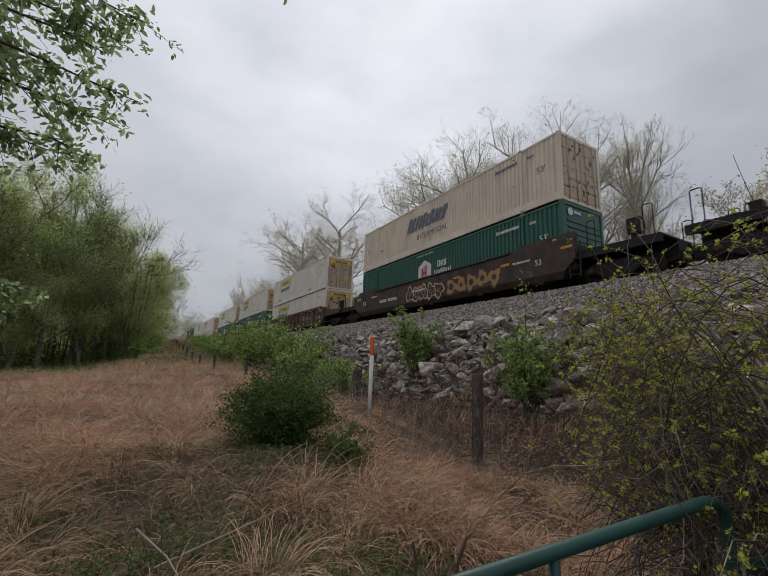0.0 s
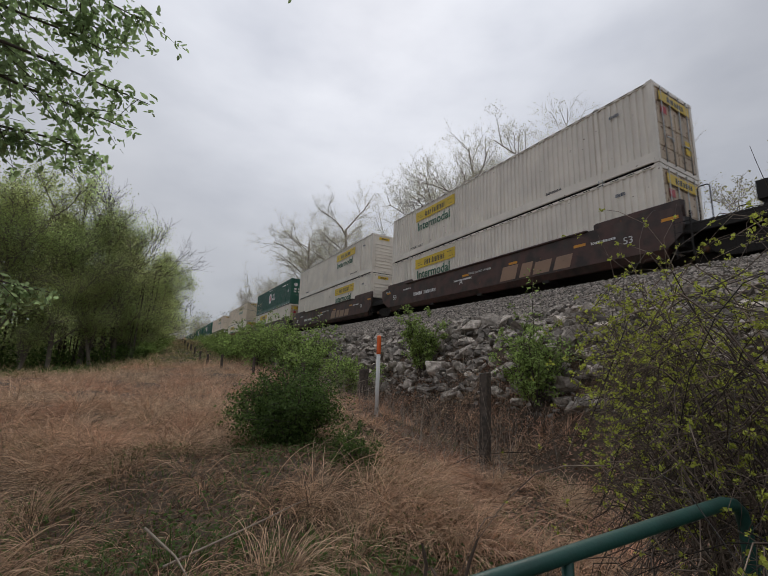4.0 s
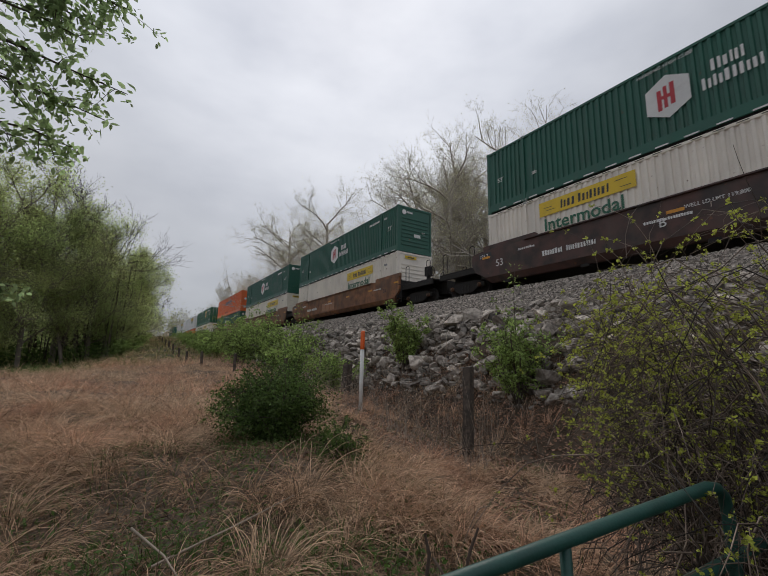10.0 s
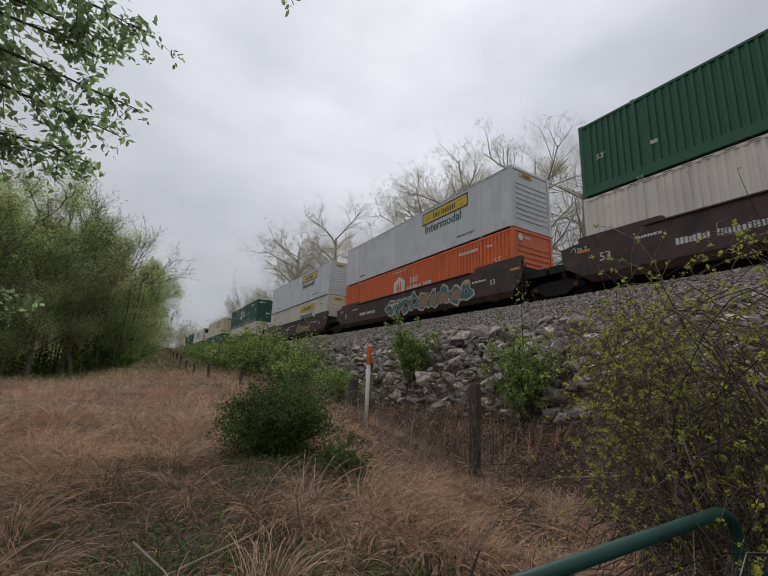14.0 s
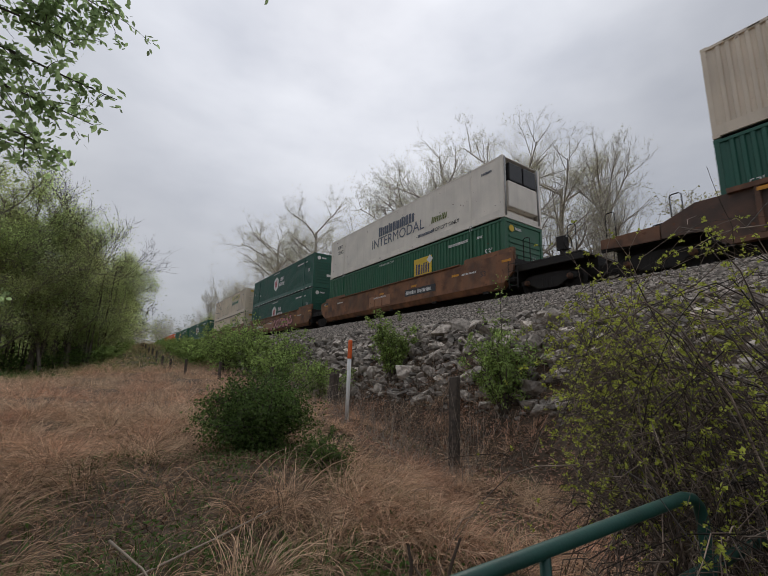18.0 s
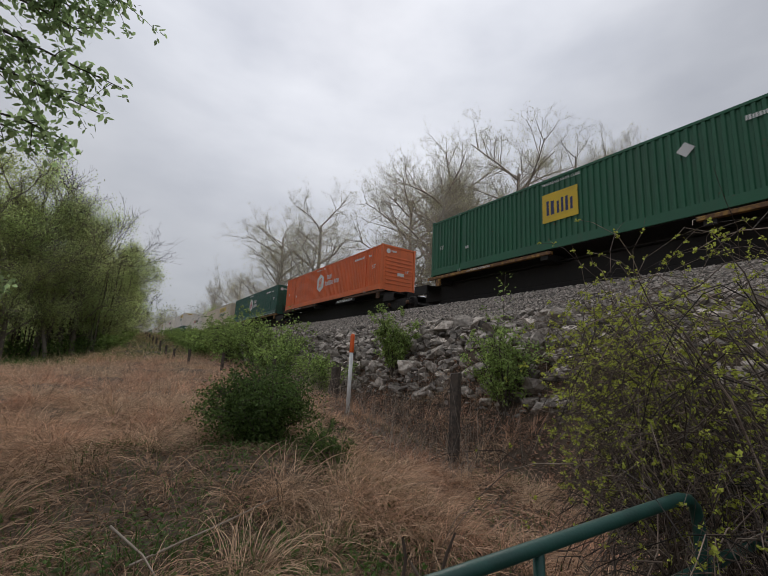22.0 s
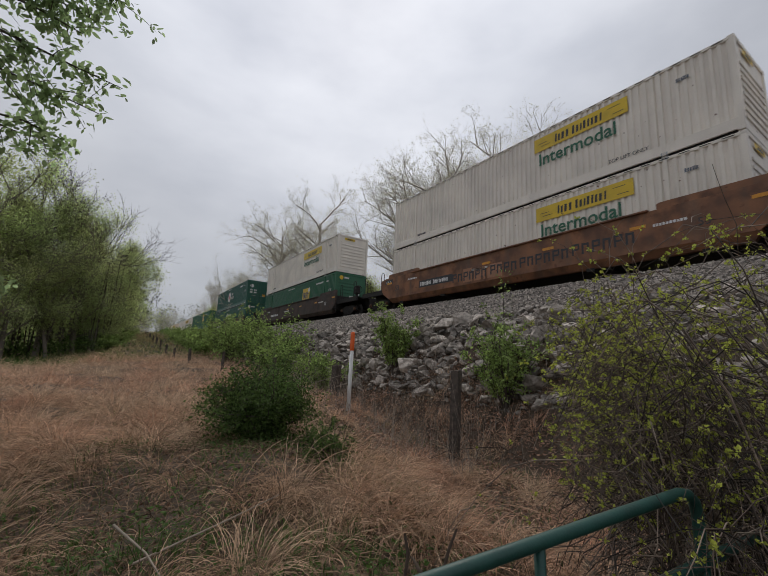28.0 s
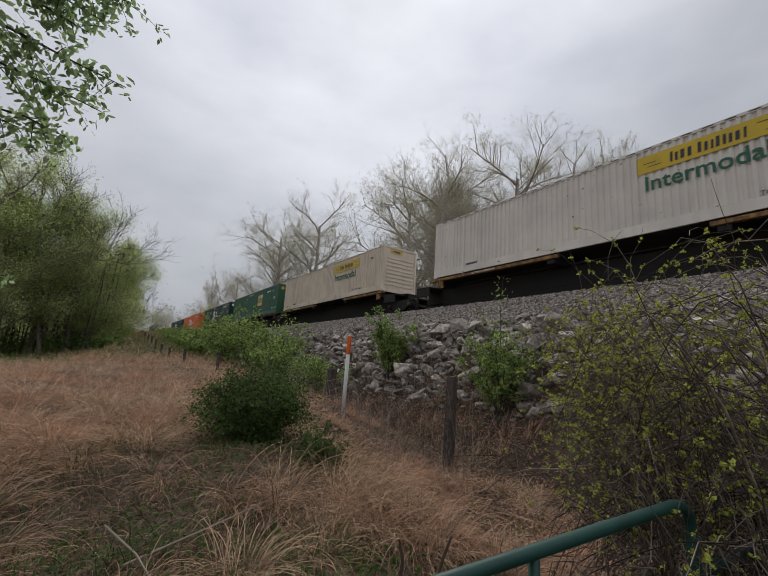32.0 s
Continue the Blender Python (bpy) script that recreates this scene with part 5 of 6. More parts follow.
def fountain(roots, heading, length, width, rng, k, bend):
    """Long blades that rise from a tuft, arch over and droop to the ground."""
    n = len(roots)
    t = np.linspace(0, 1, k)
    start = rng.uniform(0.15, 1.0, (n, 1))
    curl = bend * rng.uniform(0.45, 1.35, (n, 1))
    th = start + curl * t[None] ** 1.2
    step = (length * rng.uniform(0.55, 1.3, n))[:, None] / (k - 1)
    head = heading[:, None] + rng.normal(0, 0.28, (n, 1)) + rng.normal(0, 0.5, (n, 1)) * t[None]
    out, up = np.sin(th) * step, np.cos(th) * step
    zero = np.zeros((n, 1))
    px = np.concatenate([zero, np.cumsum((out * np.cos(head))[:, :-1], 1)], 1) + roots[:, :1]
    py = np.concatenate([zero, np.cumsum((out * np.sin(head))[:, :-1], 1)], 1) + roots[:, 1:2]
    pz = np.concatenate([zero, np.cumsum(up[:, :-1], 1)], 1) + roots[:, 2:3]
    pz = np.maximum(pz, land(px, py) + 0.015 + 0.05 * start)
    p = np.stack([px, py, pz], -1)
    tw = rng.normal(0, 0.7, (n, 1))
    side = np.stack([-np.sin(head) * np.cos(tw), np.cos(head) * np.cos(tw), np.sin(tw) + 0 * head], -1)
    w = width * rng.uniform(0.6, 1.4, (n, 1)) * np.interp(t, [0, 0.5, 1], [0.9, 1.0, 0.15])
    v = np.stack([p - side * w[..., None] / 2, p + side * w[..., None] / 2], 2).reshape(-1, 3)
    i, j = np.meshgrid(np.arange(n), np.arange(k - 1), indexing="ij")
    b = (i * k + j) * 2
    return v, np.stack([b, b + 1, b + 3, b + 2], -1).reshape(-1, 4)


def tufts(count, xr, yr, power, per, radius, length, width, k, seed, bend=2.0, gather=0.6):
    r = rng_of(seed)
    cx, cy = r.uniform(*xr, count), yr[0] + (yr[1] - yr[0]) * r.uniform(0, 1, count) ** power
    ok = r.uniform(0, 1, count) < grass_weight(cx, cy)
    cx, cy = cx[ok], cy[ok]
    m = len(cx)
    lean = -0.9 + 1.1 * np.sin(0.9 * cx + 0.5) + 1.0 * np.cos(0.7 * cy + 0.4 * cx) + r.normal(0, 0.7, m)
    hh = length * r.uniform(0.55, 1.25, m) * np.where(cy < 12, np.interp(cx, [2.2, 3.4], [1.0, 0.7]), 1.0)
    many = np.maximum(4, (per * r.uniform(0.4, 1.6, m)).astype(int))
    i = np.repeat(np.arange(m), many)
    x, y = cx[i] + r.normal(0, radius, len(i)), cy[i] + r.normal(0, radius, len(i))
    away = np.arctan2(y - cy[i], x - cx[i])
    turn = (away - lean[i] + np.pi) % (2 * np.pi) - np.pi
    return fountain(on_land(x, y, -0.02), lean[i] + gather * turn, hh[i], width, r, k, bend)


stuff("dry_grass", joined([tufts(195, (-3.2, 2.7), (2.1, 6.3), 1.0, 180, 0.07, 0.58, 0.0038, 8, 21, 2.7, 0.7),
                           tufts(90, (-4.0, 2.9), (6.0, 10.5), 1.0, 70, 0.11, 0.62, 0.0075, 6, 25, 2.2, 0.7),
                           tufts(150, (-3.5, 2.6), (2.0, 10), 1.1, 16, 0.05, 0.42, 0.0045, 7, 24, 2.0, 0.9)]), STRAW, "long dry straw-coloured grass drooping in tufts over the bank", "grass")
stuff("dry_grass", joined([tufts(130, (1.7, 3.8), (1.5, 3.2), 1.0, 60, 0.08, 0.5, 0.0045, 7, 28, 2.3, 0.7), tufts(330, (2.3, 6.8), (1.7, 5.4), 1.0, 60, 0.08, 0.58, 0.0055, 7, 26, 2.3, 0.7), tufts(560, (2.3, 8.0), (4.2, 11.5), 1.0, 42, 0.08, 0.5, 0.007, 5, 27, 2.0, 0.8)]), FIELD, "matted pinkish dry grass in the gully below the bank", "grass")
stuff("dry_grass", tufts(270, (-5.0, 3.2), (5.3, 10.5), 1.0, 100, 0.12, 0.52, 0.0062, 5, 29, 2.1, 0.8), FIELD, "soft pinkish dry grass at the near edge of the field", "grass")
stuff("dry_grass", tufts(1700, (-14, 7.0), (9.5, 26), 1.2, 24, 0.16, 0.62, 0.011, 4, 22, 1.9, 0.8), FIELD, "dry straw-coloured grass across the open field", "grass")
stuff("dry_grass", tufts(1900, (-16, 9.0), (24, 72), 1.0, 14, 0.4, 0.6, 0.026, 3, 23, 1.6, 0.9), HILLGRASS, "tan and greenish dry grass on the distant rise", "grass")
r = rng_of(30)
x, y = r.uniform(-3.6, 3.4, 30000), 1.7 + 5.6 * r.uniform(0, 1, 30000) ** 1.15
stuff("thatch", fountain(on_land(x, y, 0.0), r.uniform(0, 6.28, 30000), np.full(30000, 0.21), 0.0050, r, 5, 2.6), THATCH, "flattened brown thatch of last year's grass in the hollows", "grass")
r = rng_of(31)


def green_patch(cx, cy, rad, count, high, width):
    x, y = cx + r.normal(0, rad, count), cy + r.normal(0, rad, count)
    return blades(on_land(x, y, -0.02), r.uniform(0, 6.28, count), np.full(count, high), width, r, 4, 0.45, 1.0)


patches = [green_patch(*q) for q in ((-0.15, 3.1, 0.22, 130, 0.22, 0.007), (0.25, 2.75, 0.15, 80, 0.24, 0.0080), (1.05, 2.5, 0.18, 110, 0.24, 0.0085), (1.45, 2.45, 0.14, 71, 0.26, 0.0085), (0.7, 2.55, 0.25, 70, 0.20, 0.0080), (-0.9, 3.6, 0.4, 231, 0.24, 0.0085),
                                     (2.3, 3.2, 0.3, 198, 0.22, 0.0076), (0.1, 4.6, 0.3, 143, 0.21, 0.0076), (1.0, 4.1, 0.3, 143, 0.21, 0.0076), (-1.2, 8.3, 0.5, 231, 0.24, 0.0102), (0.4, 7.4, 0.5, 198, 0.22, 0.0093), (2.3, 5.0, 0.3, 176, 0.21, 0.0076), (3.2, 4.2, 0.4, 176, 0.24, 0.0085), (1.9, 2.6, 0.2, 55, 0.22, 0.0076))]
x, y = r.uniform(-2.5, 6.5, 9000), 1.9 + 8 * r.uniform(0, 1, 9000) ** 1.4
patch = np.sin(1.7 * x + 0.4) * np.cos(1.9 * y + 1.0 + x) + r.normal(0, 0.35, 9000) > 0.25
x, y = x[patch], y[patch]
fx, fy = r.uniform(-13, -3, 7000), r.uniform(26, 40, 7000)
gx2, gy2 = r.uniform(-3, 5, 5000), r.uniform(24, 62, 5000)
stuff("green_grass", joined(patches + [blades(on_land(x, y, -0.02), r.uniform(0, 6.28, len(x)), np.full(len(x), 0.22), 0.0075, r, 4, 0.6, 1.0),
                             blades(on_land(gx2, gy2, -0.02), r.uniform(0, 6.28, 5000), np.full(5000, 0.4), 0.03, r, 3, 0.6, 1.0),
                             blades(on_land(fx, fy, -0.02), r.uniform(0, 6.28, 7000), np.full(7000, 0.5), 0.03, r, 3, 0.6, 1.0)]),
      GRASSGREEN, "fresh green grass sprouting between the dry tufts", "grass")
n = 24000
x, y = r.uniform(-2.6, 3.2, n), 1.9 + 6.2 * r.uniform(0, 1, n) ** 1.2
weedy = np.sin(2.3 * x + 0.9) * np.cos(2.1 * y + 0.4 - 0.8 * x) + r.normal(0, 0.3, n) > 0.05
p = on_land(x[weedy], y[weedy], 0.0)
p[:, 2] += r.uniform(0, 0.13, len(p))
stuff("green_weeds", leaf_quads(p, 0.038, r, 0.55, 0.5), GRASSGREEN, "low green weeds filling the hollows between dry tufts", "weeds")
n = 40000
x, y = 2.0 + 6.4 * r.uniform(0, 1, n) ** 0.8, 2.2 + 10.5 * r.uniform(0, 1, n)
stuff("leaf_litter", leaf_quads(on_land(x, y, 0.02), 0.075, r, 0.6, 0.7), LITTER, "brown dead leaves strewn over bare ground by the ditch", "leaves")
n = 1400
x, y = r.uniform(-1.8, 2.4, n), r.uniform(1.8, 5.0, n)
stuff("leaf_litter", leaf_quads(on_land(x, y, 0.05), 0.05, r, 0.7, 0.4), LITTER, "scattered dead leaves caught in the dry grass", "leaves")


# ---- trees ----


def unit(v):
    return v / (np.linalg.norm(v) + 1e-9)


def grow(seed, height, spread_out, levels=(9, 6, 5, 4), first=0.28, radius=0.28, lift=0.35, crook=0.16, k=5, shorten=0.55, rise=(0.4, 0.9), onward=0.75):
    """The wood of a tree: a trunk with limbs, branches and twigs. Gives paths, radii and the twig ends for each level."""
    r = rng_of(seed)
    out = [[] for _ in range(len(levels) + 1)]

    def limb(start, d, length, rad, level):
        p, pts = np.array(start, float), [np.array(start, float)]
        d = unit(d)
        for _ in range(k - 1):
            d = unit(d + r.normal(0, crook, 3) + (0, 0, lift * (0.25 if level else 0.5) * 0.5))
            p = p + d * length / (k - 1)
            pts.append(p)
        pts = np.array(pts)
        rads = rad * np.linspace(1, 0.42 if level == 0 else 0.3, k)
        out[level].append((pts, rads))
        if level == len(levels):
            return
        for n in range(levels[level]):
            t = (first + (1 - first) * (n + r.uniform(0.2, 0.9)) / levels[level]) if level == 0 else r.uniform(0.25, 1.0)
            s = np.array([np.interp(t, np.linspace(0, 1, k), pts[:, c]) for c in range(3)])
            a = r.uniform(0, 6.28)
            side = np.array([math.cos(a), math.sin(a), 0.0]) if level == 0 else unit(np.cross(d, r.normal(size=3)))
            lean = r.uniform(0.55, 1.0)
            nd = side * spread_out * lean + (np.array([0, 0, 1.0]) * r.uniform(*rise) if level == 0 else d * onward + (0, 0, lift * 0.4))
            size = length * (shorten if level == 0 else 0.52) * r.uniform(0.65, 1.15) * (1.0 - 0.45 * t if level == 0 else 1)
            limb(s, nd, size, max(rad * (0.5 if level == 0 else 0.48) * (1 - 0.4 * t), 0.008), level + 1)

    limb((0, 0, 0), (r.normal(0, 0.05), r.normal(0, 0.05), 1), height * 0.80, radius, 0)
    return out


def tree(name, seed, at, height, label, bark, leaf=None, leaves=0, leaf_size=0.1, cloud=0.35, twig=0.012, group="", **shape):
    """A tree in parts: trunk, limbs, twigs and, where it is in leaf, a crown."""
    wood = grow(seed, height, **shape)
    top = max(p[:, 2].max() for lv in wood for p, _ in lv)
    s = height / top
    ob = thing(name, pose(*at), label, "tree", group)
    put("trunk", tube_mesh("trunk", [p * s for p, _ in wood[0]], [q for _, q in wood[0]], 9), bark, ob)
    put("branchwork", tube_mesh("branchwork", [p * s for p, _ in wood[1]], [q for _, q in wood[1]], 6), bark, ob)
    put("smaller_branchwork", tube_mesh("smaller_branchwork", [p * s for p, _ in wood[2]], [np.maximum(q, twig * 1.4) for _, q in wood[2]], 5), bark, ob)
    fine = [(p[[0, 2, 4]], q[[0, 2, 4]]) for lv in wood[3:] for p, q in lv]
    put("twigwork", tube_mesh("twigwork", [p * s for p, _ in fine], [np.maximum(q * 0.7, twig) * (1, 0.8, 0.5) for _, q in fine], 3), bark, ob)
    if leaf:
        r = rng_of(seed + 99)
        tips = np.concatenate([p * s for p, _ in wood[-1]])
        pts = tips[r.integers(0, len(tips), leaves)] + r.normal(0, cloud, (leaves, 3))
        put("crown", mesh_from("crown", *leaf_quads(pts, leaf_size, r, 0.6, 0.2)), leaf, ob)["kind"] = "stuff"
    return ob


PALE = "tall bare sycamore with pale branches and tiny opening buds"
BEHIND = "trees beyond the railway"
syc = [tree("sycamore_tree", 41, (26.3, 26.6, 1.3), 22.3, PALE, BARKPALE, BUDPALE, 19000, 0.095, 0.22, 0.007, BEHIND, spread_out=1.15, levels=(24, 8, 6, 4), rise=(0.35, 0.85), onward=0.8, radius=0.34, first=0.14, shorten=0.54, lift=0.25, crook=0.10),
       tree("sycamore_tree", 42, (30.2, 21.3, 1.2), 24.2, PALE, BARKPALE, BUDPALE, 19000, 0.095, 0.22, 0.007, BEHIND, spread_out=1.1, levels=(24, 8, 6, 4), rise=(0.35, 0.85), onward=0.8, radius=0.36, first=0.16, shorten=0.54, lift=0.25, crook=0.10),
       tree("sycamore_tree", 43, (37.0, 16.2, 1.1), 22.8, "slender bare sycamore with upright pale branches and few buds", BARKPALE, BUDPALE, 9000, 0.095, 0.2, 0.007, BEHIND, spread_out=0.7, levels=(24, 9, 6, 4), rise=(0.7, 1.2), onward=0.95, radius=0.28, first=0.14, shorten=0.46, lift=0.6, crook=0.07)]
for n, (x, y, z, k, a) in enumerate(((22.6, 47.2, 1.8, 1.08, 40), (33.5, 33.0, 1.2, 1.14, 130), (29.0, 29.0, 1.2, 0.98, 220), (19.9, 57.5, 2.6, 1.04, 160), (27.4, 35.0, 1.4, 1.02, 250), (30.4, 30.4, 1.3, 1.04, 15), (19.3, 74.3, 2.6, 0.72, 75), (23.0, 64.0, 2.2, 0.85, 200), (18.4, 93.0, 2.6, 0.70, 300), (31.5, 27.5, 1.2, 0.92, 95), (35.5, 19.5, 1.1, 0.98, 340))):
    copy_thing(syc[n % 3], fit_to_view(pose(x, y, z, 0, 0, a)) @ Matrix.Scale(k, 4))
tree("young_tree", 47, (46, 14.5, 1.0), 19.0, "young tree with yellow-green opening leaves beyond the railway", BARKPALE, BUDPALE, 5000, 0.20, 0.35, 0.018, BEHIND, spread_out=0.9, levels=(11, 6, 5, 5), radius=0.2)
shrubs_far = [tree("green_tree", 48, (17.9, 26.0, 2.6), 6.0, "light green leafy sapling just beyond the rails", BARKDARK, LEAFWOOD, 5000, 0.14, 0.28, 0.010, BEHIND, spread_out=1.0, levels=(10, 6, 5, 3), radius=0.07)]
for x, y, z, k, a in ((18.6, 34, 2.2, 1.1, 50), (18.2, 44, 2.4, 1.0, 120), (18.8, 62, 2.2, 1.3, 10), (18.5, 82, 2.4, 1.4, 80), (18.1, 104, 2.5, 1.5, 200)):
    copy_thing(shrubs_far[0], fit_to_view(pose(x, y, z, 0, 0, a)) @ Matrix.Scale(k, 4))

WOOD = "trees at the edge of the field"
GREENTREE = "leafy green woodland tree with a dark trunk"
def at_land(x, y):
    return (x, y, float(land(x, y)) - 0.05)


big = [tree("woodland_tree", 51, at_land(-4.2, 37.0), 14.6, "tall airy woodland tree in fresh yellow-green leaf", BARKWOOD, LEAFWOOD, 15500, 0.12, 0.40, 0.011, WOOD, spread_out=0.75, levels=(16, 7, 4, 3), radius=0.20, first=0.16, shorten=0.42),
       tree("woodland_tree", 52, at_land(-2.2, 37.6), 11.8, GREENTREE, BARKWOOD, LEAFWOOD, 19000, 0.12, 0.44, 0.011, WOOD, spread_out=0.95, levels=(16, 7, 4, 3), radius=0.15, first=0.10, shorten=0.52),
       tree("woodland_tree", 53, at_land(-0.7, 41.0), 8.8, GREENTREE, BARKWOOD, LEAFWOOD, 15500, 0.12, 0.36, 0.011, WOOD, spread_out=0.95, levels=(14, 7, 4, 3), radius=0.13, first=0.06, shorten=0.55)]
for kind, x, y, k, a in ((0, -7.2, 36.0, 1.0, 100), (1, -5.6, 34.5, 0.95, 60), (2, -3.4, 35.2, 0.95, 200), (1, -8.6, 34.0, 1.0, 170), (0, -9.8, 38.0, 1.05, 220), (2, -6.8, 33.2, 0.8, 20), (1, -0.3, 45.5, 0.86, 300), (2, -1.2, 37.0, 0.62, 120), (2, 0.0, 51.0, 0.82, 40), (2, 0.4, 58.0, 0.75, 250),
                         (2, 0.8, 66.0, 0.7, 160), (1, -3.0, 43.5, 1.0, 140), (0, -6.5, 42.5, 0.95, 330), (1, -11.5, 33.5, 1.05, 80), (0, -13.5, 38.0, 1.1, 10), (1, -1.4, 52.0, 1.0, 210), (2, -0.2, 40.5, 0.42, 50), (0, -2.9, 38.6, 0.86, 45)):
    copy_thing(big[kind], fit_to_view(pose(*at_land(x, y), 0, 0, a)) @ Matrix.Scale(k, 4))
tree("bare_tree", 54, at_land(-4.3, 39.5), 17.0, "leafless grey tree with long arching twigs behind the wood", BARKDARK, None, 0, 0.1, 0.3, 0.008, WOOD, spread_out=1.0, levels=(16, 9, 7, 3), radius=0.15, first=0.30, shorten=0.55, crook=0.09, onward=1.0)
tree("bare_tree", 55, at_land(1.4, 60.0), 9.0, "leafless grey tree with long arching twigs behind the wood", BARKDARK, None, 0, 0.1, 0.3, 0.018, WOOD, spread_out=1.1, levels=(9, 6, 5, 3), radius=0.12, first=0.3)


def thicket(xr, yr, count, per, wide, tall, size, seed):
    """Low growth of a wood, clump by clump."""
    r = rng_of(seed)
    cx, cy = r.uniform(*xr, count), r.uniform(*yr, count)
    ok = cx < (cy - 38) * 0.13 - 0.2
    cx, cy = cx[ok], cy[ok]
    i = np.repeat(np.arange(len(cx)), per)
    hz = tall * r.uniform(0.5, 1.3, len(cx))
    x, y = cx[i] + r.normal(0, wide, len(i)), cy[i] + r.normal(0, wide, len(i))
    p = on_land(x, y, 0.1)
    p[:, 2] += hz[i] * r.uniform(0, 1, len(i)) ** 0.8
    return leaf_quads(p, size, r, 0.6, 0.2)


stuff("woodland_thicket", thicket((-32, 2), (38.5, 66), 220, 130, 0.9, 4.8, 0.30, 151), LEAFWOOD, "dark tangled undergrowth filling the wood between its trunks", "undergrowth")
r = rng_of(153)
sx, sy = r.uniform(-16, 1, 120), r.uniform(35, 52, 120)
sx = np.minimum(sx, (sy - 38) * 0.12 - 0.4)
foot = on_land(sx, sy, -0.1)
lean = r.normal(0, 0.05, (120, 3)) + (0, 0, 1)
sh = r.uniform(4, 9, 120)[:, None]
stuff("woodland_stems", tubes(np.stack([foot + lean * sh * u + r.normal(0, 0.08, (120, 3)) * u for u in (0, 0.33, 0.66, 1.0)], 1), np.array([[0.09, 0.075, 0.055, 0.02]]) * r.uniform(0.4, 1.2, (120, 1)), 5), BARKDARK, "slim dark stems crowding the wood", "tree stems")
# dark leaf colour here stands in for the shade under the trees
stuff("woodland_thicket", joined([thicket((-34, 1), (43, 62), 150, 150, 1.0, 3.6, 0.28, 155), thicket((-16, 1), (35, 41), 80, 120, 0.6, 1.3, 0.16, 152)]), LEAFDARK, "wood brush with leaves coloured dark for the canopy's shade", "undergrowth")
# the woods at the horizon
r = rng_of(154)
cx, cy = r.uniform(-40, 75, 190), r.uniform(150, 215, 190)
i = np.repeat(np.arange(190), 190)
rad = r.uniform(1.6, 3.6, 190)
hz = r.uniform(9, 17, 190)
p = np.stack([cx[i] + r.normal(0, 0.6, len(i)) * rad[i], cy[i] + r.normal(0, 0.6, len(i)) * rad[i], 4.0 + hz[i] * r.uniform(0.05, 1, len(i)) ** 0.7 + r.normal(0, 0.3, len(i))], -1)
stuff("distant_woods", leaf_quads(p, 0.5, r, 0.6, 0.2), LEAFFAR, "grey-green far woods along the horizon", "woods")
for x, y, k, a in ((16, 150, 0.62, 20), (24, 140, 0.6, 80), (8, 158, 0.6, 140)):
    copy_thing(syc[0], fit_to_view(pose(x, y, 4.0, 0, 0, a)) @ Matrix.Scale(k, 4))

# the near tree whose leafy limbs hang into view
near = thing("box_elder_tree", pose(-3.6, 3.4, float(land(-3.6, 3.4))), "box elder in young leaf, its limbs hanging overhead", "tree")
r = rng_of(61)
put("trunk", tube_mesh("trunk", [[(0, 0, -0.1), (0.05, 0.02, 1.2), (0.0, 0.08, 2.6), (0.12, 0.1, 4.0), (0.1, 0.15, 5.6), (0.3, 0.2, 7.0)]], [[0.19, 0.16, 0.14, 0.11, 0.08, 0.03]], 12), BARKDARK, near)
limb_paths, limb_radii, twigs_p, twigs_r, tips = [], [], [], [], []
base = np.array((-3.6, 3.4, float(land(-3.6, 3.4))))
for h, end in ((3.0, (-0.24, 4.57, 4.32)), (3.4, (-0.39, 4.57, 5.30)), (2.5, (-0.64, 4.98, 3.76)), (3.7, (-0.70, 4.60, 5.75)), (2.8, (-0.41, 4.76, 4.06)), (3.2, (-0.62, 4.55, 4.75)), (2.3, (-1.0, 4.97, 3.72)), (4.2, (0.89, 3.53, 5.78)), (3.9, (-1.0, 4.4, 5.4)), (1.3, (-1.0, 5.9, 2.35)), (3.1, (-1.2, 4.9, 4.6)), (3.5, (-0.55, 4.62, 5.0)), (3.6, (-1.3, 4.7, 5.2)), (2.9, (-1.5, 4.9, 4.4)), (3.9, (-0.95, 4.5, 5.9))):
    a, b = np.array((0.05, 0.1, h)), np.array(end) - base
    t = np.linspace(0, 1, 9)[:, None]
    p = a + (b - a) * t + np.sin(t * np.pi) * (0, 0, 0.28) + r.normal(0, 0.035, (9, 3)) * np.sin(t * np.pi)
    limb_paths.append(p)
    limb_radii.append(np.linspace(0.038, 0.004, 9))
    for _ in range(36 if h != 4.2 else 5):
        q = r.uniform(0.35, 1.0) if h != 4.2 else r.uniform(0.9, 1.0)
        s = np.array([np.interp(q, t[:, 0], p[:, c]) for c in range(3)])
        d = unit(b - a) * 0.6 + r.normal(0, 0.55, 3) + (0, 0, -0.15)
        ln = r.uniform(0.15, 0.42) * (1.1 - 0.5 * q)
        tw = np.array([s + d * ln * u + (0, 0, -0.10 * u * u) for u in (0, 0.35, 0.7, 1.0)])
        twigs_p.append(tw)
        twigs_r.append([0.005, 0.004, 0.003, 0.002])
        tips += [tw[1], tw[2], tw[3], tw[3]]
    tips += [p[-1], p[-1], p[-2]]
put("branchwork", tube_mesh("branchwork", limb_paths, limb_radii, 7), BARKDARK, near)
put("twigwork", tube_mesh("twigwork", twigs_p, twigs_r, 4), BARKDARK, near)
tips = np.array(tips)
pts = np.repeat(tips, 5, 0)
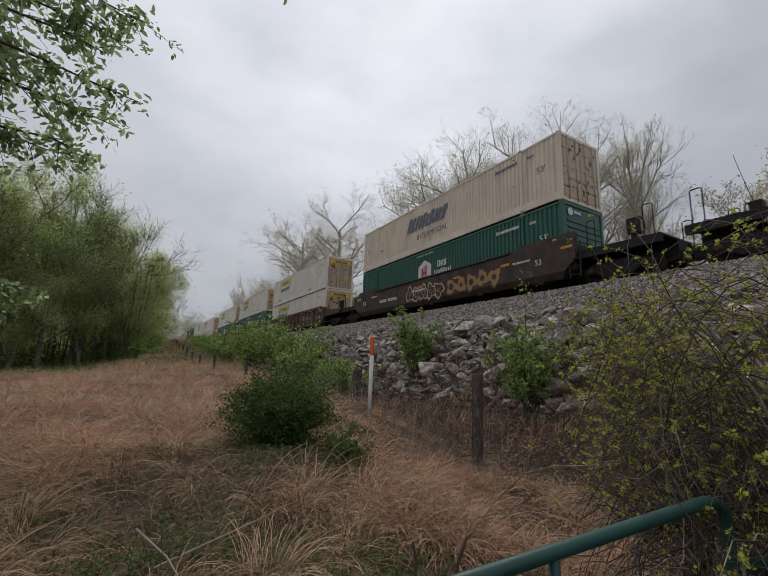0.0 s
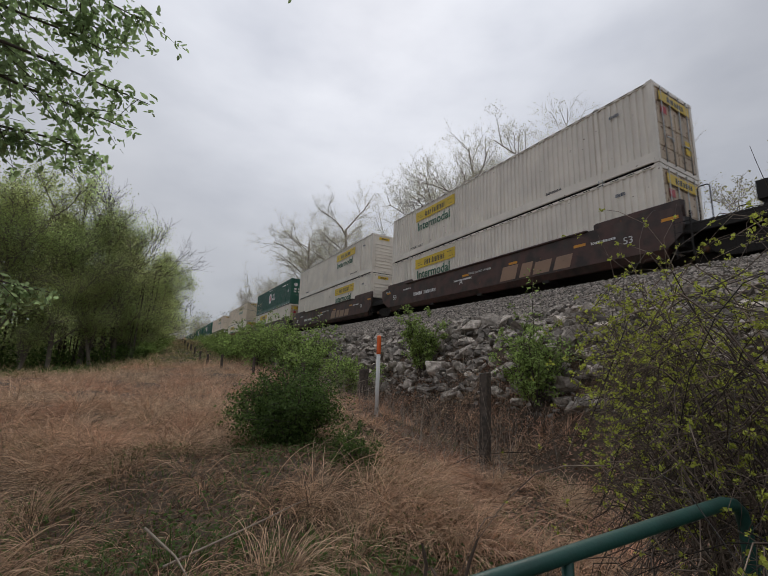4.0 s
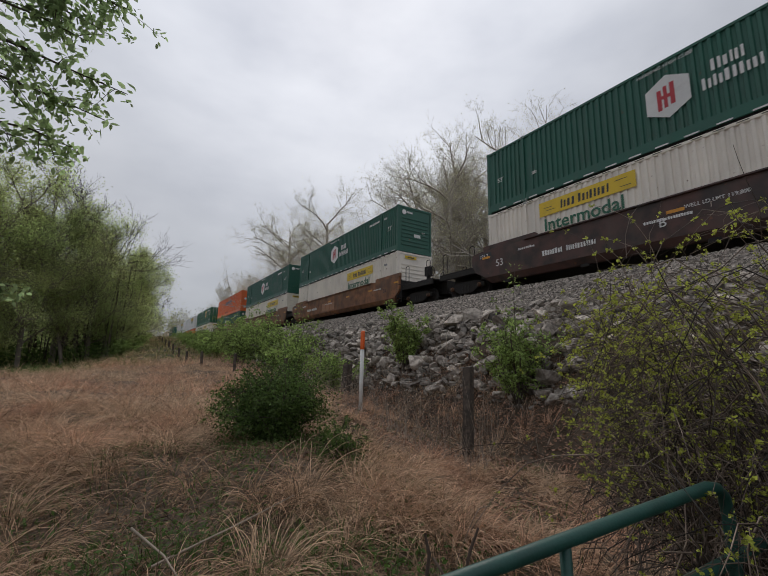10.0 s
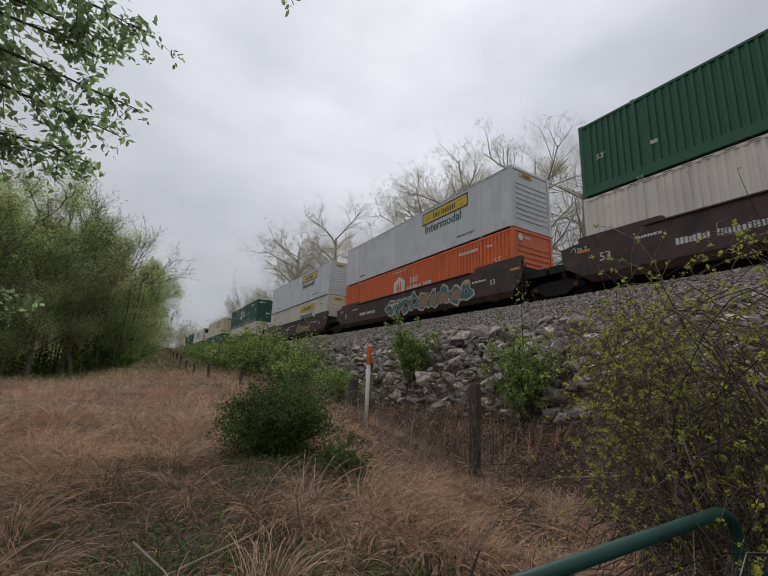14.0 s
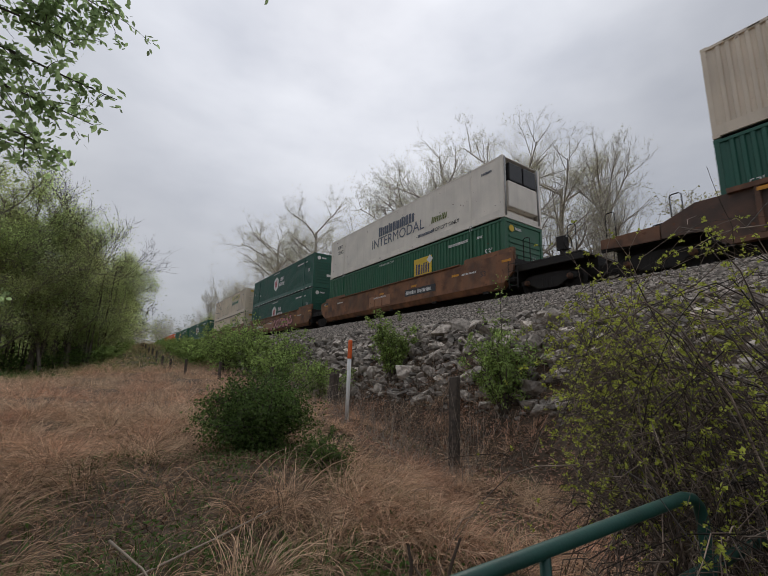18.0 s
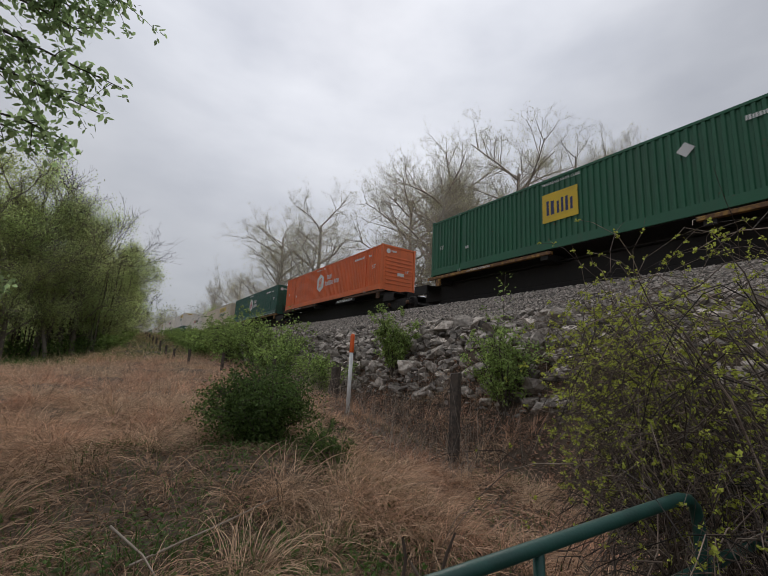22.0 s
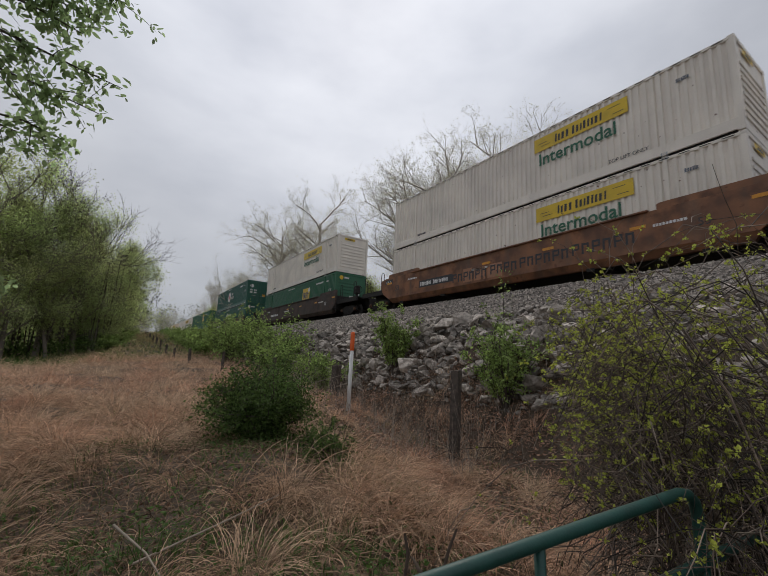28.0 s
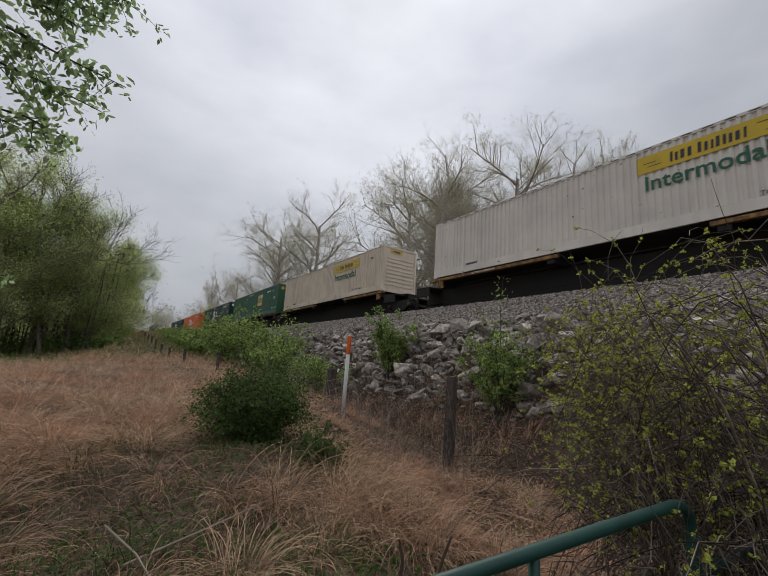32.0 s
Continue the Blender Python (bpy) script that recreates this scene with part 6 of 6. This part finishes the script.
pts = pts + r.normal(0, 0.045, pts.shape)
put("foliage", mesh_from("foliage", *ovate_leaves(pts, 0.080, r, 0.5, 0.35)), LEAFNEAR, near)["kind"] = "stuff"
lay_out(near)


# ---- bushes ----


def bush(name, at, wide, high, leaf, count, leaf_size, seed, label, stems=26, upright=0.5, narrow=0.5, bark=None, group="", loose=0.0):
    """A bush of many forked stems with leaves along them and an uneven outline."""
    r = rng_of(seed)
    ob = thing(name, pose(*at), label, "bush", group)
    paths, radii, anchors = [], [], []
    for n in range(stems):
        a = r.uniform(0, 6.28)
        reach = wide / 2 * math.sqrt(r.uniform(0.02, 1))
        top = high * r.uniform(0.55, 1.05) * (1 - 0.45 * (reach / (wide / 2)) ** 2 * (1 - upright))
        end = np.array([math.cos(a) * reach, math.sin(a) * reach, top])
        t = np.linspace(0, 1, 6)[:, None]
        p = end * np.concatenate([t**1.3, t**1.3, t], 1) + r.normal(0, 0.03 * high, (6, 3)) * t
        paths.append(p)
        radii.append(np.linspace(0.010, 0.003, 6) * (0.6 + high / 2.5))
        for _ in range(7):
            q = r.uniform(0.25, 1)
            s = np.array([np.interp(q, t[:, 0], p[:, c]) for c in range(3)])
            d = unit(np.array([s[0], s[1], 0.25 * high]) + r.normal(0, 0.45 * wide, 3)) * r.uniform(0.12, 0.34) * wide
            tw = np.array([s + d * u + (0, 0, (0.10 if upright > 0.6 else -0.05) * u * u) for u in np.linspace(0, 1, 6)])
            paths.append(tw)
            radii.append(np.linspace(0.004, 0.0015, 6) * (0.6 + high / 2.5))
            anchors += list(tw[2:])
        anchors += list(p[3:])
    put("stemwork", tube_mesh("stemwork", paths, radii, 4), bark or BARKDARK, ob)
    anchors = np.array(anchors)
    pts = anchors[r.integers(0, len(anchors), count)] + r.normal(0, min(0.045, 0.02 + loose) * wide, (count, 3))
    pts[:, 2] = np.maximum(pts[:, 2], 0.02)
    put("foliage", mesh_from("foliage", *leaf_quads(pts, leaf_size, r, narrow, 0.25)), leaf, ob)["kind"] = "stuff"
    return ob


def stand(x, y):
    return (x, y, float(land(x, y)) - 0.03)


bush("honeysuckle_bush", stand(1.76, 5.40), 1.30, 1.02, LEAFDARK, 30000, 0.036, 71, "dense dark green honeysuckle bush in the dry grass", 70, 0.35, 0.6, loose=0.022)
bush("evergreen_shrub", stand(1.98, 3.92), 0.60, 0.55, LEAFDARK, 6000, 0.030, 72, "low feathery green shrub among dry grass tufts", 22, 0.4, 0.35)
bush("sapling", stand(7.72, 10.36), 1.35, 2.2, LEAFMID, 4200, 0.10, 73, "upright leafy green sapling before the rocks", 22, 0.85, 0.5, group="saplings")
bush("sapling", stand(7.33, 5.67), 1.7, 1.9, LEAFMID, 4200, 0.095, 74, "open leafy sapling with a bare leading shoot before the rocks", 26, 0.75, 0.45, group="saplings")
bush("sapling", stand(6.35, 12.8), 1.7, 1.6, LEAFMID, 3800, 0.10, 75, "upright leafy green sapling beside the ditch", 24, 0.7, 0.5, group="saplings")
for n, (x, y, w, h) in enumerate(((7.6, 20.0, 2.8, 2.7), (7.0, 23.5, 2.8, 2.9), (5.4, 22.5, 2.6, 2.6), (6.0, 26.0, 2.8, 2.7), (4.8, 26.0, 1.8, 1.2), (5.0, 31.0, 2.0, 1.3), (5.2, 36.0, 2.0, 1.1), (6.5, 30.0, 2.6, 1.9), (7.0, 37.0, 2.6, 1.6), (7.4, 44.0, 2.6, 1.4), (6.4, 17.6, 2.2, 1.9), (0.0, 36.5, 1.8, 1.3), (0.7, 42.5, 2.0, 1.5), (1.5, 50.0, 2.0, 1.6), (5.6, 42.0, 2.0, 1.0), (5.9, 50.0, 2.4, 1.2))):
    bush("roadside_bush", stand(x, y), w * 1.1, h, LEAFMID, 3000, 0.15, 80 + n, "leafy green bush along the foot of the embankment", 24, 0.6, 0.5, group="bushes along the embankment")
# the tall shoot of the open sapling
shoot = thing("young_shoot", pose(*stand(7.25, 5.6)), "thin bare upright shoot with few leaves before the rocks", "sapling", "saplings")
r = rng_of(77)
put("stemwork", tube_mesh("stemwork", [[(0, 0, 0), (0.02, 0.03, 0.9), (-0.03, 0.0, 1.8), (0.02, 0.05, 2.6), (0.05, 0.02, 3.2)]], [[0.014, 0.012, 0.009, 0.006, 0.003]], 6), BARKDARK, shoot)
hz = r.uniform(1.4, 3.2, 120)
put("foliage", mesh_from("foliage", *leaf_quads(np.stack([r.normal(0, 0.12, 120), r.normal(0, 0.12, 120), hz], -1), 0.07, r, 0.5)), LEAFMID, shoot)["kind"] = "stuff"

# ---- the bramble thicket by the rail ----
bramble = thing("bramble_bush", pose(3.0, 1.3, float(land(3.0, 1.3))), "tangled bramble thicket of arching brown canes with yellow-green buds", "bush")
base = np.array((3.0, 1.3, float(land(3.0, 1.3))))
r = rng_of(91)
canes, crad, buds, fine, frad = [], [], [], [], []


def cane(points, thick, side=5):
    """An arching cane through some places, with side twigs and buds."""
    p = np.array(points, float) - base
    u = np.linspace(0, 1, len(p))
    t = np.linspace(0, 1, 10)
    q = np.stack([np.interp(t, u, p[:, c]) for c in range(3)], -1)
    for _ in range(2):
        q[1:-1] = (q[:-2] + 2 * q[1:-1] + q[2:]) / 4
    q += r.normal(0, 0.018, q.shape)
    canes.append(q)
    crad.append(np.linspace(thick, thick * 0.35, 10))
    for _ in range(side):
        k = r.uniform(0.25, 1) * 9
        i = min(int(k), 8)
        s = q[i] + (q[i + 1] - q[i]) * (k - i)
        d = unit(unit(q[i + 1] - q[i]) * 0.6 + r.normal(0, 0.6, 3)) * r.uniform(0.15, 0.5)
        w = np.array([s + d * v + (0, 0, 0.05 * math.sin(3 * v) - 0.06 * v * v) + r.normal(0, 0.008, 3) for v in np.linspace(0, 1, 5)])
        fine.append(w)
        frad.append(np.linspace(thick * 0.5, thick * 0.2, 5))
        buds.extend(w[1:])
    buds.extend(q[4:])


def around(bearing, reach, z):
    return (reach * math.sin(bearing), reach * math.cos(bearing), z)


def crest(bearing):
    """How high the thicket stands, lower towards its open edge."""
    return float(np.interp(math.degrees(bearing), [55, 60, 68, 80, 100], [1.2, 1.55, 2.0, 2.2, 2.3]))


for n in range(330):
    b0 = math.radians(58 + 42 * r.uniform(0.15, 1) ** 0.7)
    d0 = 1.7 + 2.5 * r.uniform(0, 1) ** 1.1
    swing = math.radians(r.uniform(18, 46)) * (-1 if r.uniform() < 0.82 else 0.7)
    b1 = max(b0 + swing, math.radians(r.uniform(58, 65)))
    d1 = max(1.9, d0 + r.normal(0, 0.4))
    x0, y0, _ = around(b0, d0, 0)
    g = float(land(x0, y0))
    top = g + (crest((b0 + b1) / 2) - g) * r.uniform(0.45, 1.05)
    mid = (b0 + b1) / 2
    cane([around(b0, d0, g), around(b0 * 0.68 + b1 * 0.32, d0 + 0.1, g + (top - g) * 0.62), around(b0 * 0.42 + b1 * 0.58, (d0 + d1) / 2, top), around(b0 * 0.2 + b1 * 0.8, d1, top - r.uniform(0.0, 0.25) * (top - g)), around(b1, d1, top - r.uniform(0.05, 0.38) * (top - g))], r.uniform(0.0024, 0.0058), 6)
for n in range(150):
    b0 = math.radians(r.uniform(68, 94))
    d0, z0 = r.uniform(2.0, 4.2), r.uniform(0.2, 1.3)
    b1 = max(b0 - math.radians(r.uniform(12, 35)), math.radians(r.uniform(61, 66)))
    cane([around(b0, d0, z0), around(b0 * 0.6 + b1 * 0.4, d0 + 0.1, z0 + r.uniform(0.0, 0.35)), around(b1, d0 + r.normal(0, 0.3), z0 - r.uniform(0, 0.3))], r.uniform(0.004, 0.008), 4)
cane([(3.9, 0.5, 0.8), (3.84, 0.65, 1.97), (3.55, 0.75, 2.15), (3.1, 1.0, 2.26), (2.86, 1.12, 2.21), (2.52, 1.31, 2.15)], 0.0045, 3)
cane([(4.2, 0.5, 1.6), (3.93, 0.56, 2.65), (3.59, 0.72, 2.43), (3.34, 0.85, 2.38), (3.1, 1.0, 2.26)], 0.0035, 3)
cane([(3.4, 0.8, 0.8), (3.0, 0.79, 1.95), (2.6, 1.1, 2.0), (2.4, 1.5, 1.8)], 0.004, 7)
cane([(3.2, 0.3, 0.9), (2.9, 0.42, 2.3), (2.7, 0.6, 2.42), (2.5, 0.7, 2.32)], 0.003, 6)
cane([(2.6, 0.5, 0.2), (2.2, 0.75, 1.0), (1.7, 0.95, 1.22), (1.4, 1.1, 1.15), (1.15, 1.2, 0.95)], 0.005, 4)
for n in range(48):
    x, y = r.uniform(1.5, 2.5), r.uniform(0.15, 0.75)
    cane([(x + 0.5, y + 0.15, 0.1), (x + 0.2, y + 0.05, 0.75), (x - 0.1, y, r.uniform(0.9, 1.3)), (max(x - 0.4, 1.3), max(y + r.uniform(-0.1, 0.2), 0.3), r.uniform(0.8, 1.4))], r.uniform(0.003, 0.006), 5)
for n in range(60):
    b0 = math.radians(r.uniform(78, 92))
    d0, z0 = r.uniform(1.35, 2.0), r.uniform(0.0, 1.2)
    b1 = max(b0 - math.radians(r.uniform(4, 14)), math.radians(r.uniform(70, 74)))
    cane([around(b0, d0, z0), around(b0 * 0.7 + b1 * 0.3, d0, z0 + 0.25), around(b0 * 0.35 + b1 * 0.65, d0 + 0.03, z0 + r.uniform(0.2, 0.5)), around(b1, d0 + r.normal(0, 0.1), z0 + r.uniform(0.0, 0.5))], r.uniform(0.002, 0.0045), 4)
put("canework", tube_mesh("canework", canes, crad, 4), CANE, bramble)
put("twigwork", tube_mesh("twigwork", fine, frad, 3), CANE, bramble)
buds = np.array(buds)
sel = buds[r.uniform(0, 1, len(buds)) < 0.52 * np.clip((buds[:, 2] - 0.6) / 1.3, 0.06, 1) ** 1.2]
near = np.linalg.norm((sel + base)[:, :2], axis=1) < 2.1
near_buds, far_buds = np.repeat(sel[near], 7, 0), np.repeat(sel[~near], 9, 0)
near_buds = near_buds + r.normal(0, 0.004, near_buds.shape)
far_buds = far_buds + r.normal(0, 0.0055, far_buds.shape)
put("foliage", mesh_from("foliage", *joined([leaf_quads(near_buds, 0.012, r, 0.85), leaf_quads(far_buds, 0.0155, r, 0.85)])), LEAFBUD, bramble)["kind"] = "stuff"
lay_out(bramble)

# ---- dead stalks, sticks and fallen wood ----
n = 1300
x, y = r.uniform(3.2, 8.0, n), r.uniform(4.6, 13, n)
p0 = on_land(x, y, -0.02)
d = r.normal(0, 0.45, (n, 3)) + (0, 0, 1)
h = (r.uniform(0.25, 1.0, n) * np.interp(x, [3.2, 5.0, 7.0], [0.5, 0.8, 1.0]))[:, None]
stalk = np.stack([p0 + d * h * u + r.normal(0, 0.02, (n, 3)) * u for u in (0, 0.35, 0.7, 1.0)], 1)
stuff("dead_stalks", tubes(stalk, np.full((n, 4), 0.0045) * r.uniform(0.6, 1.3, (n, 1)) * (1, 0.9, 0.7, 0.3), 3), DEADWOOD, "thin bleached dead weed stalks beside the ditch", "weeds")
for n, (a, b, c) in enumerate((((4.4, 9.4, 0.9), (5.2, 9.2, 1.12), (6.0, 9.1, 1.0)), ((4.8, 9.0, 0.8), (5.6, 9.3, 0.95), (6.3, 9.2, 0.85)), ((0.1, 2.75, 0.66), (0.25, 2.55, 0.56), (0.35, 2.3, 0.45)), ((0.2, 2.6, 0.5), (0.7, 2.7, 0.58), (1.1, 2.9, 0.6)))):
    st = thing("fallen_branch", pose(*a), "bleached fallen branch lying in the weeds", "branch", "fallen branches")
    put("stick", tube_mesh("stick", [[(0, 0, 0), tuple(np.array(b) - a), tuple(np.array(c) - a)]], [[0.007, 0.005, 0.003]], 7), DEADWOOD, st)
    lay_out(st)

# ---- posts, marker and fence ----


def fence_post(x, y, high, wide, seed, label):
    r = rng_of(seed)
    me = boxes("post_%d" % seed, (-wide / 2, wide / 2, -wide * 0.42, wide * 0.42, -0.3, high * 0.33), (-wide / 2, wide / 2, -wide * 0.42, wide * 0.42, high * 0.33, high), bevel=0.018)
    bm = bmesh.new()
    bm.from_mesh(me)
    for v in bm.verts:
        v.co += Vector(r.normal(0, 0.006, 3))
        if v.co.z > high * 0.95:
            v.co.z += 0.10 * wide * v.co.x / wide + r.normal(0, 0.01)
    post = thing("fence_post", pose(x, y, float(land(x, y)), r.normal(0, 1.5), r.normal(0, 1.5), r.uniform(10, 60)), label, "fence post", "fence posts")
    part("timber", bm, POSTWOOD, post)
    return post


fence_post(6.13, 6.08, 1.29 - float(land(6.13, 6.08)), 0.20, 1, "squat weathered grey timber fence post by the ditch")
fence_post(5.33, 9.94, 1.32 - float(land(5.33, 9.94)), 0.21, 2, "weathered grey timber fence post behind the marker")
for n, (x, y) in enumerate(((4.7, 13.2), (3.9, 17.0), (3.2, 20.5), (2.95, 24), (2.95, 27.5), (2.95, 31), (2.98, 34.5), (3.0, 38), (3.05, 42), (3.1, 46), (3.2, 50), (3.3, 55), (3.4, 60))):
    fence_post(x, y, 0.95 - 0.012 * y + 0.1, 0.10, 10 + n, "weathered timber post of the old lineside fence")
wire = thing("fence_wire", pose(6.13, 6.08, 0.9), "thin rusty strands of old wire fence", "wire")
for z in (-0.25, 0.1, 0.32):
    put("strand", tube_mesh("strand", [[(0, 0, z), (-0.2, 1.0, z - 0.05), (-0.45, 2.3, z - 0.06), (-0.8, 3.86, z + 0.02), (-0.9, 6.0, z + 0.1), (-1.0, 7.9, z + 0.3)]], [[0.0035] * 6], 4), WIRE, wire)
lay_out(wire)

marker = thing("marker_post", pose(4.72, 8.10, float(land(4.72, 8.10)), 0.4, 0.1, 0), "white plastic cable marker post with an orange cap", "marker post")
mh = 2.12 - float(land(4.72, 8.10))
put("tube", lathe("tube", [(0, -0.2), (0.045, -0.2), (0.045, mh - 0.42), (0, mh - 0.42)], 16), MARKWHITE, marker)
put("cap", lathe("cap", [(0.0, mh - 0.43), (0.049, mh - 0.43), (0.050, mh - 0.40), (0.050, mh - 0.05), (0.044, mh - 0.015), (0.025, mh), (0, mh)], 16), MARKORANGE, marker)

# ---- the green railing by the camera ----
railing = thing("railing", pose(0.90, 0.65, 0.0), "dark green painted steel pipe railing with chipped spots", "railing")


def along(x, z):
    return (x - 0.90, -0.18 * (x - 0.90), z + 0.068 * (x - 0.90))


put("top_rail", tube_mesh("top_rail", [[along(x, 1.15) for x in (0.05, 0.06, 0.5, 1.0, 1.4, 1.50)] + [along(1.545, 1.138), along(1.575, 1.112), along(1.585, 1.07), along(1.585, 0.9), along(1.585, 0.4), along(1.585, -0.3)]], [[0.001] + [0.0178] * 11], 16), PIPEGREEN, railing)
put("middle_rail", tube_mesh("middle_rail", [[along(x, 0.93) for x in (0.05, 0.06, 0.9, 1.9, 3.0, 3.6, 3.61)]], [[0.001] + [0.0178] * 5 + [0.001]], 14), PIPEGREEN, railing)
for x, rad in ((0.90, 0.014), (3.0, 0.022)):
    g = float(land(x, 0.64))
    put("post", rod("post", (0, 0, g - 0.1), (0, 0, 1.145 if x < 2 else 0.93), rad, 12), PIPEGREEN, railing, along(x, 0))
lay_out(railing)
stems = thing("dead_vine", pose(0.6, 0.72, 0.3), "dry dark vine stems clinging to the green railing", "vine")
for q in (((0.64, 0.86, 0.3), (0.63, 0.85, 0.8), (0.62, 0.84, 1.06), (0.625, 0.832, 1.12), (0.612, 0.83, 1.17)), ((0.72, 0.85, 0.3), (0.735, 0.84, 0.8), (0.74, 0.83, 1.05), (0.742, 0.81, 1.11), (0.752, 0.79, 1.165)),
          ((0.71, 0.86, 0.3), (0.705, 0.855, 0.8), (0.70, 0.85, 1.03), (0.685, 0.86, 1.06), (0.668, 0.87, 1.09))):
    q = np.array(q) - (0.6, 0.72, 0.3)
    put("stem", tube_mesh("stem", [q], [[0.0045, 0.0042, 0.004, 0.0045, 0.003]], 6), CANE, stems)
lay_out(stems)



motions()
